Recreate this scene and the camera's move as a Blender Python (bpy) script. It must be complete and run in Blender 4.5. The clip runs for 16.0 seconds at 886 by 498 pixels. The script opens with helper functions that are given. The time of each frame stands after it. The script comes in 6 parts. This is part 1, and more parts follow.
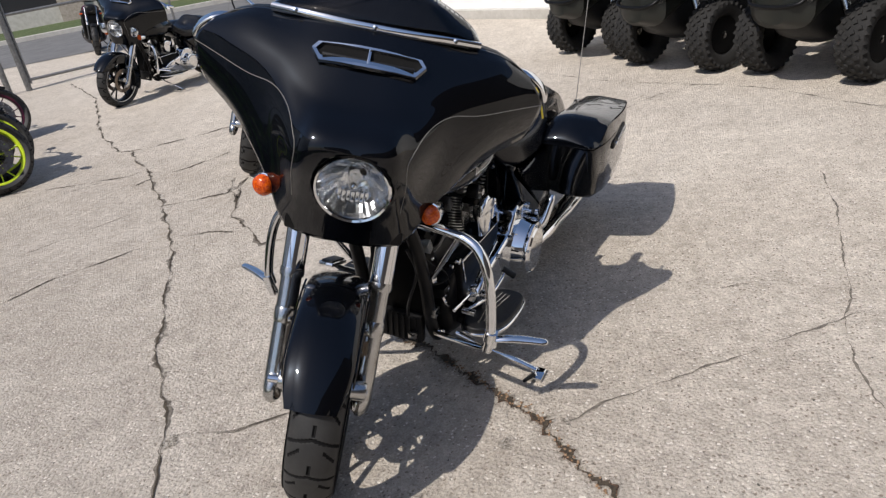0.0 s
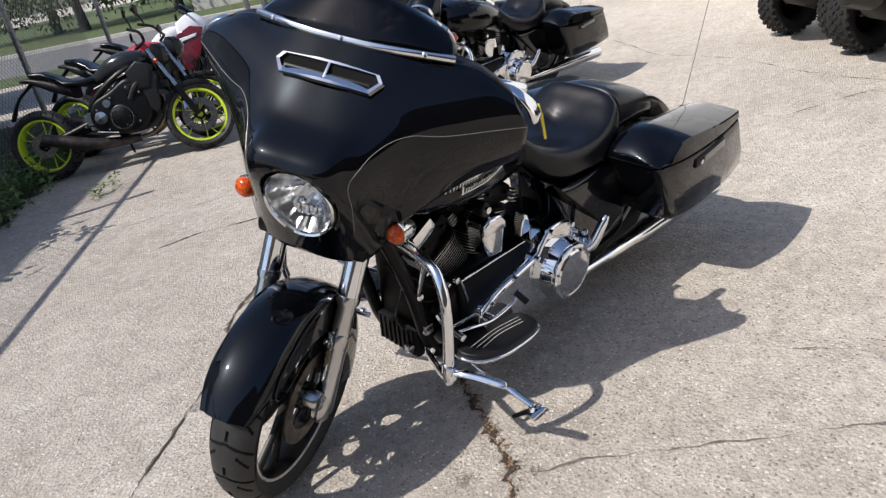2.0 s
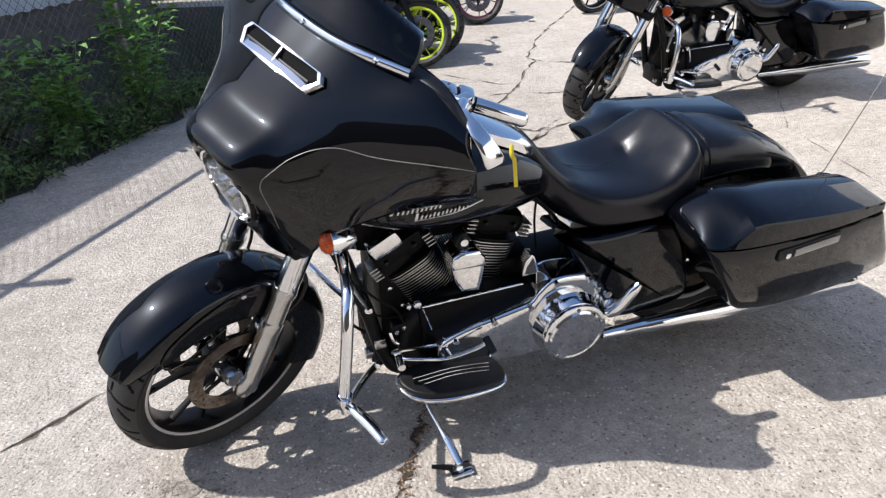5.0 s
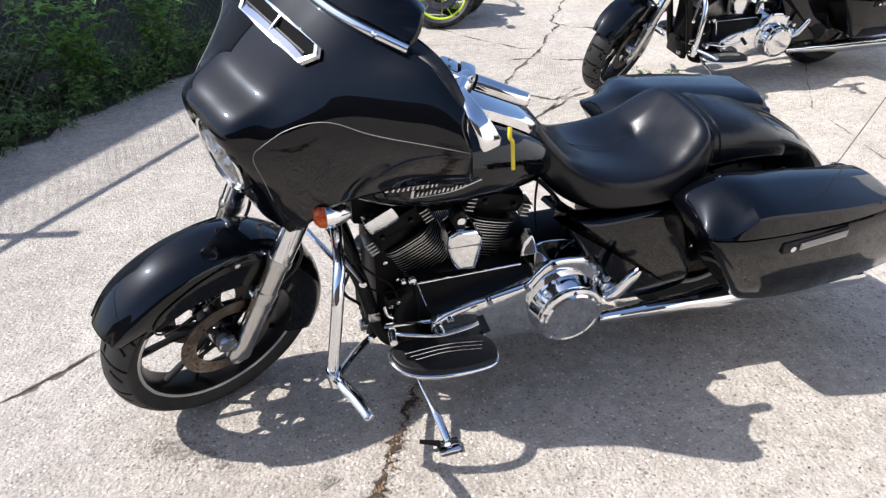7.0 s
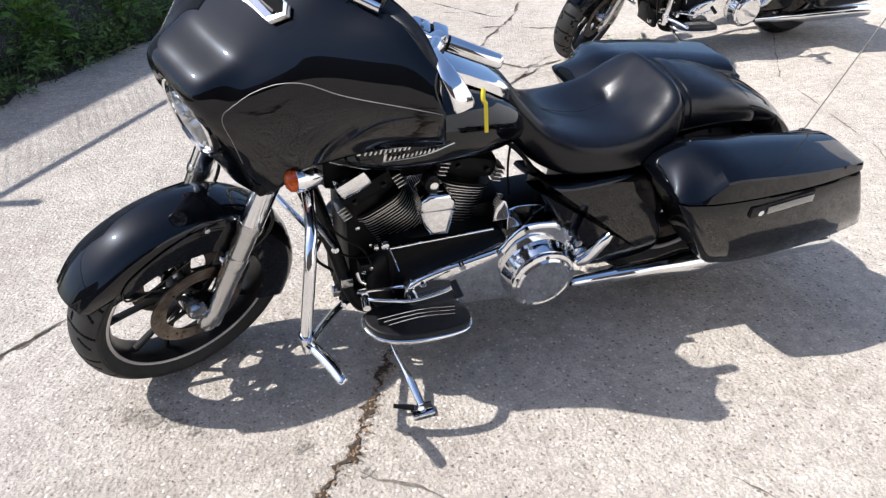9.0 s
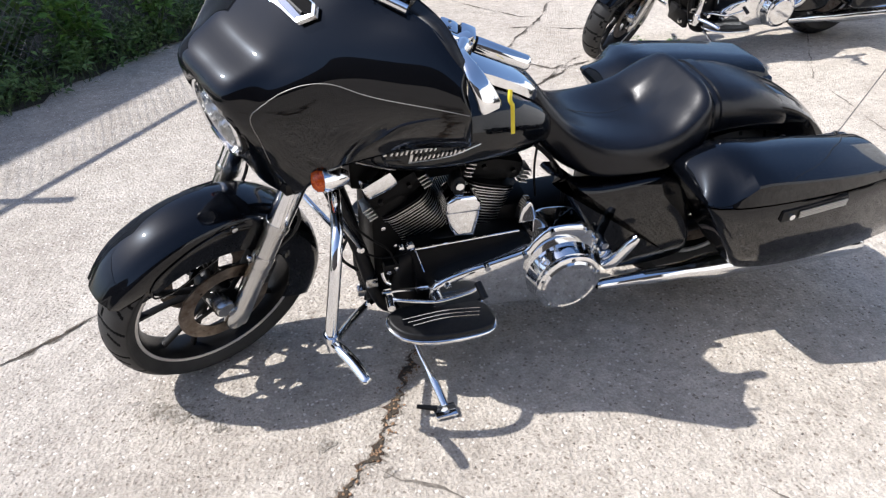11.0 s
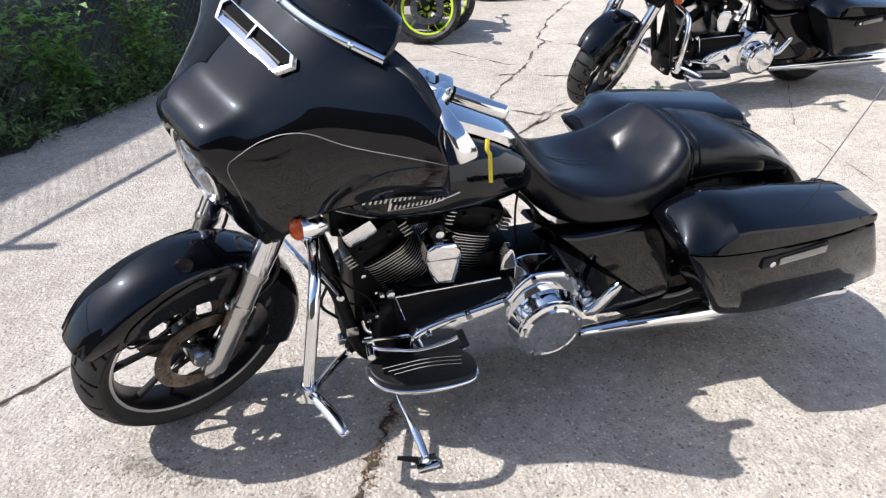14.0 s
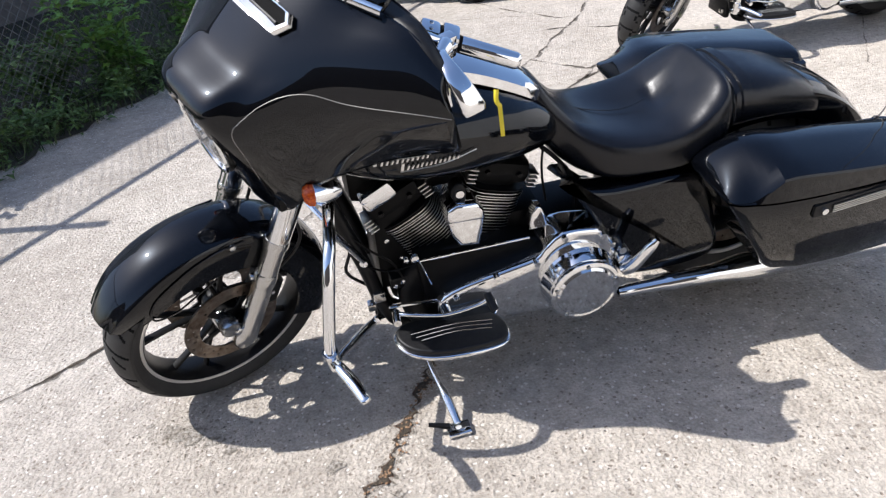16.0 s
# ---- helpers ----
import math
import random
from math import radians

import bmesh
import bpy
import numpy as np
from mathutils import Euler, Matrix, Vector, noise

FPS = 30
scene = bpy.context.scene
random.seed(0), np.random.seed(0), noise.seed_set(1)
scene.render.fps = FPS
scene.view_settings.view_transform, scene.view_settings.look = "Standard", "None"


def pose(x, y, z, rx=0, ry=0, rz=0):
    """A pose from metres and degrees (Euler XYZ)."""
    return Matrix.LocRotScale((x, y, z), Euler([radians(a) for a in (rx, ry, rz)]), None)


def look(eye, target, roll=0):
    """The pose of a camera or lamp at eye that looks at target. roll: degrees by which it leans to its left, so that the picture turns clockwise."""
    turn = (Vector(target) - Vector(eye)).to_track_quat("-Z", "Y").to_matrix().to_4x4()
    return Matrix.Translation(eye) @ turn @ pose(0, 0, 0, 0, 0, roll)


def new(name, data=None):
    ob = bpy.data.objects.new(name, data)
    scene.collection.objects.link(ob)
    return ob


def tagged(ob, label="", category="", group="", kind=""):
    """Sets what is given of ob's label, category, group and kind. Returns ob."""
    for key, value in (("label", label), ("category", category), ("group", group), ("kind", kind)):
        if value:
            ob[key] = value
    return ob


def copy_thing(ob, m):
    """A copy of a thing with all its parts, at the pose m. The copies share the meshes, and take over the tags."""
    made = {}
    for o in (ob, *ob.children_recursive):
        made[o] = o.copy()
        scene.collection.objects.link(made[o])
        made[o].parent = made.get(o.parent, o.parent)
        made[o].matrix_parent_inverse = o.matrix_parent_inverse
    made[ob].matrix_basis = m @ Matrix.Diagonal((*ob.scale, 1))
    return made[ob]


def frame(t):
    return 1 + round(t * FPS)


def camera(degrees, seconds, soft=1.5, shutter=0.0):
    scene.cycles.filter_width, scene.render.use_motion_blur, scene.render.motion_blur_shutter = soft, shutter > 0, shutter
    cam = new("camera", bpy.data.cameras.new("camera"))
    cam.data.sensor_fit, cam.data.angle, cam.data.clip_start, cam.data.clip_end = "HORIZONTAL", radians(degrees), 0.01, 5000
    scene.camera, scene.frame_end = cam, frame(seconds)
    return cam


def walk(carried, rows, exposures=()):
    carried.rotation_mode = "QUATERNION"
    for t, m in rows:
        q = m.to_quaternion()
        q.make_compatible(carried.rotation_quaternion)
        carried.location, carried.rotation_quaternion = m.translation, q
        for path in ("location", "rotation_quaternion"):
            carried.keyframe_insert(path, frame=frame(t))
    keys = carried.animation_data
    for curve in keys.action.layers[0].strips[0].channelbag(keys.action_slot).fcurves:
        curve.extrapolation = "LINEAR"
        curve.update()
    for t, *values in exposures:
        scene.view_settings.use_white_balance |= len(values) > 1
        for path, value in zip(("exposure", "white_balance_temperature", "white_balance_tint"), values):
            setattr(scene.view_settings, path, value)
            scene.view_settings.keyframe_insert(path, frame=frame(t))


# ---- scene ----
from mathutils.bvhtree import BVHTree

cam = camera(62.7, 16.0, soft=1.3)
PATH = [
    (0, (2.903, 1.250, 1.452), (1.317, 0.358, 0.624), -10.4),
    (0.5, (2.791, 1.366, 1.424), (1.368, 0.208, 0.626), -13.2),
    (1, (2.611, 1.400, 1.455), (1.203, 0.343, 0.504), -12.7),
    (1.5, (2.478, 1.587, 1.429), (1.166, 0.372, 0.532), -12.0),
    (2, (2.341, 1.767, 1.421), (1.162, 0.363, 0.621), -12.0),
    (2.5, (2.128, 1.746, 1.410), (1.059, 0.324, 0.495), -10.5),
    (3, (1.968, 1.825, 1.405), (0.957, 0.406, 0.422), -8.7),
    (3.5, (1.799, 2.002, 1.402), (0.978, 0.428, 0.482), -10.1),
    (4, (1.677, 1.954, 1.404), (0.976, 0.295, 0.533), -9.6),
    (4.2, (1.635, 1.929, 1.416), (0.970, 0.258, 0.542), -8.4),
    (6.3, (1.388, 1.928, 1.473), (0.920, 0.214, 0.556), -1.1),
    (6.5, (1.397, 1.925, 1.470), (0.929, 0.219, 0.536), -1.5),
    (7, (1.422, 1.906, 1.490), (0.944, 0.232, 0.508), -2.4),
    (7.5, (1.433, 1.906, 1.489), (0.897, 0.248, 0.508), -0.9),
    (8, (1.434, 1.906, 1.485), (0.861, 0.283, 0.467), -0.1),
    (8.5, (1.433, 1.907, 1.474), (0.873, 0.291, 0.439), -0.4),
    (9, (1.430, 1.910, 1.470), (0.889, 0.296, 0.420), -1.3),
    (11.3, (1.426, 1.907, 1.471), (0.954, 0.269, 0.423), -1.9),
    (11.5, (1.422, 1.904, 1.466), (0.934, 0.271, 0.419), -2.1),
    (12, (1.414, 1.903, 1.471), (0.911, 0.273, 0.427), -2.5),
    (12.5, (1.419, 1.901, 1.469), (0.922, 0.267, 0.429), -2.9),
    (13, (1.421, 1.900, 1.477), (0.922, 0.239, 0.481), -2.6),
    (13.5, (1.418, 1.898, 1.485), (0.915, 0.210, 0.539), -1.9),
    (14, (1.394, 1.901, 1.476), (0.878, 0.216, 0.529), -1.6),
    (14.5, (1.369, 1.896, 1.470), (0.873, 0.207, 0.520), -2.4),
    (15, (1.301, 1.904, 1.460), (0.889, 0.188, 0.518), -4.2),
    (15.5, (1.247, 1.902, 1.425), (0.931, 0.183, 0.452), -6.6),
    (16, (1.262, 1.880, 1.424), (0.950, 0.185, 0.408), -7.0),
]

EXPOSURES = [(0.0, 0.23, 6720, 12), (0.5, 0.16, 6750, 12), (1.0, 0.28, 6750, 12), (2.0, 0.45, 6600, 12), (3.0, 0.58, 6480, 11.5), (4.0, 0.65, 6450, 12), (6.5, 0.92, 6330, 12), (9.0, 0.94, 6330, 12), (16.0, 0.90, 6330, 12)]
walk(cam, [(t, look(eye, target, roll)) for t, eye, target, roll in PATH], EXPOSURES)

# ---- daylight: clear sky, high sun from ahead of the motorcycle ----
SUN_WAY = Vector((0.724, -0.218, 1.0)).normalized()
world = bpy.data.worlds.new("sky")
scene.world = world
world.use_nodes = True
sky = world.node_tree.nodes.new("ShaderNodeTexSky")
sky.sky_type = "NISHITA"
sky.sun_disc = False
sky.dust_density, sky.ozone_density = 1.6, 4.2
sky.sun_elevation = math.asin(SUN_WAY.z)
sky.sun_rotation = math.atan2(SUN_WAY.x, SUN_WAY.y)
world.node_tree.links.new(sky.outputs[0], world.node_tree.nodes["Background"].inputs[0])
world.node_tree.nodes["Background"].inputs[1].default_value = 0.110
sun = new("sun", bpy.data.lights.new("sun", "SUN"))
sun.data.energy, sun.data.angle, sun.data.color = 3.6, radians(0.53), (1.0, 0.972, 0.93)
sun.matrix_world = look(SUN_WAY * 50, (0, 0, 0))

# ---- materials ----
def material(name, color, rough=0.5, metal=0.0, coat=0.0, spec=0.5):
    m = bpy.data.materials.new(name)
    m.use_nodes = True
    b = m.node_tree.nodes["Principled BSDF"]
    b.inputs["Base Color"].default_value = (*color, 1)
    b.inputs["Roughness"].default_value = rough
    b.inputs["Metallic"].default_value = metal
    b.inputs["Coat Weight"].default_value = coat
    b.inputs["Coat Roughness"].default_value = 0.03
    b.inputs["Specular IOR Level"].default_value = spec
    return m


def nd(m, kind, **values):
    """A node of m, with its inputs or properties set by name."""
    n = m.node_tree.nodes.new("ShaderNode" + kind)
    for k, v in values.items():
        if k in n.inputs:
            n.inputs[k].default_value = v
        else:
            setattr(n, k, v)
    return n


def wire(m, a, b):
    m.node_tree.links.new(a, b)


def noisy(m, scale, low, high, detail=6.0, target="Base Color", coords="Object", spread=(0.3, 0.7), bump=0.0, bump_scale=None, distance=0.01):
    """Gives m two-colour noise at a scale (per metre) and, if asked, a fine relief."""
    b = m.node_tree.nodes["Principled BSDF"]
    tc = nd(m, "TexCoord")
    t = nd(m, "TexNoise", Scale=scale, Detail=detail, Roughness=0.65)
    wire(m, tc.outputs[coords], t.inputs["Vector"])
    r = nd(m, "ValToRGB")
    r.color_ramp.elements[0].position, r.color_ramp.elements[1].position = spread
    if target == "Base Color":
        r.color_ramp.elements[0].color, r.color_ramp.elements[1].color = (*low, 1), (*high, 1)
    else:
        r.color_ramp.elements[0].color, r.color_ramp.elements[1].color = (low, low, low, 1), (high, high, high, 1)
    wire(m, t.outputs["Fac"], r.inputs[0])
    wire(m, r.outputs[0], b.inputs[target])
    if bump:
        t2 = nd(m, "TexNoise", Scale=bump_scale or scale, Detail=8.0, Roughness=0.6)
        wire(m, tc.outputs[coords], t2.inputs["Vector"])
        bp = nd(m, "Bump", Strength=bump, Distance=distance)
        wire(m, t2.outputs["Fac"], bp.inputs["Height"])
        wire(m, bp.outputs[0], b.inputs["Normal"])
    return m


PAINT = noisy(material("black_paint", (0.0012, 0.0015, 0.0024), 0.27, spec=0.035, coat=1.0), 3.0, 0.22, 0.32, target="Roughness")
PAINT.node_tree.nodes["Principled BSDF"].inputs["Coat IOR"].default_value = 1.41
# blue specular tint paints the sky's sheen into the black paint
PAINT.node_tree.nodes["Principled BSDF"].inputs["Specular Tint"].default_value = (0.55, 0.75, 1.0, 1)
BLACK_METAL = noisy(material("black_powder_coat", (0.005, 0.005, 0.0055), 0.36, spec=0.2), 30.0, (0.003, 0.003, 0.0034), (0.007, 0.007, 0.0072), bump=0.05, bump_scale=400)
SATIN = noisy(material("satin_black_cover", (0.003, 0.003, 0.0032), 0.42, spec=0.1), 24.0, (0.0025, 0.0025, 0.0027), (0.005, 0.005, 0.0052), bump=0.05, bump_scale=500)
PLASTIC = noisy(material("black_plastic", (0.010, 0.010, 0.0105), 0.45, spec=0.3), 60.0, (0.005, 0.005, 0.0055), (0.012, 0.012, 0.0125), bump=0.1, bump_scale=700)
CHROME = noisy(material("chrome", (0.78, 0.79, 0.80), 0.06, 1.0), 14.0, 0.03, 0.10, target="Roughness")
ALLOY = noisy(material("satin_alloy", (0.50, 0.50, 0.49), 0.2, 1.0), 25.0, 0.12, 0.28, target="Roughness")
MACHINED = noisy(material("machined_rim_edge", (0.72, 0.70, 0.67), 0.35, 0.7), 40.0, 0.28, 0.42, target="Roughness")
DISC = noisy(material("brake_disc_steel", (0.20, 0.16, 0.13), 0.34, 1.0), 30.0, (0.13, 0.09, 0.065), (0.30, 0.26, 0.22))
RUBBER = noisy(material("tyre_rubber", (0.026, 0.026, 0.025), 0.62), 18.0, (0.011, 0.011, 0.011), (0.026, 0.0255, 0.0245), bump=0.2, bump_scale=260, distance=0.003)
GROOVE = material("tread_groove", (0.009, 0.009, 0.009), 0.9, spec=0.1)
VINYL = noisy(material("black_seat_vinyl", (0.005, 0.006, 0.009), 0.27, spec=0.34), 9.0, (0.003, 0.0035, 0.005), (0.006, 0.007, 0.010), bump=0.07, bump_scale=30, distance=0.006)
AMBER = noisy(material("amber_lens", (0.55, 0.085, 0.008), 0.2, coat=0.25, spec=0.35), 180.0, (0.36, 0.030, 0.002), (0.66, 0.11, 0.006), detail=1.0, bump=0.3, bump_scale=220, distance=0.002)
REFLECTOR = material("headlamp_reflector", (0.88, 0.89, 0.91), 0.17, 1.0)
ANTENNA = noisy(material("weathered_antenna_rod", (0.10, 0.095, 0.085), 0.5), 30.0, (0.07, 0.066, 0.06), (0.14, 0.13, 0.115))
STRIPE = material("silver_pinstripe", (0.24, 0.23, 0.21), 0.4, 0.3)
SILVER = material("brushed_silver", (0.62, 0.62, 0.61), 0.3, 1.0)
YELLOW = material("yellow_tag", (0.72, 0.58, 0.03), 0.5)


def glass(name, color, rough=0.0):
    m = material(name, color, rough)
    out = m.node_tree.nodes["Material Output"]
    clear = nd(m, "BsdfTransparent", Color=(*color, 1))
    shine = nd(m, "BsdfGlossy", Roughness=0.02)
    fr = nd(m, "Fresnel", IOR=1.45)
    mix = nd(m, "MixShader")
    wire(m, fr.outputs[0], mix.inputs[0])
    wire(m, clear.outputs[0], mix.inputs[1])
    wire(m, shine.outputs[0], mix.inputs[2])
    wire(m, mix.outputs[0], out.inputs[0])
    return m


CLEAR = glass("clear_lens", (0.92, 0.94, 0.95))
SMOKED = glass("smoked_screen", (0.10, 0.105, 0.12))


# ---- mesh helpers ----
def mesh_ob(name, verts, faces, mats, smooth=True, mat_of=None, sharp=40):
    me = bpy.data.meshes.new(name)
    me.from_pydata([tuple(v) for v in verts], [], faces)
    for m in mats if isinstance(mats, (list, tuple)) else [mats]:
        me.materials.append(m)
    if mat_of:
        for p, k in zip(me.polygons, mat_of):
            p.material_index = k
    if smooth:
        me.polygons.foreach_set("use_smooth", [True] * len(me.polygons))
        me.set_sharp_from_angle(angle=radians(sharp))
    me.update()
    return new(name, me)


def part(name, geo, mat, parent, label="", m=None, **kw):
    """One mesh under a thing or a part; geo is (verts, faces) or (verts, faces, material per face)."""
    verts = [m @ Vector(v) for v in geo[0]] if m is not None else geo[0]
    ob = mesh_ob(name, verts, geo[1], mat, mat_of=geo[2] if len(geo) > 2 else None, **kw)
    ob.parent = parent
    if label:
        tagged(ob, label)
    return ob


def join(*geos):
    verts, faces, mats = [], [], []
    for g in geos:
        n = len(verts)
        verts += [Vector(v) for v in g[0]]
        faces += [tuple(i + n for i in f) for f in g[1]]
        mats += list(g[2]) if len(g) > 2 else [0] * len(g[1])
    return verts, faces, mats


def moved(geo, m):
    return ([m @ Vector(v) for v in geo[0]],) + tuple(geo[1:])


def curve(points, n=6, closed=False):
    """A smooth line (Catmull-Rom) through the points, n steps a stretch."""
    p = [np.array(q, float) for q in points]
    out, c = [], len(p)
    for i in range(c if closed else c - 1):
        g = (lambda k: p[k % c]) if closed else (lambda k: p[min(max(k, 0), c - 1)])
        a, b, d, e = g(i - 1), g(i), g(i + 1), g(i + 2)
        if not closed and i == 0:
            a = 2 * b - d
        if not closed and i == c - 2:
            e = 2 * d - b
        for k in range(n):
            t = k / n
            out.append(0.5 * (2 * b + (d - a) * t + (2 * a - 5 * b + 4 * d - e) * t * t + (3 * b - a - 3 * d + e) * t ** 3))
    return out if closed else out + [p[-1]]


def loft(rings, caps=True, closed=True):
    n = len(rings[0])
    verts = [Vector(v) for r in rings for v in r]
    faces = []
    for i in range(len(rings) - 1):
        for j in range(n if closed else n - 1):
            a, b = i * n + j, i * n + (j + 1) % n
            faces.append((a, b, b + n, a + n))
    if caps:
        faces += [tuple(reversed(range(n))), tuple(range(len(verts) - n, len(verts)))]
    return verts, faces


def tube(points, r, sides=12, n=6, flat=1.0, smooth=True):
    """A round bar along a smooth line; r may be a list, one radius a point."""
    pts = [Vector(p) for p in (curve(points, n) if smooth and len(points) > 2 else [np.array(p, float) for p in points])]
    rr = r if isinstance(r, (list, tuple)) else [r] * len(points)
    radius = [float(np.interp(i / (len(pts) - 1) * (len(rr) - 1), range(len(rr)), rr)) for i in range(len(pts))]
    rings, side = [], None
    for i, p in enumerate(pts):
        t = (pts[min(i + 1, len(pts) - 1)] - pts[max(i - 1, 0)]).normalized()
        if side is None:
            side = t.cross(Vector((0, 0, 1)) if abs(t.z) < 0.9 else Vector((1, 0, 0))).normalized()
        side = (side - t * side.dot(t)).normalized()
        up = side.cross(t)
        rings.append([p + radius[i] * (math.cos(a) * side + flat * math.sin(a) * up) for a in np.linspace(0, 2 * math.pi, sides, endpoint=False)])
    return loft(rings)


def lathe(profile, m=None, n=48, caps=True):
    """A turned shape about +x: profile of (distance along, radius)."""
    rings = [[(x, r * math.cos(a), r * math.sin(a)) for a in np.linspace(0, 2 * math.pi, n, endpoint=False)] for x, r in profile]
    g = loft(rings, caps)
    return moved(g, m) if m is not None else g


def along(a, b):
    """A pose whose x axis runs from a to b."""
    q = (Vector(b) - Vector(a)).to_track_quat("X", "Z").to_matrix().to_4x4()
    return Matrix.Translation(a) @ q


def block(lo, hi, bevel=0.005, m=None):
    """A box with rounded edges."""
    bm = bmesh.new()
    bmesh.ops.create_cube(bm, size=1)
    for v in bm.verts:
        v.co = Vector([l + (h - l) * (c + 0.5) for l, h, c in zip(lo, hi, v.co)])
    if bevel:
        bmesh.ops.bevel(bm, geom=bm.edges[:], offset=bevel, segments=2, profile=0.6, affect="EDGES")
    return taken(bm, m)


def taken(bm, m=None):
    bm.verts.ensure_lookup_table()
    bm.verts.index_update()
    g = [v.co.copy() for v in bm.verts], [tuple(v.index for v in f.verts) for f in bm.faces]
    bm.free()
    return moved(g, m) if m is not None else g


def slab(outline, axis_lo, axis_hi, axis="y", bevel=0.006, segments=3):
    """A plate: a closed outline in the plane across axis, thick from lo to hi, with rounded rims."""
    def place(p, d):
        return {"x": (d, p[0], p[1]), "y": (p[0], d, p[1]), "z": (p[0], p[1], d)}[axis]
    bm = bmesh.new()
    lo = [bm.verts.new(place(p, axis_lo)) for p in outline]
    hi = [bm.verts.new(place(p, axis_hi)) for p in outline]
    n = len(outline)
    bm.faces.new(lo)
    bm.faces.new(hi)
    for i in range(n):
        bm.faces.new((lo[i], lo[(i + 1) % n], hi[(i + 1) % n], hi[i]))
    bmesh.ops.recalc_face_normals(bm, faces=bm.faces[:])
    if bevel:
        rims = [e for e in bm.edges if (e.verts[0] in lo) == (e.verts[1] in lo)]
        bmesh.ops.bevel(bm, geom=rims, offset=bevel, segments=segments, profile=0.6, affect="EDGES")
    return taken(bm)


def oval(cx, cz, rx, rz, n=32, power=2.0):
    out = []
    for a in np.linspace(0, 2 * math.pi, n, endpoint=False):
        c, s = math.cos(a), math.sin(a)
        out.append((cx + rx * math.copysign(abs(c) ** (2 / power), c), cz + rz * math.copysign(abs(s) ** (2 / power), s)))
    return out


def grid_shell(rows, nu=8, nv=8, hole=None):
    """A smooth sheet through a net of points, mirrored in y: each row runs from the middle outwards."""
    full = [[(p[0], -p[1], p[2]) for p in reversed(r[1:])] + list(r) for r in rows]
    lines = [curve(r, nu) for r in full]
    cols = list(zip(*lines))
    net = [curve(c, nv) for c in cols]
    w = len(net[0])
    verts = [Vector(v) for c in net for v in c]
    faces = [(i * w + j, (i + 1) * w + j, (i + 1) * w + j + 1, i * w + j + 1) for i in range(len(net) - 1) for j in range(w - 1)]
    if hole:
        (hy, hz), hr = hole
        away = [math.hypot(v.y - hy, v.z - hz) for v in verts]
        faces = [f for f in faces if max(away[i] for i in f) > hr]
        for v, d in zip(verts, away):
            if 0.02 < d < hr:
                v.y, v.z = hy + (v.y - hy) * hr / d, hz + (v.z - hz) * hr / d
    return verts, faces


def thick(ob, t, offset=-1.0):
    s = ob.modifiers.new("thickness", "SOLIDIFY")
    s.thickness, s.offset = t, offset
    return ob


# ---- wheels ----
def tyre_geo(R, width, rim_r, m, n=144, k=13, rows=18):
    """A tyre round the y axis at the origin, with forked grooves and slashes cut into its tread."""
    w = width / 2
    prof = [(-w * 0.62, rim_r - 0.006), (-w * 0.86, rim_r + 0.012), (-w, rim_r + (R - rim_r) * 0.45)]
    for i in range(k):
        a = -1 + 2 * i / (k - 1)
        prof.append((w * 0.97 * math.sin(a * math.pi / 2 * 0.94), R - w * 0.72 * (1 - math.cos(a * math.pi / 2 * 0.94))))
    prof += [(w, rim_r + (R - rim_r) * 0.45), (w * 0.86, rim_r + 0.012), (w * 0.62, rim_r - 0.006)]
    verts, faces, mats = [], [], []
    c = len(prof)
    slim = max(0.046, 0.55 * rows / n)
    for j in range(n):
        a = 2 * math.pi * j / n
        for i, (y, r) in enumerate(prof):
            verts.append(Vector((r * math.cos(a), y, r * math.sin(a))))
    for j in range(n):
        for i in range(c - 1):
            faces.append((j * c + i, j * c + i + 1, ((j + 1) % n) * c + i + 1, ((j + 1) % n) * c + i))
            v = -1 + 2 * (i - 3 + 0.5) / (k - 1)
            ph, av = (-j / n * rows) % 1, abs(v)
            fork = av < 0.84 and abs(ph - 0.05 - 0.26 * av) < slim
            stem = av < 0.055 and ph > 0.70
            slash = 0.32 < av < 0.72 and abs(ph - 0.36 - 0.85 * (av - 0.32)) < slim * 1.15
            mats.append(1 if fork or stem or slash else 0)
    g = (verts, faces, mats)
    # grooves are cut in below the tread
    cut = set()
    for f, k2 in zip(faces, mats):
        if k2:
            cut.update(f)
    keep = set()
    for f, k2 in zip(faces, mats):
        if not k2:
            keep.update(f)
    for i in cut - keep:
        v = verts[i]
        l = math.hypot(v.x, v.z)
        v.x, v.z = v.x * (l - 0.004) / l, v.z * (l - 0.004) / l
    return moved(g, m)


def ring(profile, m, n=64):
    """A closed ring about the y axis: profile of (y, radius)."""
    verts = [Vector((r * math.cos(a), y, r * math.sin(a))) for a in np.linspace(0, 2 * math.pi, n, endpoint=False) for y, r in profile]
    c = len(profile)
    faces = [(j * c + i, j * c + (i + 1) % c, ((j + 1) % n) * c + (i + 1) % c, ((j + 1) % n) * c + i) for j in range(n) for i in range(c)]
    return moved((verts, faces), m)


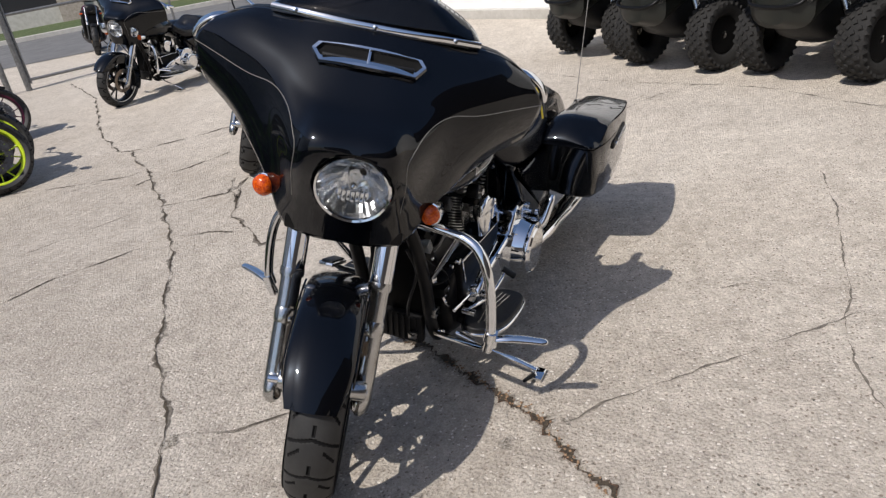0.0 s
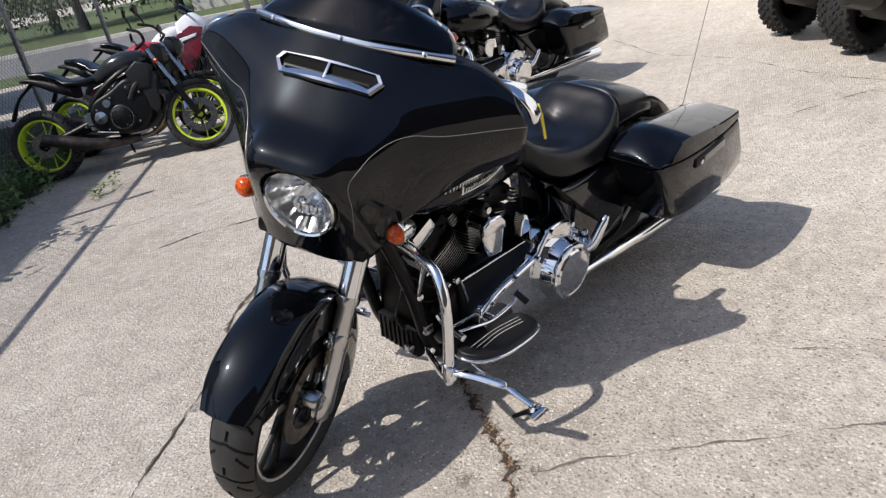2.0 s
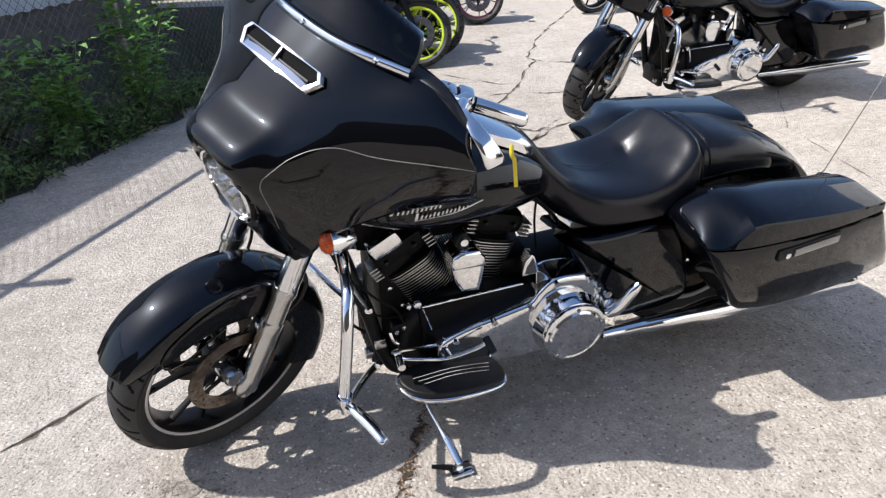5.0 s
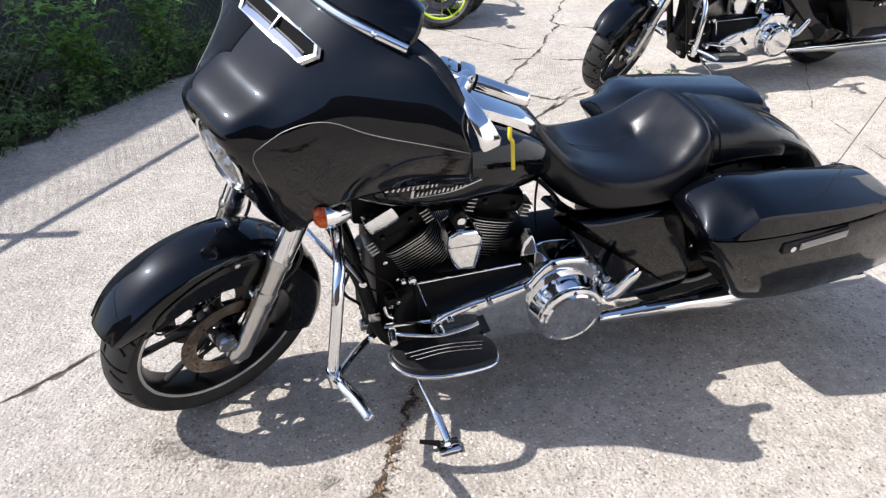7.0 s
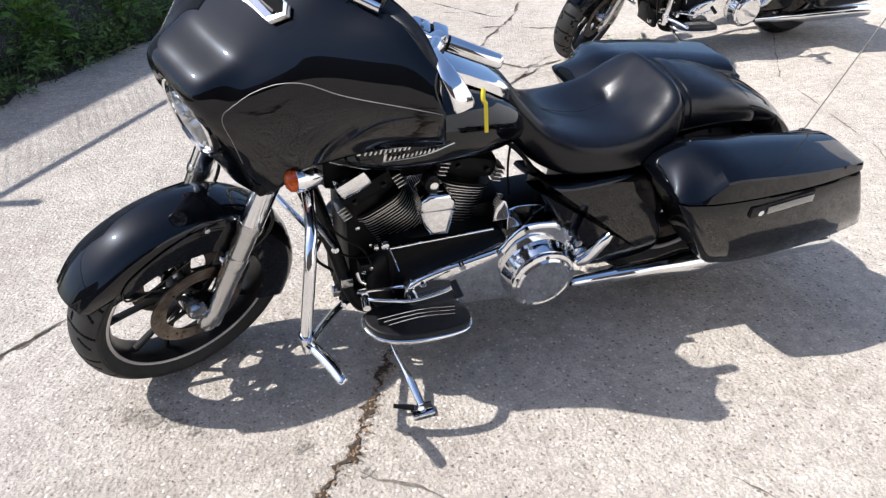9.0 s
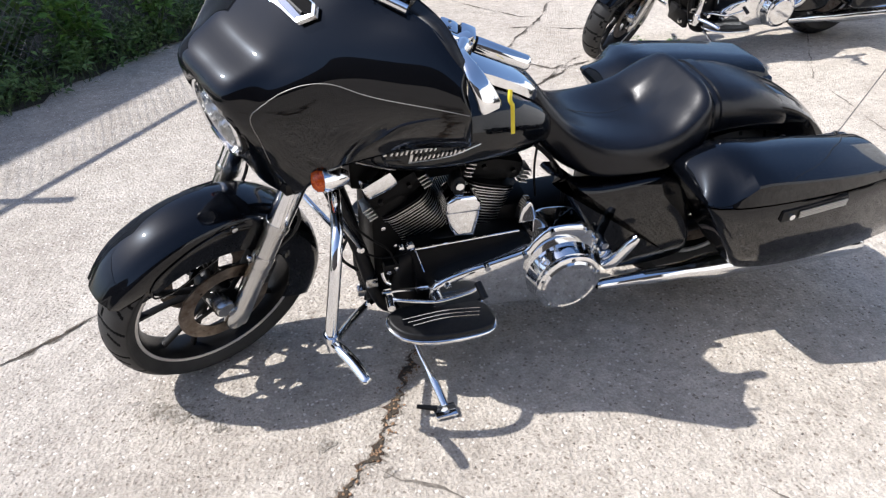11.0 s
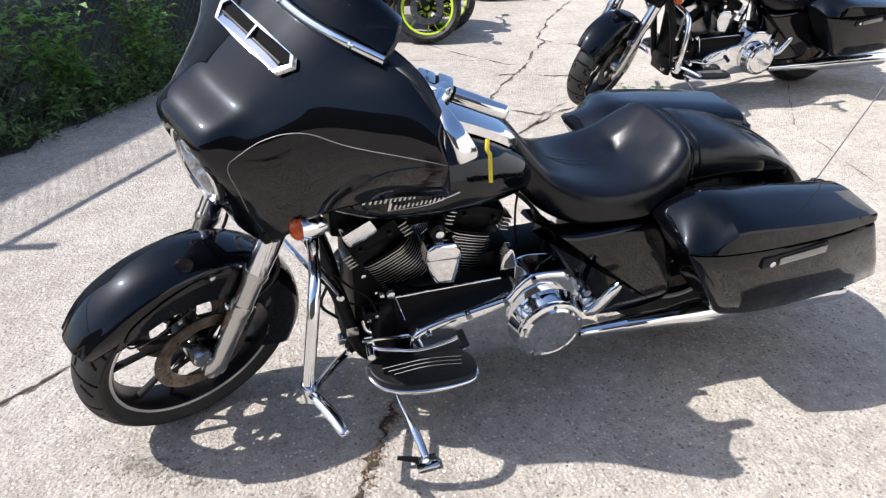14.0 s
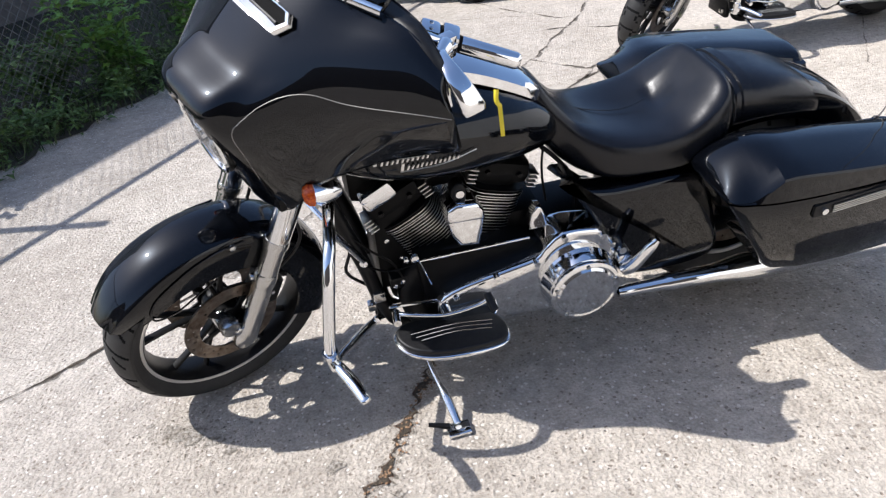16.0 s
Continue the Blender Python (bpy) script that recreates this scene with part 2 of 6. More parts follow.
def disc_geo(r0, r1, t, m, holes=0, n=96):
    """A flat ring with drilled holes, about the y axis."""
    if not holes:
        return ring([(-t, r0), (t, r0), (t, r1), (-t, r1)], m)
    verts, faces = [], []
    radii = np.linspace(r0, r1, 7)
    for s in (-t, t):
        for j in range(n):
            a = 2 * math.pi * j / n
            for r in radii:
                verts.append(Vector((r * math.cos(a), s, r * math.sin(a))))
    k = len(radii)
    for s in (0, n * k):
        for j in range(n):
            for i in range(k - 1):
                if (j % 6 == 2 and i in (1, 4)) or (j % 6 == 5 and i in (2,)):
                    continue
                faces.append((s + j * k + i, s + j * k + i + 1, s + ((j + 1) % n) * k + i + 1, s + ((j + 1) % n) * k + i))
    for j in range(n):
        b, q = j * k, ((j + 1) % n) * k
        o = n * k
        faces += [(b + k - 1, q + k - 1, q + k - 1 + o, b + k - 1 + o), (b, q, q + o, b + o)]
    return moved((verts, faces), m)


def wheel(name, parent, m, R, width, rim_r, spokes=5, rim_mat=None, edge_mat=None, disc=(0.075, 0.15), sides=(1, -1), label="", spoke_w=0.02, flip=0.0, edge_w=0.013, fine=False):
    rim_mat, edge_mat = rim_mat or BLACK_METAL, edge_mat or MACHINED
    w = width / 2 * 0.66
    body = part(name, ring([(-w, rim_r), (-w, rim_r - 0.012), (-w * 0.6, rim_r - 0.022), (w * 0.6, rim_r - 0.022), (w, rim_r - 0.012), (w, rim_r), (w * 0.8, rim_r + 0.004), (-w * 0.8, rim_r + 0.004)], m), rim_mat, parent, label)
    part("tyre", tyre_geo(R, width, rim_r, m, 648 if fine else 144, 41 if fine else 13), [RUBBER, GROOVE], body, "black rubber tyre with cut tread")
    for s in (1, -1):
        part("rim_edge", ring([(s * w, rim_r + 0.002), (s * (w + 0.004), rim_r - 0.003), (s * (w + 0.002), rim_r - edge_w), (s * (w - 0.004), rim_r - edge_w - 0.002)], m), edge_mat, body, "bright machined rim edge")
    part("hub", lathe([(-0.055, 0.0), (-0.055, 0.034), (-0.03, 0.045), (0.03, 0.045), (0.055, 0.034), (0.055, 0.0)], m @ Matrix.Rotation(radians(90), 4, "Z"), 28), rim_mat, body)
    for i in range(spokes):
        for d in (-1, 1):
            a0 = 2 * math.pi * i / spokes + d * 0.10 + flip
            a1 = 2 * math.pi * i / spokes + d * 0.23 + flip
            p0 = Vector((0.036 * math.cos(a0), 0, 0.036 * math.sin(a0)))
            pm = Vector((0.13 * math.cos(a0 * 0.6 + a1 * 0.4), 0, 0.13 * math.sin(a0 * 0.6 + a1 * 0.4)))
            p1 = Vector(((rim_r - 0.018) * math.cos(a1), 0, (rim_r - 0.018) * math.sin(a1)))
            part("spoke", tube([p0, pm, p1], [spoke_w * 1.1, spoke_w * 0.75, spoke_w * 0.9], 8, 3, 0.55), rim_mat, body, m=m)
    for s in sides:
        part("brake_disc", disc_geo(disc[0], disc[1], 0.0025, m @ Matrix.Translation((0, s * 0.062, 0)), 1), DISC, body, "drilled steel brake disc")
        arms = [ring([(s * 0.052, 0.026), (s * 0.06, 0.026), (s * 0.06, 0.046), (s * 0.052, 0.046)], m, 32)]
        for k in range(5):
            arms.append(block((0.04, s * 0.058 - 0.003, -0.009), (disc[0] + 0.006, s * 0.058 + 0.003, 0.009), 0.002, m @ Matrix.Rotation(2 * math.pi * k / 5 + 0.3, 4, "Y")))
        part("disc_carrier", join(*arms)[:2], BLACK_METAL, body)
    return body


def arc_guard(cx, cz, R, a0, a1, w, depth, thickness=0.004, n=28, taper=0.75, flare=0.0, tail=False):
    """A mudguard: an arch of a rounded cross-section over a wheel, from angle a0 to a1 (degrees)."""
    rings = []
    for i in range(n + 1):
        u = i / n
        a = radians(a0 + (a1 - a0) * u)
        end = 1 - (1 - taper) * (max(0, abs(u - 0.5) * 2 - 0.75) * 4) ** 2
        ww = w * end
        dd = depth * (0.55 + 0.45 * math.sin(math.pi * min(0.5 if tail else 1, max(0, u))) ** 0.6)
        if tail and u > 0.5:
            end = 1.0
            ww = w
        outer = [(-ww, dd), (-ww * 0.995, dd * 0.55), (-ww * 0.95, dd * 0.22), (-ww * 0.78, 0.014), (-ww * 0.45, 0.003), (0, 0), (ww * 0.45, 0.003), (ww * 0.78, 0.014), (ww * 0.95, dd * 0.22), (ww * 0.995, dd * 0.55), (ww, dd)]
        prof = [(float(p[0]), float(p[1])) for p in curve([(a_, b_, 0) for a_, b_ in outer], 2)]
        inner = [(y * (1 - thickness / w), d + thickness) for y, d in reversed(prof)]
        rr = R + flare * max(0, 1 - u * 2.2) ** 1.5
        rings.append([(cx + (rr - d) * math.cos(a), y, cz + (rr - d) * math.sin(a)) for y, d in prof + inner])
    return loft(rings)


# ---- the touring motorcycle; x ahead, y to its left, z up, origin under the rear axle ----
RAKE = radians(26)
STEER_AXIS = Vector((-math.sin(RAKE), 0, math.cos(RAKE)))


def steering(degrees):
    return Matrix.Translation((1.795, 0, 0)) @ Matrix.Rotation(radians(degrees), 4, STEER_AXIS) @ Matrix.Translation((-1.795, 0, 0))


def fork_x(z):
    return 1.383 + 0.488 * (0.65 - z)


FAIRING = [
    # lower edge, then up over the front to the screen; each row from the middle outwards
    [(1.425, 0.0, 0.695), (1.42, 0.09, 0.695), (1.385, 0.172, 0.708), (1.336, 0.240, 0.818), (1.208, 0.355, 0.912), (1.112, 0.470, 0.968)],
    [(1.455, 0.0, 0.80), (1.450, 0.095, 0.80), (1.418, 0.162, 0.82), (1.338, 0.242, 0.92), (1.226, 0.366, 0.972), (1.132, 0.482, 1.014)],
    [(1.518, 0.0, 1.004), (1.512, 0.098, 1.002), (1.460, 0.150, 0.988), (1.335, 0.242, 1.045), (1.238, 0.374, 1.070), (1.150, 0.489, 1.082)],
    [(1.402, 0.0, 1.08), (1.396, 0.085, 1.082), (1.366, 0.150, 1.09), (1.294, 0.24, 1.125), (1.222, 0.362, 1.136), (1.158, 0.478, 1.114)],
    [(1.315, 0.0, 1.163), (1.312, 0.07, 1.164), (1.29, 0.15, 1.168), (1.240, 0.24, 1.178), (1.182, 0.352, 1.184), (1.156, 0.458, 1.138)],
    [(1.235, 0.0, 1.232), (1.232, 0.08, 1.232), (1.212, 0.16, 1.23), (1.168, 0.25, 1.220), (1.142, 0.350, 1.202), (1.138, 0.440, 1.158)],
]


def touring_motorcycle(label, at, steer=26.0, fairing=True, near=True):
    bike = tagged(new("motorcycle"), label, "motorcycle")
    bike.matrix_world = at
    S = steering(steer)

    # -- rolling gear --
    wheel("rear_wheel", bike, Matrix.Translation((0, 0, 0.322)), 0.322, 0.18, 0.205, label="black cast rear wheel")
    front_wheel = Matrix.Translation((HUB_X, 0.03, FRONT_HUB))
    wheel("front_wheel", bike, S @ front_wheel, 0.321, 0.138, 0.253, disc=(0.095, 0.138), fine=near, spoke_w=0.015, edge_w=0.009, label="black five-spoke cast front wheel with machined edge", flip=0.35)
    guard = part("front_fender", arc_guard(HUB_X, FRONT_HUB - 0.008, 0.335, 33, 211, 0.088, 0.125, flare=0.020, tail=True), PAINT, bike, "glossy black front fender", m=S @ Matrix.Translation((0, 0.014, 0)))
    if near:
        for s in (1, -1):
            edge = [(1.494, 0.606), (1.57, 0.614), (1.647, 0.602), (1.733, 0.566), (1.765, 0.535), (1.772, 0.508), (1.76, 0.488), (1.714, 0.482), (1.66, 0.50), (1.59, 0.525)]
            part("fender_crease", tube([(x, s * 0.0895 + 0.014, z - 0.004) for x, z in edge], 0.0028, 6, 4), PAINT, guard, m=S)
            part("fender_bolt", lathe([(0, 0.0), (0, 0.009), (0.006, 0.008), (0.008, 0.0)], along((1.53, s * 0.085 + 0.014, FRONT_HUB + 0.285), (1.53, s * 0.1 + 0.014, FRONT_HUB + 0.285)), 12), CHROME, guard, m=S)
    for s in (1, -1):
        y = s * 0.126
        low, mid, top = (fork_x(0.262), y, 0.262), (fork_x(0.56), y, 0.56), (fork_x(0.80), y, 0.80)
        leg = part("fork_leg", tube([low, (fork_x(0.27), y, 0.27), (fork_x(0.40), y, 0.40), mid], [0.026, 0.031, 0.030, 0.0295], 20, 4), ALLOY, bike, "satin alloy fork slider", m=S)
        part("fork_tube_cover", tube([mid, top], [0.033, 0.034], 20), CHROME, leg, "chrome upper fork cover", m=S)
        part("fork_collar", lathe([(0, 0.0), (0, 0.034), (0.012, 0.0355), (0.024, 0.034), (0.024, 0.0)], along(mid, top), 20), ALLOY, leg, m=S)
        part("axle_clamp", tube([(fork_x(0.31) + 0.004, y, 0.31), (fork_x(0.27) + 0.012, y, 0.275), (fork_x(0.27) + 0.020, y, 0.250), (fork_x(0.27) + 0.026, y, 0.234)], [0.027, 0.028, 0.025, 0.013], 16, 4), ALLOY, leg, m=S)
        part("axle_cap", lathe([(0, 0.0), (0, 0.028), (0.055, 0.028), (0.062, 0.024), (0.064, 0.0)], along((HUB_X + 0.018, s * 0.06 + 0.015, FRONT_HUB + 0.02), (HUB_X + 0.018, s * 0.16, FRONT_HUB + 0.02)), 24), ALLOY, leg, "satin alloy axle cap", m=S)
        part("fork_mount", lathe([(-0.022, 0.0), (-0.022, 0.0303), (-0.016, 0.0322), (0.016, 0.0322), (0.022, 0.0303), (0.022, 0.0)], along((fork_x(0.46), y, 0.46), (fork_x(0.56), y, 0.56)), 20), ALLOY, leg, m=S)
        part("fork_mount_bolt", lathe([(0, 0.0), (0, 0.011), (0.012, 0.010), (0.014, 0.0)], along((fork_x(0.46) + 0.02, y - s * 0.02, 0.46), (fork_x(0.46) + 0.06, y - s * 0.035, 0.47)), 10), CHROME, leg, m=S)
        caliper = part("brake_caliper", slab([(1.50, 0.36), (1.545, 0.375), (1.56, 0.45), (1.53, 0.50), (1.48, 0.495), (1.465, 0.43)], s * 0.045, s * 0.10, bevel=0.012), BLACK_METAL, bike, "black four-piston brake caliper", m=S @ Matrix.Translation((-0.05, 0, -0.06)))
        part("caliper_bolt", lathe([(0, 0.0), (0, 0.008), (0.01, 0.007), (0.01, 0.0)], along((1.46, s * 0.10, 0.36), (1.46, s * 0.12, 0.36)), 10), CHROME, caliper, m=S)
        part("brake_hose", tube([(1.44, s * 0.11, 0.44), (1.37, s * 0.13, 0.52), (1.36, s * 0.13, 0.60), (1.40, s * 0.09, 0.70)], 0.005, 8), PLASTIC, caliper, m=S)
    part("axle", tube([(HUB_X, -0.14, FRONT_HUB), (HUB_X, 0.14, FRONT_HUB)], 0.012), CHROME, bike, m=S)
    part("fork_bridge", block((1.33, -0.165, 0.70), (1.41, 0.165, 0.745), 0.012), BLACK_METAL, bike, m=S)

    # -- headlamp and turn signals --
    lamp_at = S @ Matrix.Translation((1.480 if fairing else 1.44, 0.015 if fairing else 0, 0.895)) @ Matrix.Rotation(radians(7), 4, "Y")
    lamp = part("headlamp", lathe([(-0.11, 0.0), (-0.11, 0.080), (-0.035, 0.097), (-0.006, 0.102), (0.004, 0.101), (0.008, 0.097), (0.002, 0.092), (-0.012, 0.090)], lamp_at, 48, False), BLACK_METAL if fairing else CHROME, bike, "round headlamp with a clear lens")
    part("chrome_ring", lathe([(-0.002, 0.0955), (0.010, 0.1005), (0.016, 0.0975), (0.013, 0.0925), (-0.002, 0.0905)], lamp_at, 48, False), CHROME, lamp, "chrome trim ring")
    bowl = [(0.006 - 0.075 * (1 - (i / 11) ** 2), 0.089 * (i / 11) + 0.002) for i in range(12)]
    cup = lathe(bowl, lamp_at, 54, False)
    inward = (lamp_at.to_3x3() @ Vector((1, 0, 0))).normalized()
    fluted = []
    for i, v in enumerate(cup[0]):
        row, col = divmod(i, 54)
        wave = 0.0032 * (1 if (col // 3) % 2 else -0.4) if row > 4 else 0.0015 * (1 if (col // 9) % 2 else -1)
        fluted.append(v + inward * wave * (1 if row < 11 else 0))
    part("reflector", (fluted, cup[1]), REFLECTOR, lamp, "fluted silver reflector", smooth=False)
    part("bulb_shield", lathe([(-0.06, 0.0), (-0.06, 0.019), (-0.02, 0.017), (-0.008, 0.012), (0.0, 0.004), (0.001, 0.0)], lamp_at, 20), CHROME, lamp)
    for k in range(7):
        y = -0.036 + 0.012 * k
        part("reflector_step", block((-0.052, y - 0.005, -0.062), (-0.030 + 0.004 * (k % 2), y + 0.005, -0.030), 0.002, lamp_at), REFLECTOR, lamp)
    lens = [(0.006 + 0.016 * (1 - (i / 6) ** 2), 0.090 * (i / 6)) for i in range(6, -1, -1)]
    part("lens", lathe(lens[:-1] + [(0.022, 0.001)], lamp_at, 40, False), CLEAR, lamp, "clear domed glass lens").visible_shadow = False
    for s in (1, -1):
        d = Vector((0.94, -0.34 if fairing else 0, 0.06)).normalized()
        c = Vector((1.335, s * 0.232, 0.787))
        sig = part("turn_signal", lathe([(-0.055, 0.0), (-0.053, 0.014), (-0.035, 0.026), (0.0, 0.033), (0.012, 0.034), (0.014, 0.030), (0.014, 0.0)], along(c, c + d), 24), CHROME, bike, "chrome bullet turn signal with an amber lens", m=S)
        part("lens", lathe([(0.010, 0.0), (0.011, 0.031), (0.026, 0.0285), (0.036, 0.018), (0.039, 0.0)], along(c, c + d), 24), AMBER, sig, "amber lens", m=S)
        part("stalk", tube([(1.30, s * 0.12, 0.76), (1.31, s * 0.20, 0.775)], 0.012, 10), CHROME, sig, m=S)

    # -- fairing --
    if fairing:
        net = grid_shell(FAIRING, 10, 10, ((0.015, 0.897), 0.106))
        skin = BVHTree.FromPolygons(net[0], net[1])

        def laid(points, lift):
            """A smooth line through the points, laid on the fairing."""
            line = []
            for p in curve(points, 8):
                at_, way, _, _ = skin.find_nearest(Vector(p))
                way = way if way.x > 0 else -way
                line.append(at_ + way * lift)
            return line
        shell = thick(part("fairing", net, PAINT, bike, "glossy black batwing fairing", m=S), 0.008)
        collar = []
        for a_ in np.linspace(0, 2 * math.pi, 48, endpoint=False):
            q, _, _, _ = skin.find_nearest(Vector((1.5, 0.015 + 0.106 * math.cos(a_), 0.897 + 0.106 * math.sin(a_))))
            collar.append((S @ q, lamp_at @ Vector((-0.002, 0.100 * math.cos(a_), 0.100 * math.sin(a_)))))
        part("lamp_collar", loft([[q for q, _ in collar], [q.lerp(w_, 0.6) for q, w_ in collar], [w_ for _, w_ in collar]], False), PAINT, shell, "black collar round the headlamp")
        back = [[(p[0] - 0.055 * (1 - 0.85 * (p[1] / 0.49) ** 2) - 0.04 * (1 - min(1, abs(p[1]) / 0.3)), p[1] * 0.985, p[2]) for p in r] for r in (FAIRING[0], FAIRING[2], FAIRING[4], FAIRING[5])]
        part("inner_fairing", grid_shell(back, 5, 5), PLASTIC, shell, "black plastic inner fairing", m=S)
        for s in (1, -1):
            edge = [Vector((x, s * y, z)) for x, y, z in ((1.162, 0.262, 1.216), (1.143, 0.345, 1.202), (1.142, 0.39, 1.186), (1.136, 0.438, 1.158), (1.152, 0.468, 1.122))]
            flap = loft([[p + Vector((0.003, -s * 0.004, 0)) for p in edge], [p + Vector((-0.036 + 0.007 * i, -s * 0.014, 0.004)) for i, p in enumerate(edge)]], False, False)
            thick(part("wing_return", flap, PLASTIC, shell, "black inner fairing edge", m=S), 0.004, 0)
            stripe = [(1.437, 0.147, 0.819), (1.456, 0.148, 0.902), (1.466, 0.135, 0.972), (1.438, 0.147, 1.006), (1.382, 0.185, 1.052), (1.334, 0.236, 1.075), (1.284, 0.307, 1.072), (1.222, 0.398, 1.082), (1.152, 0.486, 1.090)]
            part("pinstripe", tube(laid([(x, s * y, z) for x, y, z in stripe], 0.0004), 0.0010, 6, smooth=False), STRIPE, shell, "thin silver pinstripe", m=S)
        # the chrome vent in the nose
        vent = [(-0.142, 0.004), (-0.128, 0.022), (0.128, 0.022), (0.142, 0.004), (0.118, -0.03), (-0.118, -0.03)]
        vent_at = S @ Matrix.Translation((1.307, 0, 1.176)) @ Matrix.Rotation(radians(-50), 4, "Y")

        def vent_point(y, z, d):
            return (d + 0.005 - 0.013 * (y / 0.14) ** 2, y, z)
        dense = []
        for i in range(6):
            a, b = np.array(vent[i]), np.array(vent[(i + 1) % 6])
            dense += [tuple(a + (b - a) * k / 5) for k in range(5)]
        n = len(dense)
        sections = []
        for i in range(n):
            y, z = dense[i]
            o = Vector((0, y, z)).normalized()
            sections.append([Vector(vent_point(y, z, 0.0)) + o * 0.008, Vector(vent_point(y, z, 0.011)) + o * 0.005, Vector(vent_point(y, z, 0.011)) - o * 0.005, Vector(vent_point(y, z, -0.006)) - o * 0.007])
        surround = loft(sections + [sections[0]], False)
        vent_ob = part("vent_surround", moved(surround, vent_at), CHROME, bike, "chrome slotted air vent surround")
        part("vent_opening", ([vent_at @ Vector(vent_point(y, z, 0.002)) for y, z in dense] + [vent_at @ Vector((0.002, 0, -0.004))], [(i, (i + 1) % n, n) for i in range(n)]), GROOVE, vent_ob, "dark vent opening")
        part("vent_lip", ([vent_at @ Vector(vent_point(y, z, d)) for y in np.linspace(-0.124, 0.124, 9) for z, d in ((-0.029, 0.010), (-0.012, 0.0035))], [(2 * i, 2 * i + 2, 2 * i + 3, 2 * i + 1) for i in range(8)]), CHROME, vent_ob, "bright chrome lower lip")
        part("vent_bar", block((0.0, -0.004, -0.030), (0.012, 0.004, 0.022), 0.002, vent_at), CHROME, vent_ob)
        part("vent_blade", block((-0.002, -0.118, -0.012), (0.006, 0.118, -0.006), 0.001, vent_at), PLASTIC, vent_ob)
        # smoked screen and its chrome foot
        foot = curve([(p[0] + 0.004, p[1], p[2] + 0.004) for p in [(q[0], -q[1], q[2]) for q in reversed(FAIRING[-1][1:4])] + FAIRING[-1][:4]] , 6)
        foot = [(x - 0.004, y * 1.12, z) for x, y, z in foot]
        screen_rows = []
        for k in range(5):
            u = k / 4
            screen_rows.append([(x - 0.085 * u, y * (1 - 0.20 * u * u), z + (0.105 - 0.75 * y * y) * u) for x, y, z in foot])
        w = len(foot)
        screen = thick(part("windscreen", ([Vector(p) for r in screen_rows for p in r], [(i * w + j, i * w + j + 1, (i + 1) * w + j + 1, (i + 1) * w + j) for i in range(4) for j in range(w - 1)]), SMOKED, bike, "dark smoked windscreen", m=S), 0.004)
        part("screen_trim", tube([foot[i] for i in range(0, w, 3)], 0.0085, 10, 4, 1.3), CHROME, screen, "chrome screen trim strip", m=S)
        for j in (w // 8, w // 2, w - 1 - w // 8):
            part("screen_bolt", lathe([(0, 0.0), (0, 0.007), (0.006, 0.006), (0.008, 0.0)], along(Vector(foot[j]) + Vector((0.006, 0, 0.004)), Vector(foot[j]) + Vector((0.02, 0, 0.012))), 10), CHROME, screen, m=S)
    # -- handlebar --
    bar_pts = [(1.17, 0.0, 1.02), (1.15, 0.12, 1.04), (1.10, 0.24, 1.11), (1.03, 0.305, 1.118), (0.905, 0.41, 1.075)]
    bar = part("handlebar", tube([(x, -y, z) for x, y, z in reversed(bar_pts[1:])] + bar_pts, 0.0135, 12, 5), CHROME, bike, "chrome handlebar", m=S)
    for s in (1, -1):
        g0, g1 = Vector((1.005, s * 0.327, 1.112)), Vector((0.905, s * 0.412, 1.074))
        gd = (g1 - g0).normalized()
        L = (g1 - g0).length
        grip = part("grip", lathe([(0, 0.0), (0, 0.0175), (0.004, 0.019), (L - 0.01, 0.019), (L - 0.004, 0.0175), (L, 0.014), (L, 0.0)], along(g0, g1), 24), CHROME, bar, "chrome hand grip", m=S)
        part("grip_ring", lathe([(-0.004, 0.0), (-0.004, 0.0185), (0.004, 0.0185), (0.004, 0.0)], along(g0, g1), 20), GROOVE, grip, m=S)
        housing = part("switch_housing", block((-0.044, -0.026, -0.03), (-0.006, 0.026, 0.028), 0.008, along(g0, g1)), CHROME, bar, "chrome switch housing", m=S)
        part("clutch_housing", block((-0.092, -0.022, -0.024), (-0.048, 0.024, 0.026), 0.010, along(g0, g1)), CHROME, bar, "chrome lever housing", m=S)
        part("housing_gap", block((-0.050, -0.018, -0.022), (-0.042, 0.018, 0.022), 0.002, along(g0, g1)), GROOVE, housing, m=S)
        for q in (-0.012, 0.010):
            part("switch_button", block((-0.034, 0.024, q - 0.006), (-0.016, 0.030, q + 0.006), 0.002, along(g0, g1)), PLASTIC, housing, m=S)
            part("housing_screw", lathe([(0, 0.0), (0, 0.005), (0.004, 0.004), (0.004, 0.0)], along(g0, g1) @ along((-0.07, q, 0.024), (-0.07, q, 0.1)), 8), ALLOY, housing, m=S)
        p = g0 - gd * 0.045 + Vector((0.035, 0, 0.005))
        spine = [Vector((x, s * y, z)) for x, y, z in ((1.085, 0.365, 1.150), (1.108, 0.40, 1.160), (1.118, 0.44, 1.156), (1.114, 0.478, 1.130), (1.104, 0.500, 1.092))]
        spine = [Vector(q) for q in curve(spine, 4)]
        wide = Vector((-1.0, s * 0.08, 0.10)).normalized()
        blade = []
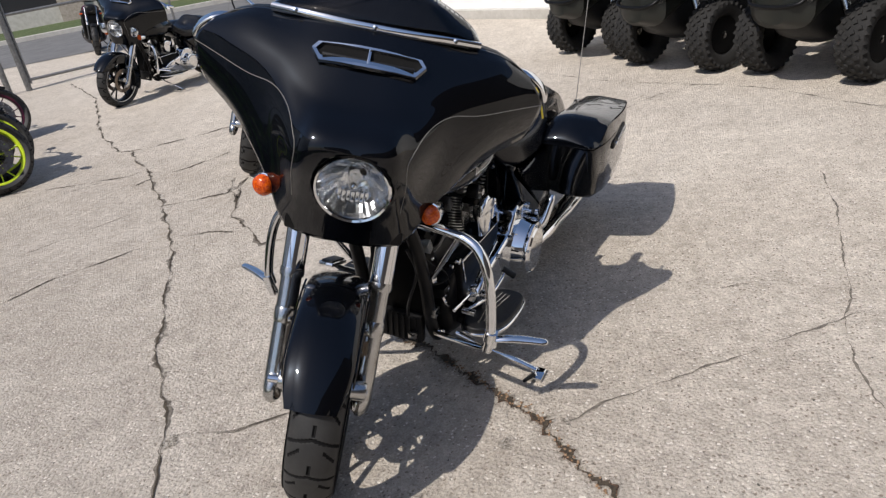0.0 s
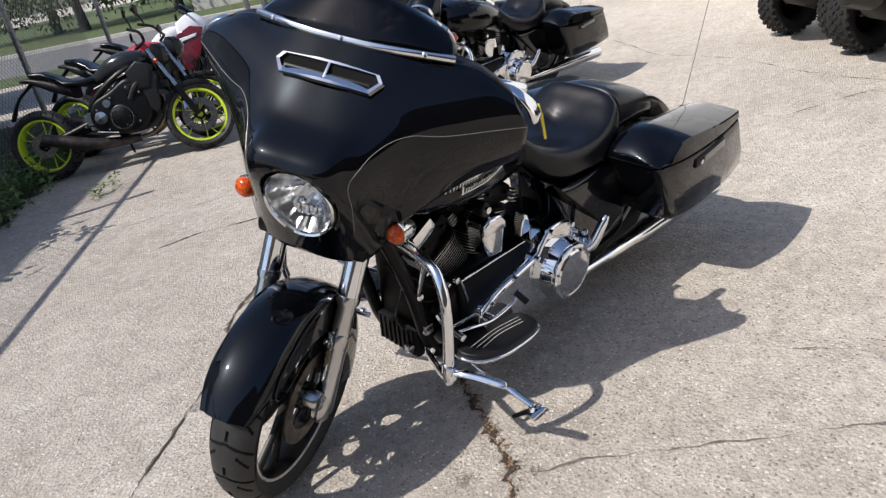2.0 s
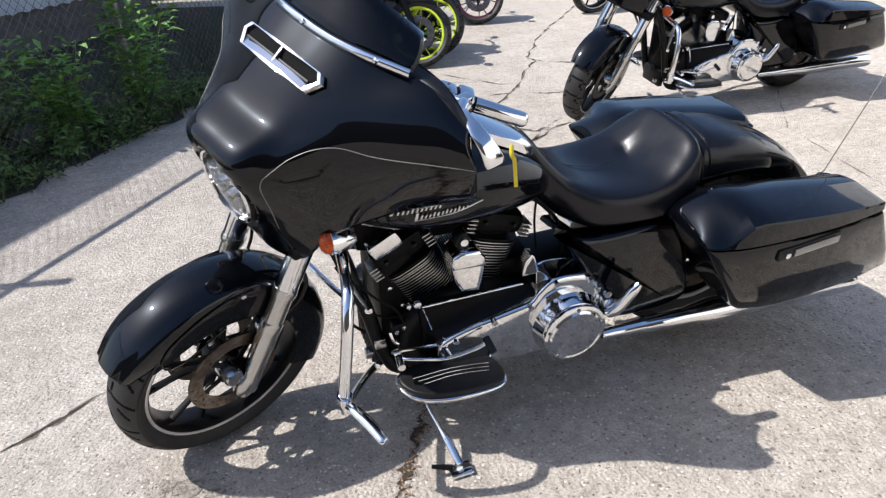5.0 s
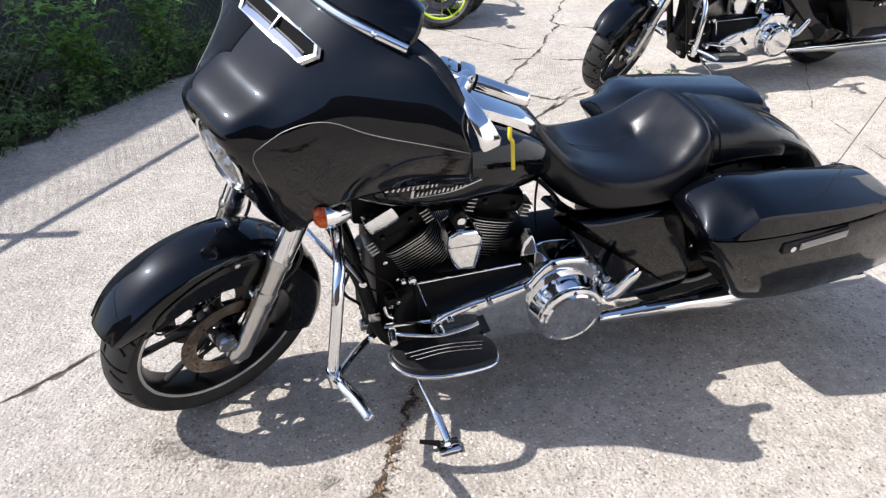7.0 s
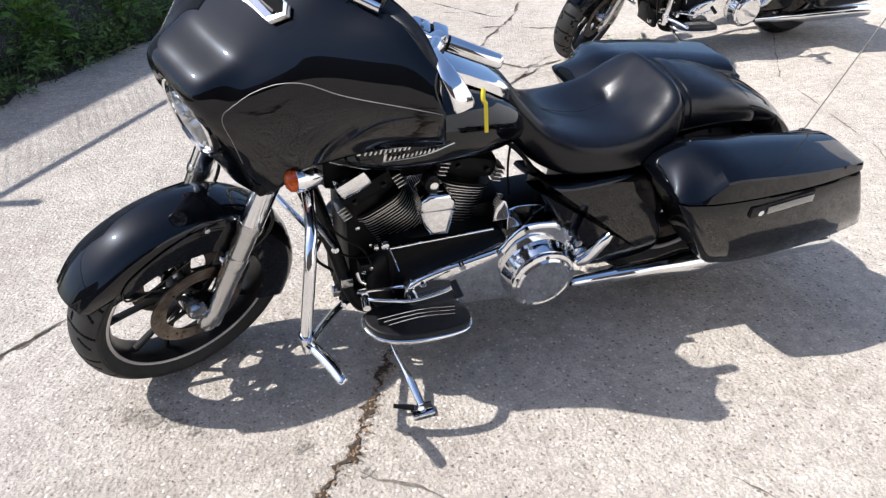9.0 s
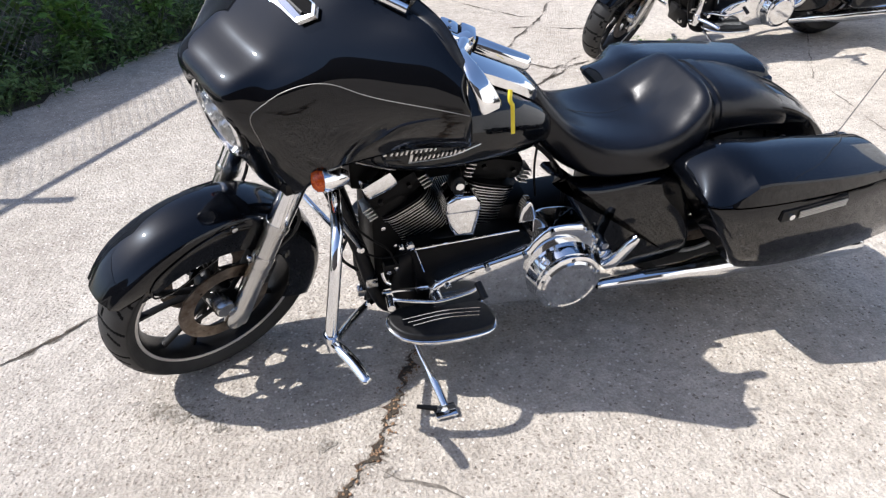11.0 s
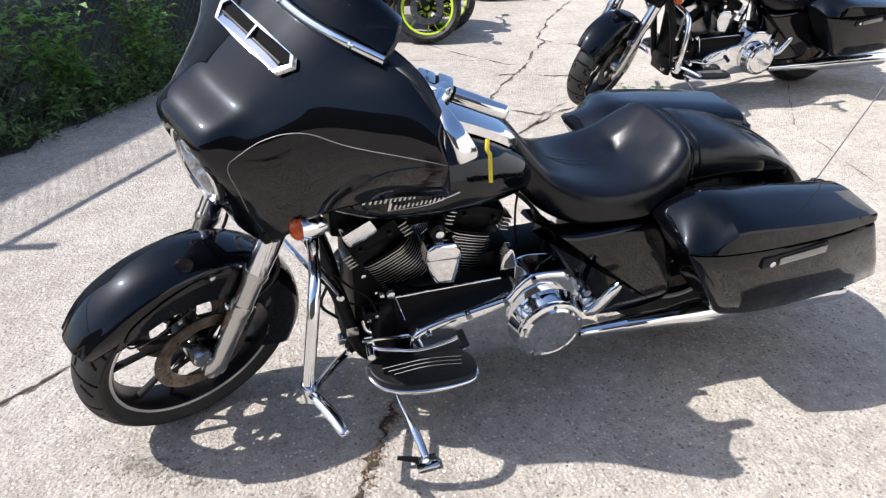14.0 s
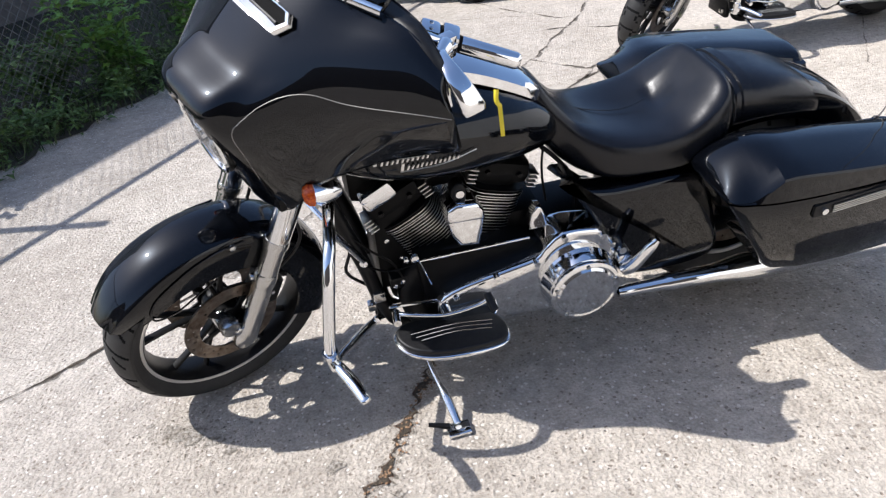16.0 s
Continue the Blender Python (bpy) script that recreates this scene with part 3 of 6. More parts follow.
        for i, q in enumerate(spine):
            u = i / (len(spine) - 1)
            t = (spine[min(i + 1, len(spine) - 1)] - spine[max(i - 1, 0)]).normalized()
            up = wide.cross(t).normalized() * (0.008 + 0.004 * u ** 3)
            hw = wide * (0.010 + 0.018 * u)
            if u in (0, 1):
                up, hw = up * 0.6, hw * 0.86
            blade.append([q + hw * cy + up * (cz - 0.28 * math.exp(-(cy / 0.16) ** 2) * (cz > 0)) for cy, cz in oval(0, 0, 1, 1, 28, 2.7)])
        part("lever", loft(blade), CHROME, bar, "chrome wide-blade lever", m=S, sharp=50)
        perch = part("lever_perch", tube([(1.03, s * 0.33, 1.125), (1.06, s * 0.345, 1.14), (1.10, s * 0.375, 1.15)], [0.016, 0.019, 0.013], 12, 4), CHROME, bar, "chrome lever perch", m=S)
        part("perch_clamp", block((-0.016, -0.014, -0.026), (0.016, 0.014, 0.026), 0.006, Matrix.Translation((1.045, s * 0.335, 1.13))), CHROME, perch, m=S)
        part("mirror_stem", tube([(1.06, s * 0.335, 1.145), (1.11, s * 0.31, 1.172), (1.145, s * 0.285, 1.188)], [0.010, 0.013, 0.009], 10, 4), CHROME, perch, m=S)
        part("lever_bracket", tube([(1.112, s * 0.40, 1.150), (1.122, s * 0.425, 1.110), (1.118, s * 0.435, 1.075)], [0.011, 0.012, 0.010], 10, 4), CHROME, perch, m=S)
        part("control_cable", tube([p + Vector((0.02, 0, 0)), (1.12, s * 0.27, 1.03), (1.16, s * 0.2, 0.92), (1.22, s * 0.12, 0.82)], 0.006, 8), PLASTIC, bar, m=S)
    part("riser", block((1.12, -0.07, 0.95), (1.19, 0.07, 1.03), 0.012), BLACK_METAL, bar, m=S)
    if not fairing:
        part("fork_shroud", tube([(1.39, 0, 0.74), (1.36, 0, 0.9), (1.28, 0, 1.02)], [0.12, 0.135, 0.10], 24, 5, 0.8), PAINT, bike, "black headlamp nacelle", m=S)

    # -- tank --
    sections = []
    for x, w, z0, z1, k in curve([(1.235, 0.06, 0.77, 0.87, 2.2), (1.215, 0.115, 0.735, 0.905, 2.4), (1.15, 0.175, 0.715, 0.93, 2.6), (1.05, 0.222, 0.705, 0.945, 2.6), (0.95, 0.228, 0.698, 0.935, 2.6), (0.85, 0.212, 0.690, 0.912, 2.5), (0.76, 0.184, 0.688, 0.874, 2.5), (0.70, 0.160, 0.690, 0.842, 2.4), (0.645, 0.128, 0.698, 0.806, 2.3), (0.61, 0.07, 0.704, 0.776, 2.2)], 4):
        c = z0 + (z1 - z0) * 0.42
        sections.append([(x, y, z) for y, z in [(py, pz if pz > c else c - (c - pz) * 0.9) for py, pz in oval(0, c, w, 1, 40, k)]])
        sections[-1] = [(x, y, c + (z - c) * ((z1 - c) if z > c else (c - z0) / 0.9)) for _, y, z in sections[-1]]
    tank = part("fuel_tank", loft(sections), PAINT, bike, "glossy black fuel tank")
    if near:
        for s in (1, -1):
            for row, (x0, x1, z) in enumerate(((1.115, 0.985, 0.824), (1.055, 0.915, 0.802))):
                k = 11 if row == 0 else 13
                for i in range(k):
                    a = x0 + (x1 - x0) * (i + (0.0 if i else -0.35)) / k
                    b = a + (x1 - x0) * (0.38 if i else 0.62) / k
                    hi = 0.019 if i == 0 else (0.008, 0.011, 0.009)[i % 3]
                    yy = 0.2325 - 0.012 * max(0, (a - 1.06) / 0.08) ** 2 - 0.004 * max(0, (0.95 - a) / 0.05) ** 2
                    lift = z - 0.006 + 0.004 * row * i / k
                    part("emblem_bar", slab([(a, lift), (b, lift), (b - 0.004, lift + hi), (a - 0.004, lift + hi)], s * yy - 0.003, s * yy + 0.002, bevel=0), SILVER, tank, "silver tank emblem")
            part("emblem_stroke", tube([(1.14, s * 0.196, 0.830), (1.06, s * 0.2325, 0.829), (0.96, s * 0.2345, 0.828)], 0.0016, 6), SILVER, tank)
            part("emblem_stroke", tube([(1.06, s * 0.232, 0.793), (0.96, s * 0.2355, 0.796), (0.875, s * 0.224, 0.810)], 0.0016, 6), SILVER, tank)
    deck = [(x, w * 1.2, z) for x, w, z in ((1.04, 0.03, 0.955), (1.00, 0.066, 0.960), (0.92, 0.076, 0.952), (0.83, 0.078, 0.926), (0.74, 0.072, 0.882), (0.68, 0.066, 0.846), (0.645, 0.040, 0.814))]
    part("tank_console", loft([[(x, y, z + 0.002 + dz) for y, dz in ((-w * 1.04, -0.024), (-w, 0.0), (-w * 0.8, 0.014), (0, 0.018), (w * 0.8, 0.014), (w, 0.0), (w * 1.04, -0.024))] for x, w, z in [tuple(v) for v in curve(deck, 4)]]), CHROME, tank, "chrome tank console")
    part("fuel_cap", lathe([(0, 0.0), (0, 0.032), (0.008, 0.034), (0.014, 0.03), (0.016, 0.0)], along((0.93, 0, 0.955), (0.935, 0, 0.985)), 24), CHROME, tank)

    # -- seat --
    rows = [(0.712, 0.03, 0.79, 0.845, 0.0), (0.692, 0.064, 0.745, 0.866, 0.0), (0.662, 0.084, 0.695, 0.854, 0.002), (0.62, 0.112, 0.642, 0.802, 0.008), (0.565, 0.146, 0.602, 0.745, 0.016), (0.49, 0.180, 0.58, 0.706, 0.026),
            (0.39, 0.196, 0.585, 0.688, 0.034), (0.30, 0.20, 0.585, 0.705, 0.036), (0.225, 0.196, 0.60, 0.762, 0.030), (0.178, 0.178, 0.615, 0.806, 0.016), (0.155, 0.155, 0.63, 0.800, 0.004), (0.140, 0.143, 0.64, 0.784, 0.0),
            (0.125, 0.143, 0.64, 0.787, 0.0), (0.02, 0.145, 0.65, 0.775, 0.0), (-0.09, 0.135, 0.64, 0.742, 0.0), (-0.155, 0.115, 0.62, 0.70, 0.0), (-0.190, 0.075, 0.61, 0.655, 0.0), (-0.20, 0.03, 0.61, 0.63, 0.0)]
    sections = []
    for x, w, z0, z1, dish in curve(rows, 6):
        sec = []
        for a in np.linspace(0, 2 * math.pi, 80, endpoint=False):
            c, s_ = math.cos(a), math.sin(a)
            y = w * math.copysign(abs(c) ** 0.62, c)
            zc = z0 + (z1 - z0) * 0.35
            z = zc + (math.copysign(abs(s_) ** 0.75, s_)) * ((z1 - zc) if s_ > 0 else (zc - z0))
            z += dish * (abs(y) / w) ** 2 * (1 if s_ > 0 else 0) * min(1, abs(s_) * 2)
            if s_ > 0:
                dx, dy = x - 0.288, y + 0.022
                r = math.hypot(dx, dy)
                z -= 0.030 * math.exp(-(r / 0.028) ** 2) - 0.014 * abs(math.sin(2.5 * math.atan2(dy, dx) + 0.5)) ** 0.6 * math.exp(-r / 0.05) * min(1, r / 0.02)
            sec.append((x, y, z))
        sections.append(sec)
    seat = part("seat", loft(sections), VINYL, bike, "black vinyl two-up saddle")
    if near:
        strap = []
        for x in (0.122, 0.118, 0.090, 0.086):
            g = 0.006 if 0.088 < x < 0.12 else 0.0
            strap.append([(x, (0.141 + g) * math.copysign(abs(math.cos(a)) ** 0.62, math.cos(a)), 0.695 + (0.091 + g) * abs(math.sin(a)) ** 0.75) for a in np.linspace(0, math.pi, 33)])
        part("passenger_strap", loft(strap, False, False), VINYL, seat, "black vinyl strap across the passenger seat")
    if near:
        part("seat_seam", tube([(0.146, 0.150 * math.cos(a), 0.665 + 0.128 * math.sin(a) ** 0.7) for a in np.linspace(0.05, math.pi - 0.05, 15)], 0.006, 8, 3), VINYL, seat, "dark welt across the seat")
        part("tether", tube([(0.60, -0.02, 0.752), (0.5, -0.01, 0.712), (0.40, 0.0, 0.697), (0.33, 0.0, 0.715)], 0.0012, 5, 3), VINYL, seat)

    # -- rear fender, bags, side covers --
    part("rear_fender", arc_guard(0, 0.315, 0.43, 196, 40, 0.125, 0.10, n=24, taper=0.9), PAINT, bike, "glossy black rear fender")
    for s in (1, -1):
        # stations along the bag: share of its length, x at the seam, inner and outer y, share of its full height
        stations = [(0.0, 0.288, 0.20, 0.372, 0.10), (0.012, 0.290, 0.184, 0.392, 0.24), (0.06, 0.272, 0.174, 0.408, 0.52), (0.12, 0.235, 0.170, 0.418, 0.82), (0.20, 0.185, 0.166, 0.428, 1.0), (0.4, 0.06, 0.165, 0.434, 1.0), (0.7, -0.13, 0.165, 0.428, 0.97), (0.93, -0.282, 0.17, 0.408, 0.84), (0.985, -0.318, 0.172, 0.400, 0.74), (1.0, -0.328, 0.182, 0.390, 0.52)]
        lid_rings, bag_rings = [], []
        for u, x, y0, y1, k in [tuple(float(q) for q in v) for v in curve(stations, 3)]:
            seam = 0.622 - 0.006 * u
            full = min(1.0, max(0.0, (u - 0.10) / 0.12))
            crease = seam + 0.008 + (0.060 * full * full * (3 - 2 * full) - 0.056 * max(0, u - 0.3)) * min(1, k)
            top = max(crease + 0.006, seam + (0.092 - 0.066 * max(0, u - 0.25)) * k)
            slope = 0.65 - 0.08 * u
            w = y1 - y0
            prof = [(y1 - 0.002, seam + 0.001), (y1 + 0.003, seam + 0.005), (y1 - 0.001, crease - 0.003), (y1 - 0.005, crease + 0.002), (y1 - 0.20 * w, crease + (top - crease) * 0.58), (y1 - 0.40 * w, crease + (top - crease) * 0.90), (y1 - 0.58 * w, top), (y0 + 0.20 * w, top - 0.012 * k), (y0 + 0.02, max(seam + 0.006, top - 0.045 * k)), (y0, seam + 0.004), (y0, seam + 0.001)]
            prof = prof[:4] + [(float(q[0]), float(q[1])) for q in curve([(a, b, 0) for a, b in prof[3:9]], 3)][1:] + prof[9:]
            lid_rings.append([(x - (z - seam) * (0.18 - 0.10 * u), s * y, z) for y, z in prof])
            zb = 0.318 + 0.022 * u + 0.05 * max(0, 0.5 - k)
            low = [(y0, seam - 0.003), (y0, zb + 0.05), (y0 + 0.02, zb + 0.015), (y0 + 0.06, zb), (y1 - 0.09, zb), (y1 - 0.045, zb + 0.010), (y1 - 0.022, zb + 0.035), (y1 - 0.008, zb + 0.11), (y1 - 0.002, seam - 0.06), (y1, seam - 0.016), (y1 - 0.004, seam - 0.007)]
            bag_rings.append([(x + (z - seam) * slope, s * y, z) for y, z in low])
        bag = part("saddlebag", loft(bag_rings), PAINT, bike, "glossy black hard saddlebag", sharp=50)
        part("lid", loft(lid_rings), PAINT, bag, "black saddlebag lid", sharp=22)
        lt = along((0.075, s * 0.4345, 0.574), (-0.135, s * 0.4305, 0.590))
        latch = part("latch", block((0, -0.006, -0.019), (0.212, 0.010, 0.019), 0.006, lt), PLASTIC, bag, "black latch with a ribbed silver insert")
        d = -1 if s > 0 else 1
        for k in range(4):
            part("latch_rib", block((0.05, -0.012 if d < 0 else 0.008, -0.0115 + k * 0.0062), (0.204, -0.008 if d < 0 else 0.0135, -0.0115 + k * 0.0062 + 0.0034), 0.001, lt), SILVER, latch)
        part("latch_key", lathe([(0, 0.0), (0, 0.009), (0.012, 0.009), (0.012, 0.0)], lt @ along((0.026, 0.002 * d, 0), (0.026, 0.1 * d, 0)), 14), CHROME, latch)
        cover = [(0.655, 0.665), (0.60, 0.615), (0.50, 0.590), (0.30, 0.592), (0.235, 0.56), (0.180, 0.42), (0.155, 0.31), (0.21, 0.265), (0.36, 0.262), (0.455, 0.29), (0.50, 0.40), (0.57, 0.53)]
        if s < 0:
            cover = [(0.22 + (a - 0.22) * 0.4, b) for a, b in cover[1:]]
        dense = [(float(p[0]), float(p[1])) for p in curve([(a, b, 0) for a, b in cover], 4, True)]
        part("side_cover", slab(dense, s * 0.13, s * 0.215, bevel=0.02), PAINT, bike, "glossy black side cover")
        muffler = part("muffler", lathe([(0, 0.0), (0, 0.015), (0.03, 0.019), (0.14, 0.021), (0.15, 0.026), (0.30, 0.029), (0.40, 0.043), (0.93, 0.044), (0.96, 0.040), (0.96, 0.0)], along((0.47, s * 0.235, 0.236), (-0.47, s * 0.258, 0.215)), 28), CHROME, bike, "chrome exhaust muffler")
        part("header_pipe", tube([(0.48, s * 0.232, 0.236), (0.62, s * 0.17, 0.22), (0.80, s * 0.12, 0.20)], 0.018, 14), BLACK_METAL, muffler)
        px = 0.0 if s > 0 else -0.10
        peg = part("passenger_peg", tube([(0.474 + px, s * 0.258, 0.348), (0.455 + px, s * 0.274, 0.372), (0.418 + px, s * 0.286, 0.440), (0.404 + px, s * 0.290, 0.462)], [0.018, 0.019, 0.017, 0.010], 12, 4), CHROME, bike, "folded chrome passenger peg")
        part("peg_mount", block((0.45 + px, s * 0.20 - 0.03, 0.365), (0.49 + px, s * 0.20 + 0.055, 0.395), 0.008), CHROME, peg)
        part("peg_bolt", lathe([(0, 0.0), (0, 0.012), (0.012, 0.011), (0.012, 0.0)], along((0.485 + px, s * 0.25, 0.42), (0.485 + px, s * 0.3, 0.42)), 12), CHROME, peg)
    rod = part("antenna", tube([(-0.29, 0.172, 0.60), (-0.315, 0.170, 0.635), (-0.70, 0.105, 1.38)], [0.0045, 0.0022, 0.0014], 6, 4, smooth=False), ANTENNA, bike, "thin grey radio antenna")
    part("antenna_base", lathe([(0, 0.0), (0, 0.013), (0.03, 0.008), (0.035, 0.0)], along((-0.285, 0.172, 0.595), (-0.31, 0.17, 0.635)), 12), PLASTIC, rod)

    # -- engine and frame --
    part("crankcase", slab([(float(p[0]), float(p[1])) for p in curve([(1.09, 0.30, 0), (1.06, 0.42, 0), (0.95, 0.47, 0), (0.80, 0.46, 0), (0.66, 0.42, 0), (0.52, 0.35, 0), (0.48, 0.28, 0), (0.60, 0.20, 0), (0.85, 0.17, 0), (1.04, 0.19, 0)], 4, True)], -0.16, 0.16, bevel=0.03), BLACK_METAL, bike, "black engine crankcase")
    crank = Vector((0.885, 0, 0.275))
    for tilt in (28, -17):
        d = Vector((math.sin(radians(tilt)), 0, math.cos(radians(tilt))))
        base = Matrix.Translation(crank) @ Matrix.Rotation(radians(tilt), 4, "Y")
        cyl = part("cylinder", moved(loft([[(x, y, 0.15) for x, y in oval(0, 0, 0.075, 0.09, 24, 3)], [(x, y, 0.39) for x, y in oval(0, 0, 0.075, 0.09, 24, 3)]]), base), BLACK_METAL, bike, "black finned engine cylinder")
        for k in range(17):
            h = 0.178 + k * 0.0097
            out = oval(0, 0, 0.090 if k < 14 else 0.091, 0.116 if k < 14 else 0.120, 28, 3.6)
            g = loft([[(x, y, h) for x, y in out], [(x, y, h + 0.0026) for x, y in out]])
            part("fin", moved((g[0], g[1], [1 if k < 16 else 0] * 28 + [0, 0]), base), [BLACK_METAL, SILVER], cyl, sharp=30)
        part("rocker_box", block((-0.084, -0.108, 0.345), (0.084, 0.108, 0.415), 0.032, base), SATIN, cyl, "black rocker box")
        for k in range(4):
            for s in (1, -1):
                part("head_fin", block((s * 0.086 - 0.013, 0.062, 0.352 + 0.0125 * k), (s * 0.086 + 0.013, 0.118, 0.3552 + 0.0125 * k), 0.001, base), SILVER, cyl)
        if tilt > 0:
            part("rocker_cap", block((-0.028, 0.045, 0.410), (0.066, 0.122, 0.462), 0.016, base), CHROME, cyl, "chrome cap on the cylinder head")
        for s in (1, -1):
            part("head_bolt", lathe([(0, 0.0), (0, 0.007), (0.010, 0.006), (0.010, 0.0)], base @ along((0.045 * s, 0.108, 0.385), (0.045 * s, 0.13, 0.385)), 10), BLACK_METAL, cyl)
    horn_side = [(0.957, 0.607), (0.952, 0.640), (0.932, 0.655), (0.880, 0.648), (0.862, 0.628), (0.856, 0.585), (0.870, 0.506), (0.926, 0.516), (0.944, 0.55)]
    horn = part("horn_cover", slab(horn_side, 0.135, 0.215, bevel=0.018, segments=4), CHROME, bike, "chrome horn cover between the cylinders")
    part("horn_cap", slab([(0.958, 0.602), (0.953, 0.640), (0.932, 0.656), (0.880, 0.649), (0.861, 0.628), (0.857, 0.596)], 0.190, 0.224, bevel=0.014, segments=4), CHROME, horn)
    part("horn_bracket", slab(oval(0.915, 0.665, 0.02, 0.03, 20), 0.15, 0.19, bevel=0.006), BLACK_METAL, horn)
    part("horn_nut", lathe([(0, 0.0), (0, 0.012), (0.012, 0.011), (0.012, 0.0)], along((0.915, 0.19, 0.672), (0.915, 0.21, 0.672)), 12), CHROME, horn)
    part("spark_cover", slab([(0.722, 0.478), (0.712, 0.530), (0.700, 0.552), (0.684, 0.548), (0.672, 0.515), (0.664, 0.478)], 0.125, 0.165, bevel=0.008, segments=4), CHROME, bike, "chrome plug cover")
    box = part("black_side_panel", slab([(1.04, 0.464), (0.725, 0.464), (0.69, 0.45), (0.68, 0.40), (0.80, 0.35), (1.02, 0.285)], 0.10, 0.178, bevel=0.012), SATIN, bike, "black engine side panel with a chrome edge")
    part("panel_trim", tube([(1.03, 0.181, 0.470), (0.725, 0.181, 0.469)], 0.0032, 8), CHROME, box)
    part("panel_trim", tube([(1.03, 0.181, 0.468), (1.005, 0.181, 0.381)], 0.0032, 8), CHROME, box)
    part("panel_bolt", lathe([(0, 0.0), (0, 0.012), (0.012, 0.011), (0.014, 0.0)], along((1.040, 0.165, 0.474), (1.040, 0.20, 0.474)), 12), CHROME, box)
    part("panel_bolt", lathe([(0, 0.0), (0, 0.008), (0.012, 0.007), (0.014, 0.0)], along((1.062, 0.150, 0.462), (1.062, 0.20, 0.462)), 10), CHROME, box)
    # primary cover with the round clutch cover
    outline = [(float(p[0]), float(p[1])) for p in curve([(1.00, 0.315, 0), (0.985, 0.360, 0), (0.92, 0.390, 0), (0.80, 0.413, 0), (0.722, 0.430, 0), (0.690, 0.465, 0), (0.652, 0.497, 0), (0.590, 0.496, 0), (0.528, 0.476, 0), (0.493, 0.42, 0), (0.493, 0.31, 0), (0.545, 0.235, 0), (0.68, 0.222, 0), (0.86, 0.245, 0), (0.975, 0.275, 0)], 5, True)]
    primary = part("primary_cover", slab(outline, 0.13, 0.232, bevel=0.016, segments=4), CHROME, bike, "chrome primary drive cover")
    cc = Vector((0.598, 0.004, 0.327))
    part("clutch_neck", lathe([(0.20, 0.0), (0.20, 0.118), (0.225, 0.112), (0.272, 0.098), (0.276, 0.0)], Matrix.Translation(cc) @ Matrix.Rotation(radians(90), 4, "Z"), 56), CHROME, primary)
    derby = part("clutch_cover", lathe([(0.268, 0.0), (0.268, 0.099), (0.276, 0.1015), (0.284, 0.099), (0.288, 0.090), (0.286, 0.084), (0.292, 0.078), (0.293, 0.0)], Matrix.Translation(cc) @ Matrix.Rotation(radians(90), 4, "Z"), 64), CHROME, primary, "round chrome clutch cover")
    for k in range(5):
        a = radians(72 * k + 18)
        q = cc + Vector((0.0905 * math.cos(a), 0, 0.0905 * math.sin(a)))
        part("cover_screw", lathe([(0.285, 0.0), (0.285, 0.006), (0.2915, 0.005), (0.2915, 0.0)], Matrix.Translation(q) @ Matrix.Rotation(radians(90), 4, "Z"), 8), ALLOY, derby)
    for x, z in ((0.646, 0.486), (0.535, 0.468), (0.505, 0.43), (0.722, 0.42), (0.835, 0.400), (0.95, 0.362), (0.985, 0.30)):
        part("case_bolt", lathe([(0.225, 0.0), (0.225, 0.0095), (0.242, 0.009), (0.242, 0.0)], Matrix.Translation((x, 0, z)) @ Matrix.Rotation(radians(90), 4, "Z"), 10), CHROME, primary)
    # frame tubes and the dark mass behind
    for s in (1, -1):
        part("frame_tube", tube([(1.30, s * 0.04, 0.84), (1.235, s * 0.10, 0.66), (1.175, s * 0.115, 0.46), (1.13, s * 0.115, 0.27), (1.06, s * 0.12, 0.195), (0.8, s * 0.12, 0.19), (0.45, s * 0.12, 0.195)], 0.021, 12, 5), BLACK_METAL, bike, "black frame tube")
        part("swing_arm", tube([(0.45, s * 0.12, 0.30), (0.2, s * 0.125, 0.31), (-0.03, s * 0.125, 0.32)], 0.03, 10, 3, 0.7), BLACK_METAL, bike)
    part("steering_head", tube([(1.40, 0, 0.79), (1.28, 0, 1.02)], 0.045, 16), BLACK_METAL, bike)
    cooler = part("oil_cooler", block((1.12, -0.10, 0.195), (1.155, 0.09, 0.305), 0.012), PLASTIC, bike, "black finned oil cooler")
    for k in range(8 if near else 0):
        part("cooler_fin", block((1.150, -0.088 + 0.022 * k, 0.203), (1.160, -0.081 + 0.022 * k, 0.297), 0.002), PLASTIC, cooler)
    part("cooler_plug", block((1.150, 0.05, 0.225), (1.178, 0.078, 0.25), 0.004), ALLOY, cooler)
    part("horn_wire", tube([(1.17, 0.05, 0.31), (1.22, 0.08, 0.40), (1.20, 0.10, 0.50), (1.24, 0.09, 0.60)], 0.005, 6, 4), PLASTIC, bike)
    part("front_cover", block((1.02, -0.11, 0.25), (1.135, 0.105, 0.64), 0.03), SATIN, bike, "black engine front cover")
    cover_bits = part("engine_mount", block((1.06, 0.10, 0.36), (1.11, 0.152, 0.40), 0.008), BLACK_METAL, bike, "black front engine mount with chrome bolts")
    for x, z in ((1.076, 0.382), (1.098, 0.372), (1.066, 0.43), (1.10, 0.50), (1.085, 0.30)):
        part("mount_bolt", lathe([(0, 0.0), (0, 0.008), (0.010, 0.007), (0.012, 0.0)], along((x, 0.142 if z < 0.4 and z > 0.35 else 0.10, z), (x, 0.2, z)), 10), CHROME, cover_bits)
    part("mount_clip", tube([(1.118, 0.150, 0.378), (1.112, 0.160, 0.352), (1.098, 0.162, 0.338)], 0.0045, 8, 4), CHROME, cover_bits)
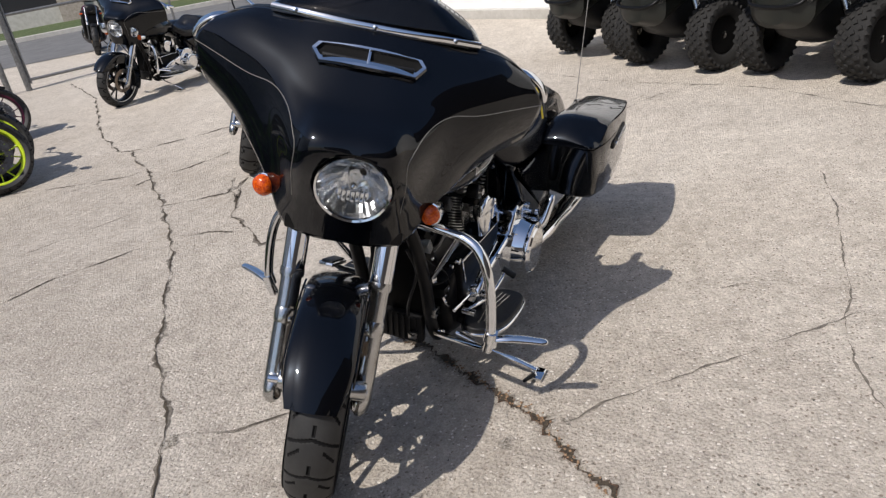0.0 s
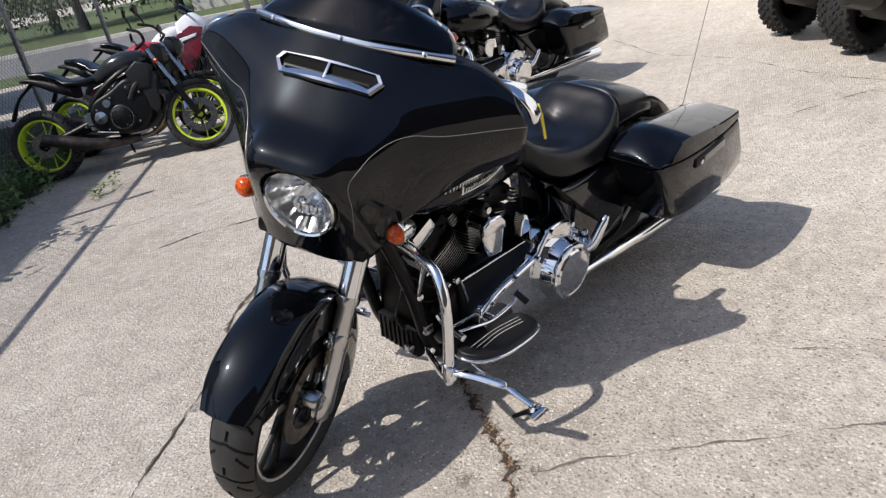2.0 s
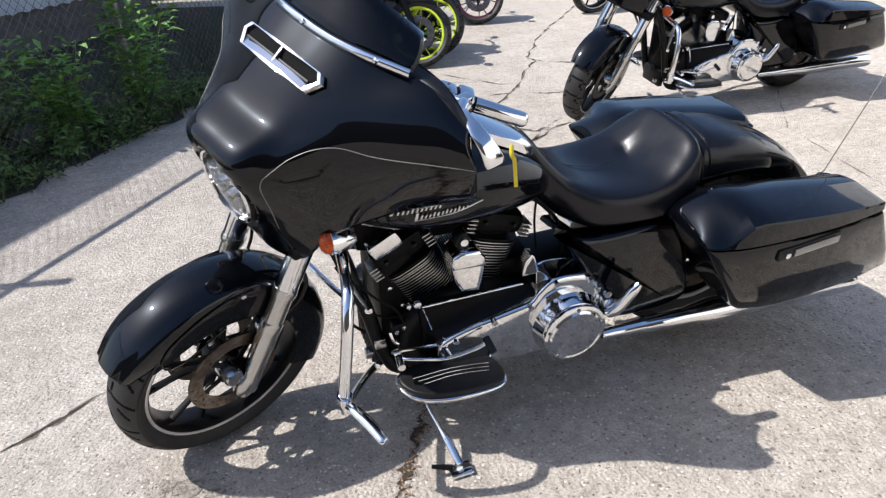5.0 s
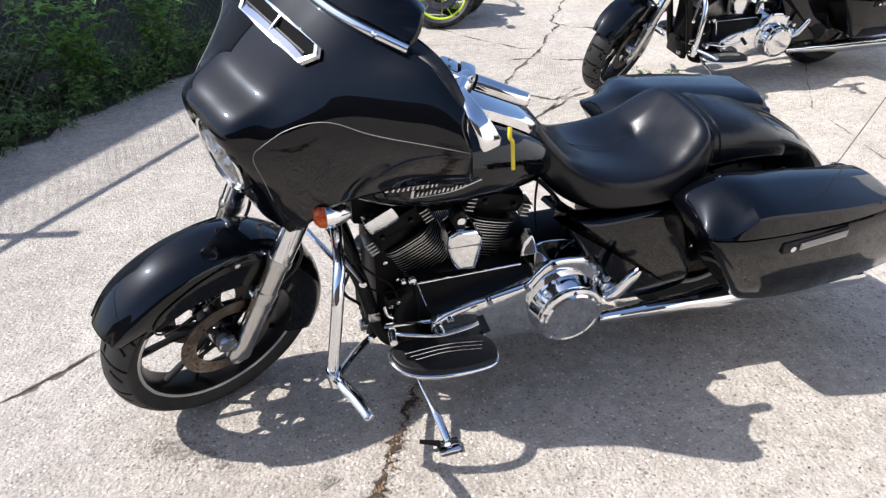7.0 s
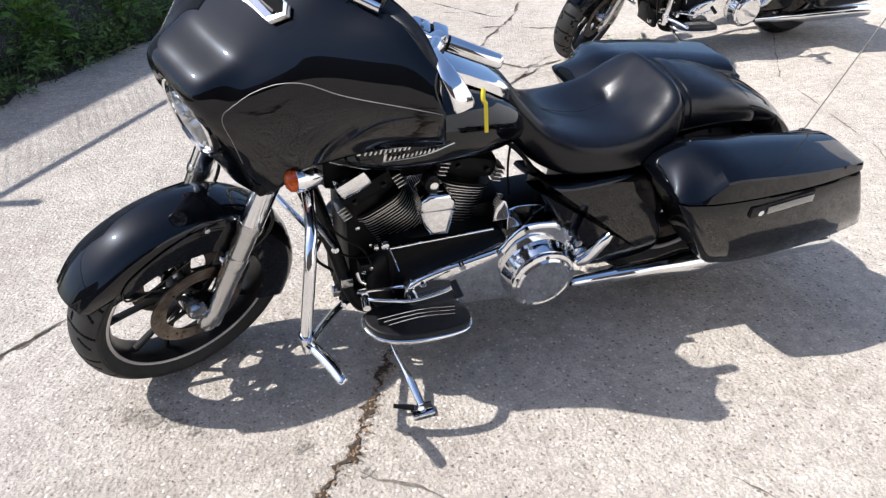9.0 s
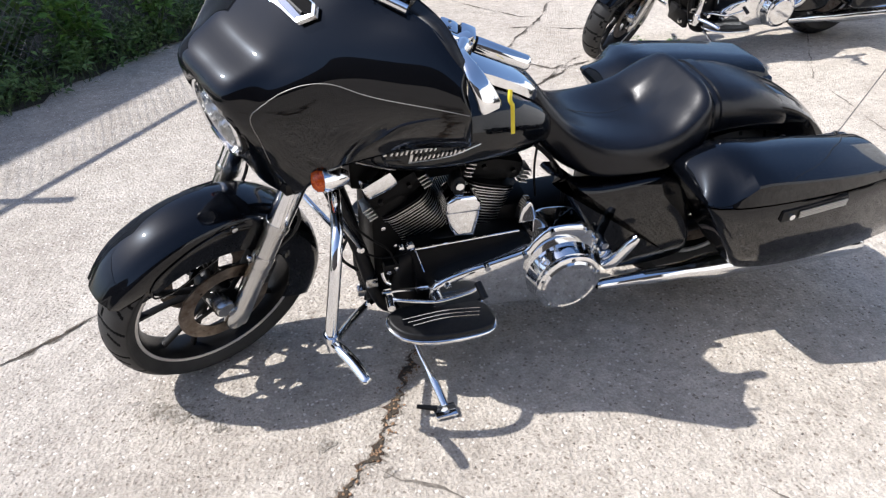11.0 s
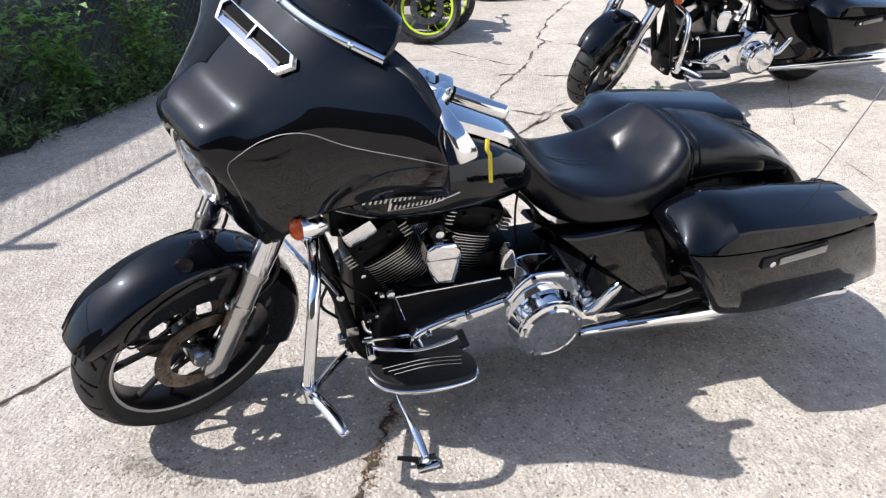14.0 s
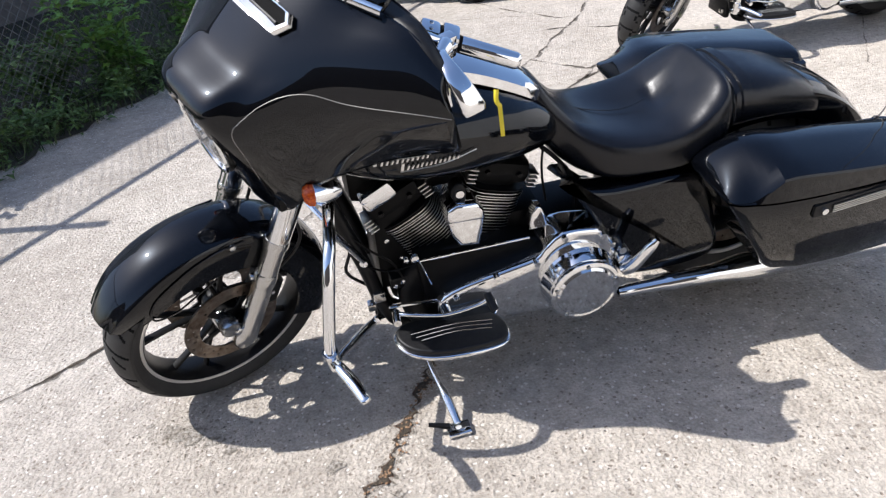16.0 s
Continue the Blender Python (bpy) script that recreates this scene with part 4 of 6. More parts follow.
    part("voltage_regulator", block((1.128, 0.118, 0.318), (1.162, 0.145, 0.352), 0.005), ALLOY, bike, "small grey voltage regulator")
    part("engine_wire", tube([(1.20, 0.125, 0.56), (1.145, 0.14, 0.50), (1.10, 0.15, 0.46), (1.075, 0.155, 0.40)], 0.0035, 6, 4), SATIN, bike)
    part("engine_wire", tube([(1.17, 0.13, 0.45), (1.12, 0.145, 0.43), (1.07, 0.16, 0.44), (1.03, 0.165, 0.46)], 0.003, 6, 4), SATIN, bike)
    pedal = part("brake_pedal", tube([(0.98, -0.20, 0.30), (1.04, -0.26, 0.34), (1.09, -0.275, 0.385)], [0.012, 0.010, 0.009], 10, 4), CHROME, bike, "chrome brake pedal with a rubber pad")
    part("pedal_pad", block((-0.048, -0.028, 0.0), (0.048, 0.028, 0.014), 0.006, Matrix.Translation((1.10, -0.275, 0.392)) @ Matrix.Rotation(radians(-18), 4, "Y")), CHROME, pedal)
    part("pedal_rubber", block((-0.040, -0.022, 0.013), (0.040, 0.022, 0.020), 0.004, Matrix.Translation((1.10, -0.275, 0.392)) @ Matrix.Rotation(radians(-18), 4, "Y")), PLASTIC, pedal)
    part("transmission_top", block((0.66, -0.105, 0.36), (0.77, 0.115, 0.515), 0.03), SATIN, bike, "black engine rear cover")
    part("starter_cover", block((0.45, -0.06, 0.33), (0.70, 0.128, 0.468), 0.03), SATIN, bike, "black starter and gearbox cover")
    part("battery_box", block((0.26, -0.105, 0.30), (0.42, 0.125, 0.58), 0.03), SATIN, bike, "black battery box")
    part("gearbox", block((0.45, -0.12, 0.22), (0.66, 0.12, 0.37), 0.03), SATIN, bike, "black gearbox case")
    part("under_tank_cover", block((0.74, -0.06, 0.60), (1.18, 0.06, 0.74), 0.03), SATIN, bike)
    part("cable_bundle", tube([(0.672, 0.10, 0.70), (0.640, 0.115, 0.672), (0.600, 0.125, 0.622), (0.580, 0.13, 0.570), (0.575, 0.13, 0.50)], 0.0065, 8), SATIN, bike)
    part("breather_hose", tube([(0.668, 0.115, 0.70), (0.672, 0.12, 0.655), (0.668, 0.12, 0.60), (0.655, 0.115, 0.53)], 0.0035, 8), SATIN, bike)

    # -- guards, boards, pegs, stand --
    guard_pts = [(1.225, 0.05, 0.70), (1.235, 0.17, 0.695), (1.25, 0.285, 0.682), (1.265, 0.340, 0.645), (1.283, 0.372, 0.56), (1.303, 0.386, 0.43), (1.301, 0.376, 0.362)]
    for s in (1, -1):
        eg = part("engine_guard", tube([(x, s * y, z) for x, y, z in guard_pts], 0.0150, 14, 6), CHROME, bike, "chrome tubular engine guard")
        part("guard_clamp", lathe([(-0.012, 0.0), (-0.012, 0.0195), (0.02, 0.0195), (0.02, 0.0)], along((1.303, s * 0.386, 0.42), (1.302, s * 0.380, 0.39)), 14), CHROME, eg)
        part("lower_arm", tube([(1.300, s * 0.376, 0.385), (1.296, s * 0.362, 0.362), (1.262, s * 0.30, 0.335), (1.20, s * 0.20, 0.29), (1.154, s * 0.14, 0.262)], 0.0105, 10, 5), CHROME, eg)
        part("arm_bolt", lathe([(0, 0.0), (0, 0.012), (0.012, 0.011), (0.014, 0.0)], along((1.165, s * 0.16, 0.275), (1.175, s * 0.20, 0.285)), 10), CHROME, eg)
        part("guard_strut", tube([(1.240, s * 0.262, 0.684), (1.205, s * 0.20, 0.58), (1.170, s * 0.138, 0.474)], 0.0095, 10, 4), CHROME, eg)
        part("strut_bolt", lathe([(0, 0.0), (0, 0.012), (0.014, 0.011), (0.016, 0.0)], along((1.170, s * 0.135, 0.472), (1.180, s * 0.17, 0.474)), 10), CHROME, eg)
        hp = part("highway_peg", tube([(1.298, s * 0.40, 0.405), (1.285, s * 0.43, 0.408), (1.264, s * 0.478, 0.405), (1.247, s * 0.530, 0.401), (1.244, s * 0.537, 0.400)], [0.012, 0.015, 0.016, 0.013, 0.007], 12, 4, 0.7), CHROME, bike, "tapered chrome highway peg")
        part("peg_pivot", lathe([(-0.02, 0.0), (-0.02, 0.014), (0.02, 0.014), (0.02, 0.0)], along((1.30, s * 0.39, 0.40), (1.30, s * 0.39, 0.43)), 12), CHROME, hp)
        plan = [(float(p[0]), s * float(p[1])) for p in curve([(1.135, 0.262, 0), (1.115, 0.215, 0), (1.05, 0.198, 0), (0.90, 0.205, 0), (0.835, 0.235, 0), (0.818, 0.29, 0), (0.835, 0.335, 0), (0.90, 0.352, 0), (1.02, 0.350, 0), (1.10, 0.320, 0)], 5, True)]
        tilt = Matrix.Translation((0.97, 0, 0.277)) @ Matrix.Rotation(radians(-4), 4, "Y") @ Matrix.Translation((-0.97, 0, -0.277))
        board = part("floorboard", moved(slab(plan, 0.252, 0.266, "z", 0.006), tilt), CHROME, bike, "floorboard with a black rubber mat and chrome rim")
        mx, my = 0.972, s * 0.277
        part("rubber_mat", moved(slab([(mx + (x - mx) * 0.955, my + (y - my) * 0.90) for x, y in plan], 0.262, 0.282, "z", 0.008), tilt), PLASTIC, board, "black ribbed rubber mat")
        for k in range(3):
            part("mat_line", tube([(1.09 - 0.012 * k, s * (0.262 + 0.014 * k), 0.2825), (0.97, s * (0.252 + 0.014 * k), 0.2825), (0.86 + 0.005 * k, s * (0.262 + 0.014 * k), 0.2825)], 0.0012, 5, 4), ALLOY, board, m=tilt)
        part("board_bracket", block((0.93, s * 0.20 - 0.05, 0.225), (1.03, s * 0.20 + 0.03, 0.252), 0.008), BLACK_METAL, board)
    shifter = part("shift_lever", tube([(1.115, 0.225, 0.345), (1.08, 0.25, 0.352), (0.99, 0.262, 0.335), (0.90, 0.268, 0.350), (0.865, 0.272, 0.372)], 0.0062, 10, 5), CHROME, bike, "chrome heel and toe shift lever")
    part("shift_rod", tube([(1.13, 0.195, 0.345), (1.00, 0.20, 0.335), (0.97, 0.20, 0.335)], 0.0055, 8), CHROME, shifter)
    part("shift_toe", lathe([(0, 0.0), (0, 0.011), (0.05, 0.011), (0.05, 0.0)], along((0.872, 0.262, 0.378), (0.862, 0.31, 0.350)), 12), PLASTIC, shifter, "black rubber shift peg")
    part("shift_pivot", lathe([(0, 0.0), (0, 0.016), (0.03, 0.016), (0.03, 0.0)], along((0.985, 0.235, 0.333), (0.985, 0.27, 0.333)), 14), CHROME, shifter)
    part("toe_peg", lathe([(0, 0.0), (0, 0.011), (0.045, 0.011), (0.045, 0.0)], along((1.115, 0.22, 0.345), (1.12, 0.27, 0.345)), 12), CHROME, shifter)
    stand = part("kickstand", tube([(1.055, 0.17, 0.205), (1.05, 0.26, 0.175), (1.038, 0.33, 0.150), (1.028, 0.375, 0.134), (1.018, 0.445, 0.108)], [0.010, 0.007, 0.007, 0.013, 0.011], 12, 4, 0.8), CHROME, bike, "chrome kickstand leg")
    part("stand_foot", block((0.985, 0.432, 0.084), (1.05, 0.475, 0.098), 0.005), CHROME, stand)
    part("stand_tab", tube([(1.04, 0.445, 0.102), (1.095, 0.43, 0.112)], [0.009, 0.006], 8), BLACK_METAL, stand)
    return bike


# hub height at which the steered, leaning front tyre just meets the ground
FRONT_HUB = 0.314
HUB_X = 1.588
bike = touring_motorcycle("black touring motorcycle with a batwing fairing leaning on its kickstand", pose(0, 0, 0, -10))
tag = tagged(part("key_tag", join(block((-0.0045, -0.001, -0.08), (0.0045, 0.001, -0.01), 0.0008), tube([(0, 0, -0.014), (0.006, 0.004, 0.0), (0.004, -0.003, 0.02)], 0.005, 8, 4)), YELLOW, None), "yellow paper tag hanging from the clutch lever", "tag")
tag.matrix_world = pose(0.860, 0.521, 0.925, 0, 2, -15)


# ---- the lot: one sheet of old concrete to the horizon ----
CONCRETE = material("old_concrete", (0.42, 0.39, 0.34), 0.88)


def concrete_nodes(m):
    b = m.node_tree.nodes["Principled BSDF"]
    tc = nd(m, "TexCoord")
    big = nd(m, "TexNoise", Scale=0.7, Detail=5.0, Roughness=0.6)
    mid = nd(m, "TexNoise", Scale=22.0, Detail=7.0, Roughness=0.8)
    fine = nd(m, "TexNoise", Scale=120.0, Detail=4.0, Roughness=0.75)
    stone = nd(m, "TexVoronoi", Scale=72.0, Randomness=1.0)
    pit = nd(m, "TexVoronoi", Scale=46.0, Randomness=1.0)
    bend = nd(m, "TexNoise", Scale=110.0, Detail=2.0)
    shift = nd(m, "VectorMath", operation="MULTIPLY_ADD")
    shift.inputs[1].default_value = (0.013, 0.013, 0.013)
    wire(m, tc.outputs["Object"], bend.inputs["Vector"])
    wire(m, bend.outputs["Color"], shift.inputs[0])
    wire(m, tc.outputs["Object"], shift.inputs[2])
    for t in (big, mid, fine):
        wire(m, tc.outputs["Object"], t.inputs["Vector"])
    for t in (stone, pit):
        wire(m, shift.outputs[0], t.inputs["Vector"])

    def spots(t, reach, share, channel):
        """1 in the middle of a share of the cells, 0 elsewhere."""
        near = nd(m, "Math", operation="LESS_THAN")
        near.inputs[1].default_value = reach
        wire(m, t.outputs["Distance"], near.inputs[0])
        part_of = nd(m, "SeparateColor")
        wire(m, t.outputs["Color"], part_of.inputs[0])
        few = nd(m, "Math", operation="LESS_THAN")
        few.inputs[1].default_value = share
        wire(m, part_of.outputs[channel], few.inputs[0])
        both = nd(m, "Math", operation="MULTIPLY")
        wire(m, near.outputs[0], both.inputs[0])
        wire(m, few.outputs[0], both.inputs[1])
        return both.outputs[0]
    base = nd(m, "ValToRGB")
    base.color_ramp.elements[0].position, base.color_ramp.elements[1].position = 0.28, 0.74
    base.color_ramp.elements[0].color, base.color_ramp.elements[1].color = (0.440, 0.392, 0.334, 1), (0.568, 0.518, 0.452, 1)
    wire(m, big.outputs["Fac"], base.inputs[0])
    mott = nd(m, "ValToRGB")
    mott.color_ramp.elements[0].position, mott.color_ramp.elements[1].position = 0.30, 0.72
    mott.color_ramp.elements[0].color, mott.color_ramp.elements[1].color = (0.74, 0.73, 0.71, 1), (1.24, 1.235, 1.225, 1)
    wire(m, mid.outputs["Fac"], mott.inputs[0])
    m1 = nd(m, "MixRGB", blend_type="MULTIPLY", Fac=1.0)
    wire(m, base.outputs[0], m1.inputs[1])
    wire(m, mott.outputs[0], m1.inputs[2])
    patch = nd(m, "TexNoise", Scale=5.5, Detail=5.0, Roughness=0.7)
    wire(m, tc.outputs["Object"], patch.inputs["Vector"])
    blotch = nd(m, "ValToRGB")
    blotch.color_ramp.elements[0].position, blotch.color_ramp.elements[1].position = 0.32, 0.68
    blotch.color_ramp.elements[0].color, blotch.color_ramp.elements[1].color = (0.86, 0.85, 0.84, 1), (1.10, 1.10, 1.10, 1)
    wire(m, patch.outputs["Fac"], blotch.inputs[0])
    m0 = nd(m, "MixRGB", blend_type="MULTIPLY", Fac=1.0)
    wire(m, m1.outputs[0], m0.inputs[1])
    wire(m, blotch.outputs[0], m0.inputs[2])
    # a brightness falloff towards the fence, painted into the concrete's colour
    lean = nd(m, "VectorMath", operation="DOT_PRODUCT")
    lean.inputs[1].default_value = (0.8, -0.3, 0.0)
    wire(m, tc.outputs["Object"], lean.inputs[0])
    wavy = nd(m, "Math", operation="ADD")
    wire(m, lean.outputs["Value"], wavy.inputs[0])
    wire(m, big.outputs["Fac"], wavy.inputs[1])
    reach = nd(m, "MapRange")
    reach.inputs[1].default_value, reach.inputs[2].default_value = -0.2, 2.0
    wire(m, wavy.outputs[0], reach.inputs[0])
    darkening = nd(m, "MixRGB", blend_type="MIX", Color1=(1.03, 1.03, 1.03, 1), Color2=(0.84, 0.84, 0.85, 1))
    wire(m, reach.outputs[0], darkening.inputs[0])
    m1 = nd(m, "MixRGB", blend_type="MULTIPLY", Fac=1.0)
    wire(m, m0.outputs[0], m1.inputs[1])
    wire(m, darkening.outputs[0], m1.inputs[2])
    grain = nd(m, "ValToRGB")
    grain.color_ramp.elements[0].position, grain.color_ramp.elements[1].position = 0.33, 0.67
    grain.color_ramp.elements[0].color, grain.color_ramp.elements[1].color = (0.36, 0.35, 0.33, 1), (1.66, 1.66, 1.66, 1)
    wire(m, fine.outputs["Fac"], grain.inputs[0])
    m2 = nd(m, "MixRGB", blend_type="MULTIPLY", Fac=0.36)
    wire(m, m1.outputs[0], m2.inputs[1])
    wire(m, grain.outputs[0], m2.inputs[2])
    pale = nd(m, "MixRGB", blend_type="MIX", Color2=(0.68, 0.63, 0.56, 1))
    wire(m, spots(stone, 0.34, 0.16, 0), pale.inputs[0])
    wire(m, m2.outputs[0], pale.inputs[1])
    brown = nd(m, "MixRGB", blend_type="MIX", Color2=(0.24, 0.20, 0.16, 1))
    wire(m, spots(stone, 0.34, 0.15, 1), brown.inputs[0])
    wire(m, pale.outputs[0], brown.inputs[1])
    m4 = nd(m, "MixRGB", blend_type="MIX", Color2=(0.085, 0.075, 0.065, 1))
    wire(m, spots(pit, 0.22, 0.10, 2), m4.inputs[0])
    wire(m, brown.outputs[0], m4.inputs[1])
    wire(m, m4.outputs[0], b.inputs["Base Color"])
    bp = nd(m, "Bump", Strength=1.0, Distance=0.006)
    mx = nd(m, "Math", operation="ADD")
    wire(m, fine.outputs["Fac"], mx.inputs[0])
    wire(m, stone.outputs["Distance"], mx.inputs[1])
    wire(m, mx.outputs[0], bp.inputs["Height"])
    wire(m, bp.outputs[0], b.inputs["Normal"])


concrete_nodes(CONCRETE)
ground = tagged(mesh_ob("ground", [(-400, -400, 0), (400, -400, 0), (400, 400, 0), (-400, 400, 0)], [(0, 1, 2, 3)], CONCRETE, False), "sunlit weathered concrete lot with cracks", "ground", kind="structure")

CRACK_DIRT = noisy(material("crack_dirt", (0.05, 0.04, 0.03), 0.95), 90.0, (0.018, 0.014, 0.010), (0.10, 0.075, 0.05), bump=0.8, bump_scale=300, distance=0.006)
CRACK_RUST = noisy(material("crack_brown_litter", (0.2, 0.12, 0.06), 0.95), 120.0, (0.022, 0.014, 0.010), (0.21, 0.115, 0.068), spread=(0.42, 0.70), bump=0.9, bump_scale=300, distance=0.006)
SPALLED = noisy(material("crumbled_concrete", (0.32, 0.28, 0.23), 0.95), 70.0, (0.17, 0.14, 0.105), (0.50, 0.455, 0.395), detail=8.0, spread=(0.36, 0.62), bump=1.0, bump_scale=120, distance=0.02)
CRACK_FINE = noisy(material("hairline_crack_dust", (0.2, 0.17, 0.14), 0.95), 70.0, (0.06, 0.05, 0.04), (0.24, 0.21, 0.175))


def crack(points, width, mat, label, wobble=1.0, seed=0, step=0.02):
    """A broken line in the concrete: a ragged ribbon of dirt that lies in it."""
    rng = random.Random(seed)
    pts = [np.array((*p, 0.0)) for p in points]
    line = []
    for a, b in zip(pts, pts[1:]):
        k = max(2, int(np.linalg.norm(b - a) / step))
        line += [a + (b - a) * i / k for i in range(k)]
    line.append(pts[-1])
    verts, faces, drift = [], [], 0.0
    n = len(line)
    for i, p in enumerate(line):
        t = line[min(i + 1, n - 1)] - line[max(i - 1, 0)]
        t = t / (np.linalg.norm(t) + 1e-9)
        s = np.array((-t[1], t[0], 0))
        drift = drift * 0.85 + rng.uniform(-1, 1) * width * 0.55 * wobble
        w = width * rng.uniform(0.25, 1.0) * (0.55 + 0.45 * math.sin(i * 0.31 + seed)) * min(1, 0.25 + min(i, n - 1 - i) * 0.25)
        q = p + s * drift
        verts += [tuple(q + s * w + (0, 0, 0.0025)), tuple(q - s * w * rng.uniform(0.5, 1.1) + (0, 0, 0.0025))]
    for i in range(n - 1):
        faces.append((2 * i, 2 * i + 1, 2 * i + 3, 2 * i + 2))
    return tagged(mesh_ob("crack", verts, faces, mat, False), label, "crack", "cracks in the concrete", "structure")


WIDE = [(0.86, -0.16), (0.94, -0.01), (1.00, 0.11), (1.06, 0.25), (1.11, 0.32), (1.16, 0.42), (1.22, 0.53), (1.30, 0.61), (1.40, 0.71), (1.50, 0.84), (1.66, 1.02), (1.9, 1.3)]
crack(WIDE, 0.042, SPALLED, "crumbled pale edge of a wide concrete crack", 0.5, 3, 0.008).location.z = -0.0012
crack(WIDE, 0.025, CRACK_RUST, "wide concrete crack filled with brown litter", 0.8, 3, 0.008)
crack(WIDE, 0.019, CRACK_DIRT, "dark gap along a wide concrete crack", 0.8, 3, 0.008).location.z = 0.002
D = [(-4.9, -9.2), (-3.66, -7.18), (-2.5, -5.8), (-1.90, -5.02), (-1.47, -4.30), (-1.47, -4.15), (-1.16, -3.78), (-0.98, -3.45), (-0.68, -3.10), (-0.30, -2.60), (0.13, -2.12), (0.37, -1.86), (0.74, -1.56), (0.96, -1.34), (1.17, -1.18), (1.30, -1.02), (1.50, -0.79), (1.65, -0.65), (1.79, -0.54), (1.93, -0.43), (2.06, -0.33), (2.2, -0.235), (2.4, -0.12), (2.7, 0.05)]
crack(D[:15], 0.021, CRACK_FINE, "spalled edge along a long concrete crack", 1.0, 12)
crack(D[:15], 0.009, CRACK_DIRT, "long dark crack across the concrete", 1.0, 12).location.z = 0.002
crack(D[14:], 0.019, CRACK_FINE, "spalled edge of the long concrete crack", 0.8, 13)
crack(D[14:], 0.0085, CRACK_DIRT, "thin end of the long concrete crack", 0.8, 13).location.z = 0.002
for k, (pts, w) in enumerate((
        ([(-1.44, -4.27), (-1.52, -4.09), (-1.69, -3.92), (-1.85, -3.76), (-2.04, -3.63), (-2.3, -3.4), (-2.9, -3.1)], 0.013), ([(-0.30, -2.62), (-0.42, -2.42), (-0.55, -2.25), (-0.72, -2.33), (-0.82, -2.40)], 0.010),
        ([(-0.60, -2.30), (-0.42, -2.06), (-0.16, -1.88), (0.0, -1.62), (0.16, -1.40), (-0.05, -1.15), (-0.3, -0.9)], 0.012), ([(0.13, -2.06), (0.05, -1.88), (0.02, -1.68)], 0.010), ([(0.99, -2.49), (0.74, -2.44), (0.54, -2.33), (0.2, -2.14)], 0.007),
        ([(-0.46, -4.51), (-0.62, -4.0), (-0.85, -3.54), (-0.98, -3.45)], 0.008), ([(-0.62, -3.26), (-0.83, -3.2), (-1.03, -3.07), (-1.4, -2.95)], 0.009), ([(-0.82, -2.3), (-0.64, -2.2), (-0.42, -2.04)], 0.016),
        ([(1.60, -0.68), (1.52, -0.45), (1.38, -0.3)], 0.005))):
    crack(pts, w * 1.7, CRACK_FINE, "crumbled edge of a branching crack", 1.0, 20 + k)
    crack(pts, w * 0.75, CRACK_DIRT, "branching crack in the concrete", 1.0, 20 + k).location.z = 0.002
for k, (x, y, r) in enumerate(((1.63, -0.645, 0.035), (1.06, -1.24, 0.022), (1.30, -1.0, 0.018), (-0.62, -2.26, 0.05), (0.62, -1.64, 0.02), (1.80, 0.175, 0.034), (1.74, 0.21, 0.05), (1.67, 0.255, 0.036), (1.63, 0.31, 0.022), (1.86, 0.13, 0.012), (1.36, 0.47, 0.03), (1.22, 0.62, 0.018))):
    rr = random.Random(80 + k)
    rim = [(x + r * rr.uniform(0.6, 1.2) * math.cos(a), y + r * rr.uniform(0.5, 1.0) * math.sin(a), 0.0022) for a in np.linspace(0, 2 * math.pi, 17)[:-1]]
    tagged(mesh_ob("spall", rim, [tuple(range(16))], SPALLED, False), "crumbled hollow beside a crack in the concrete", "spall", "hollows beside the cracks", "structure")
for k, (pts, w) in enumerate((
        ([(1.24, 0.60), (1.09, 0.73), (0.93, 0.91), (0.75, 1.09), (0.60, 1.25), (0.48, 1.39), (0.36, 1.53), (0.1, 1.8)], 0.008), ([(-0.9, 1.30), (-0.44, 1.36), (-0.05, 1.38), (0.23, 1.40), (0.48, 1.38), (0.74, 1.40), (0.91, 1.44), (1.2, 1.6)], 0.007),
        ([(-3.41, -0.95), (-2.95, -0.23), (-2.71, 0.46), (-2.53, 0.94), (-2.13, 1.38), (-1.7, 2.0)], 0.010), ([(-2.71, 0.46), (-2.45, 0.22), (-2.0, 0.0)], 0.008),
        ([(-3.11, -3.04), (-2.6, -2.4), (-1.9, -1.5), (-1.6, -0.5), (-1.2, 0.3)], 0.006), ([(-4.8, -3.4), (-3.6, -1.8), (-3.41, -0.95)], 0.010), ([(0.3, -4.1), (-0.4, -3.9), (-0.9, -3.59)], 0.007), ([(1.6, -3.0), (0.9, -3.2), (0.4, -3.0), (-0.2, -2.75)], 0.006),
        ([(0.35, 0.95), (0.28, 1.08), (0.24, 1.2)], 0.006))):
    crack(pts, w, CRACK_FINE, "fine crack in the concrete", 1.2, 50 + k)

# crumbs of broken concrete and litter
rng = random.Random(5)


def pebble(size, seed):
    r = random.Random(seed)
    bm = bmesh.new()
    bmesh.ops.create_icosphere(bm, subdivisions=1, radius=size)
    for v in bm.verts:
        v.co *= r.uniform(0.7, 1.15)
        v.co.z *= 0.6
    return taken(bm)


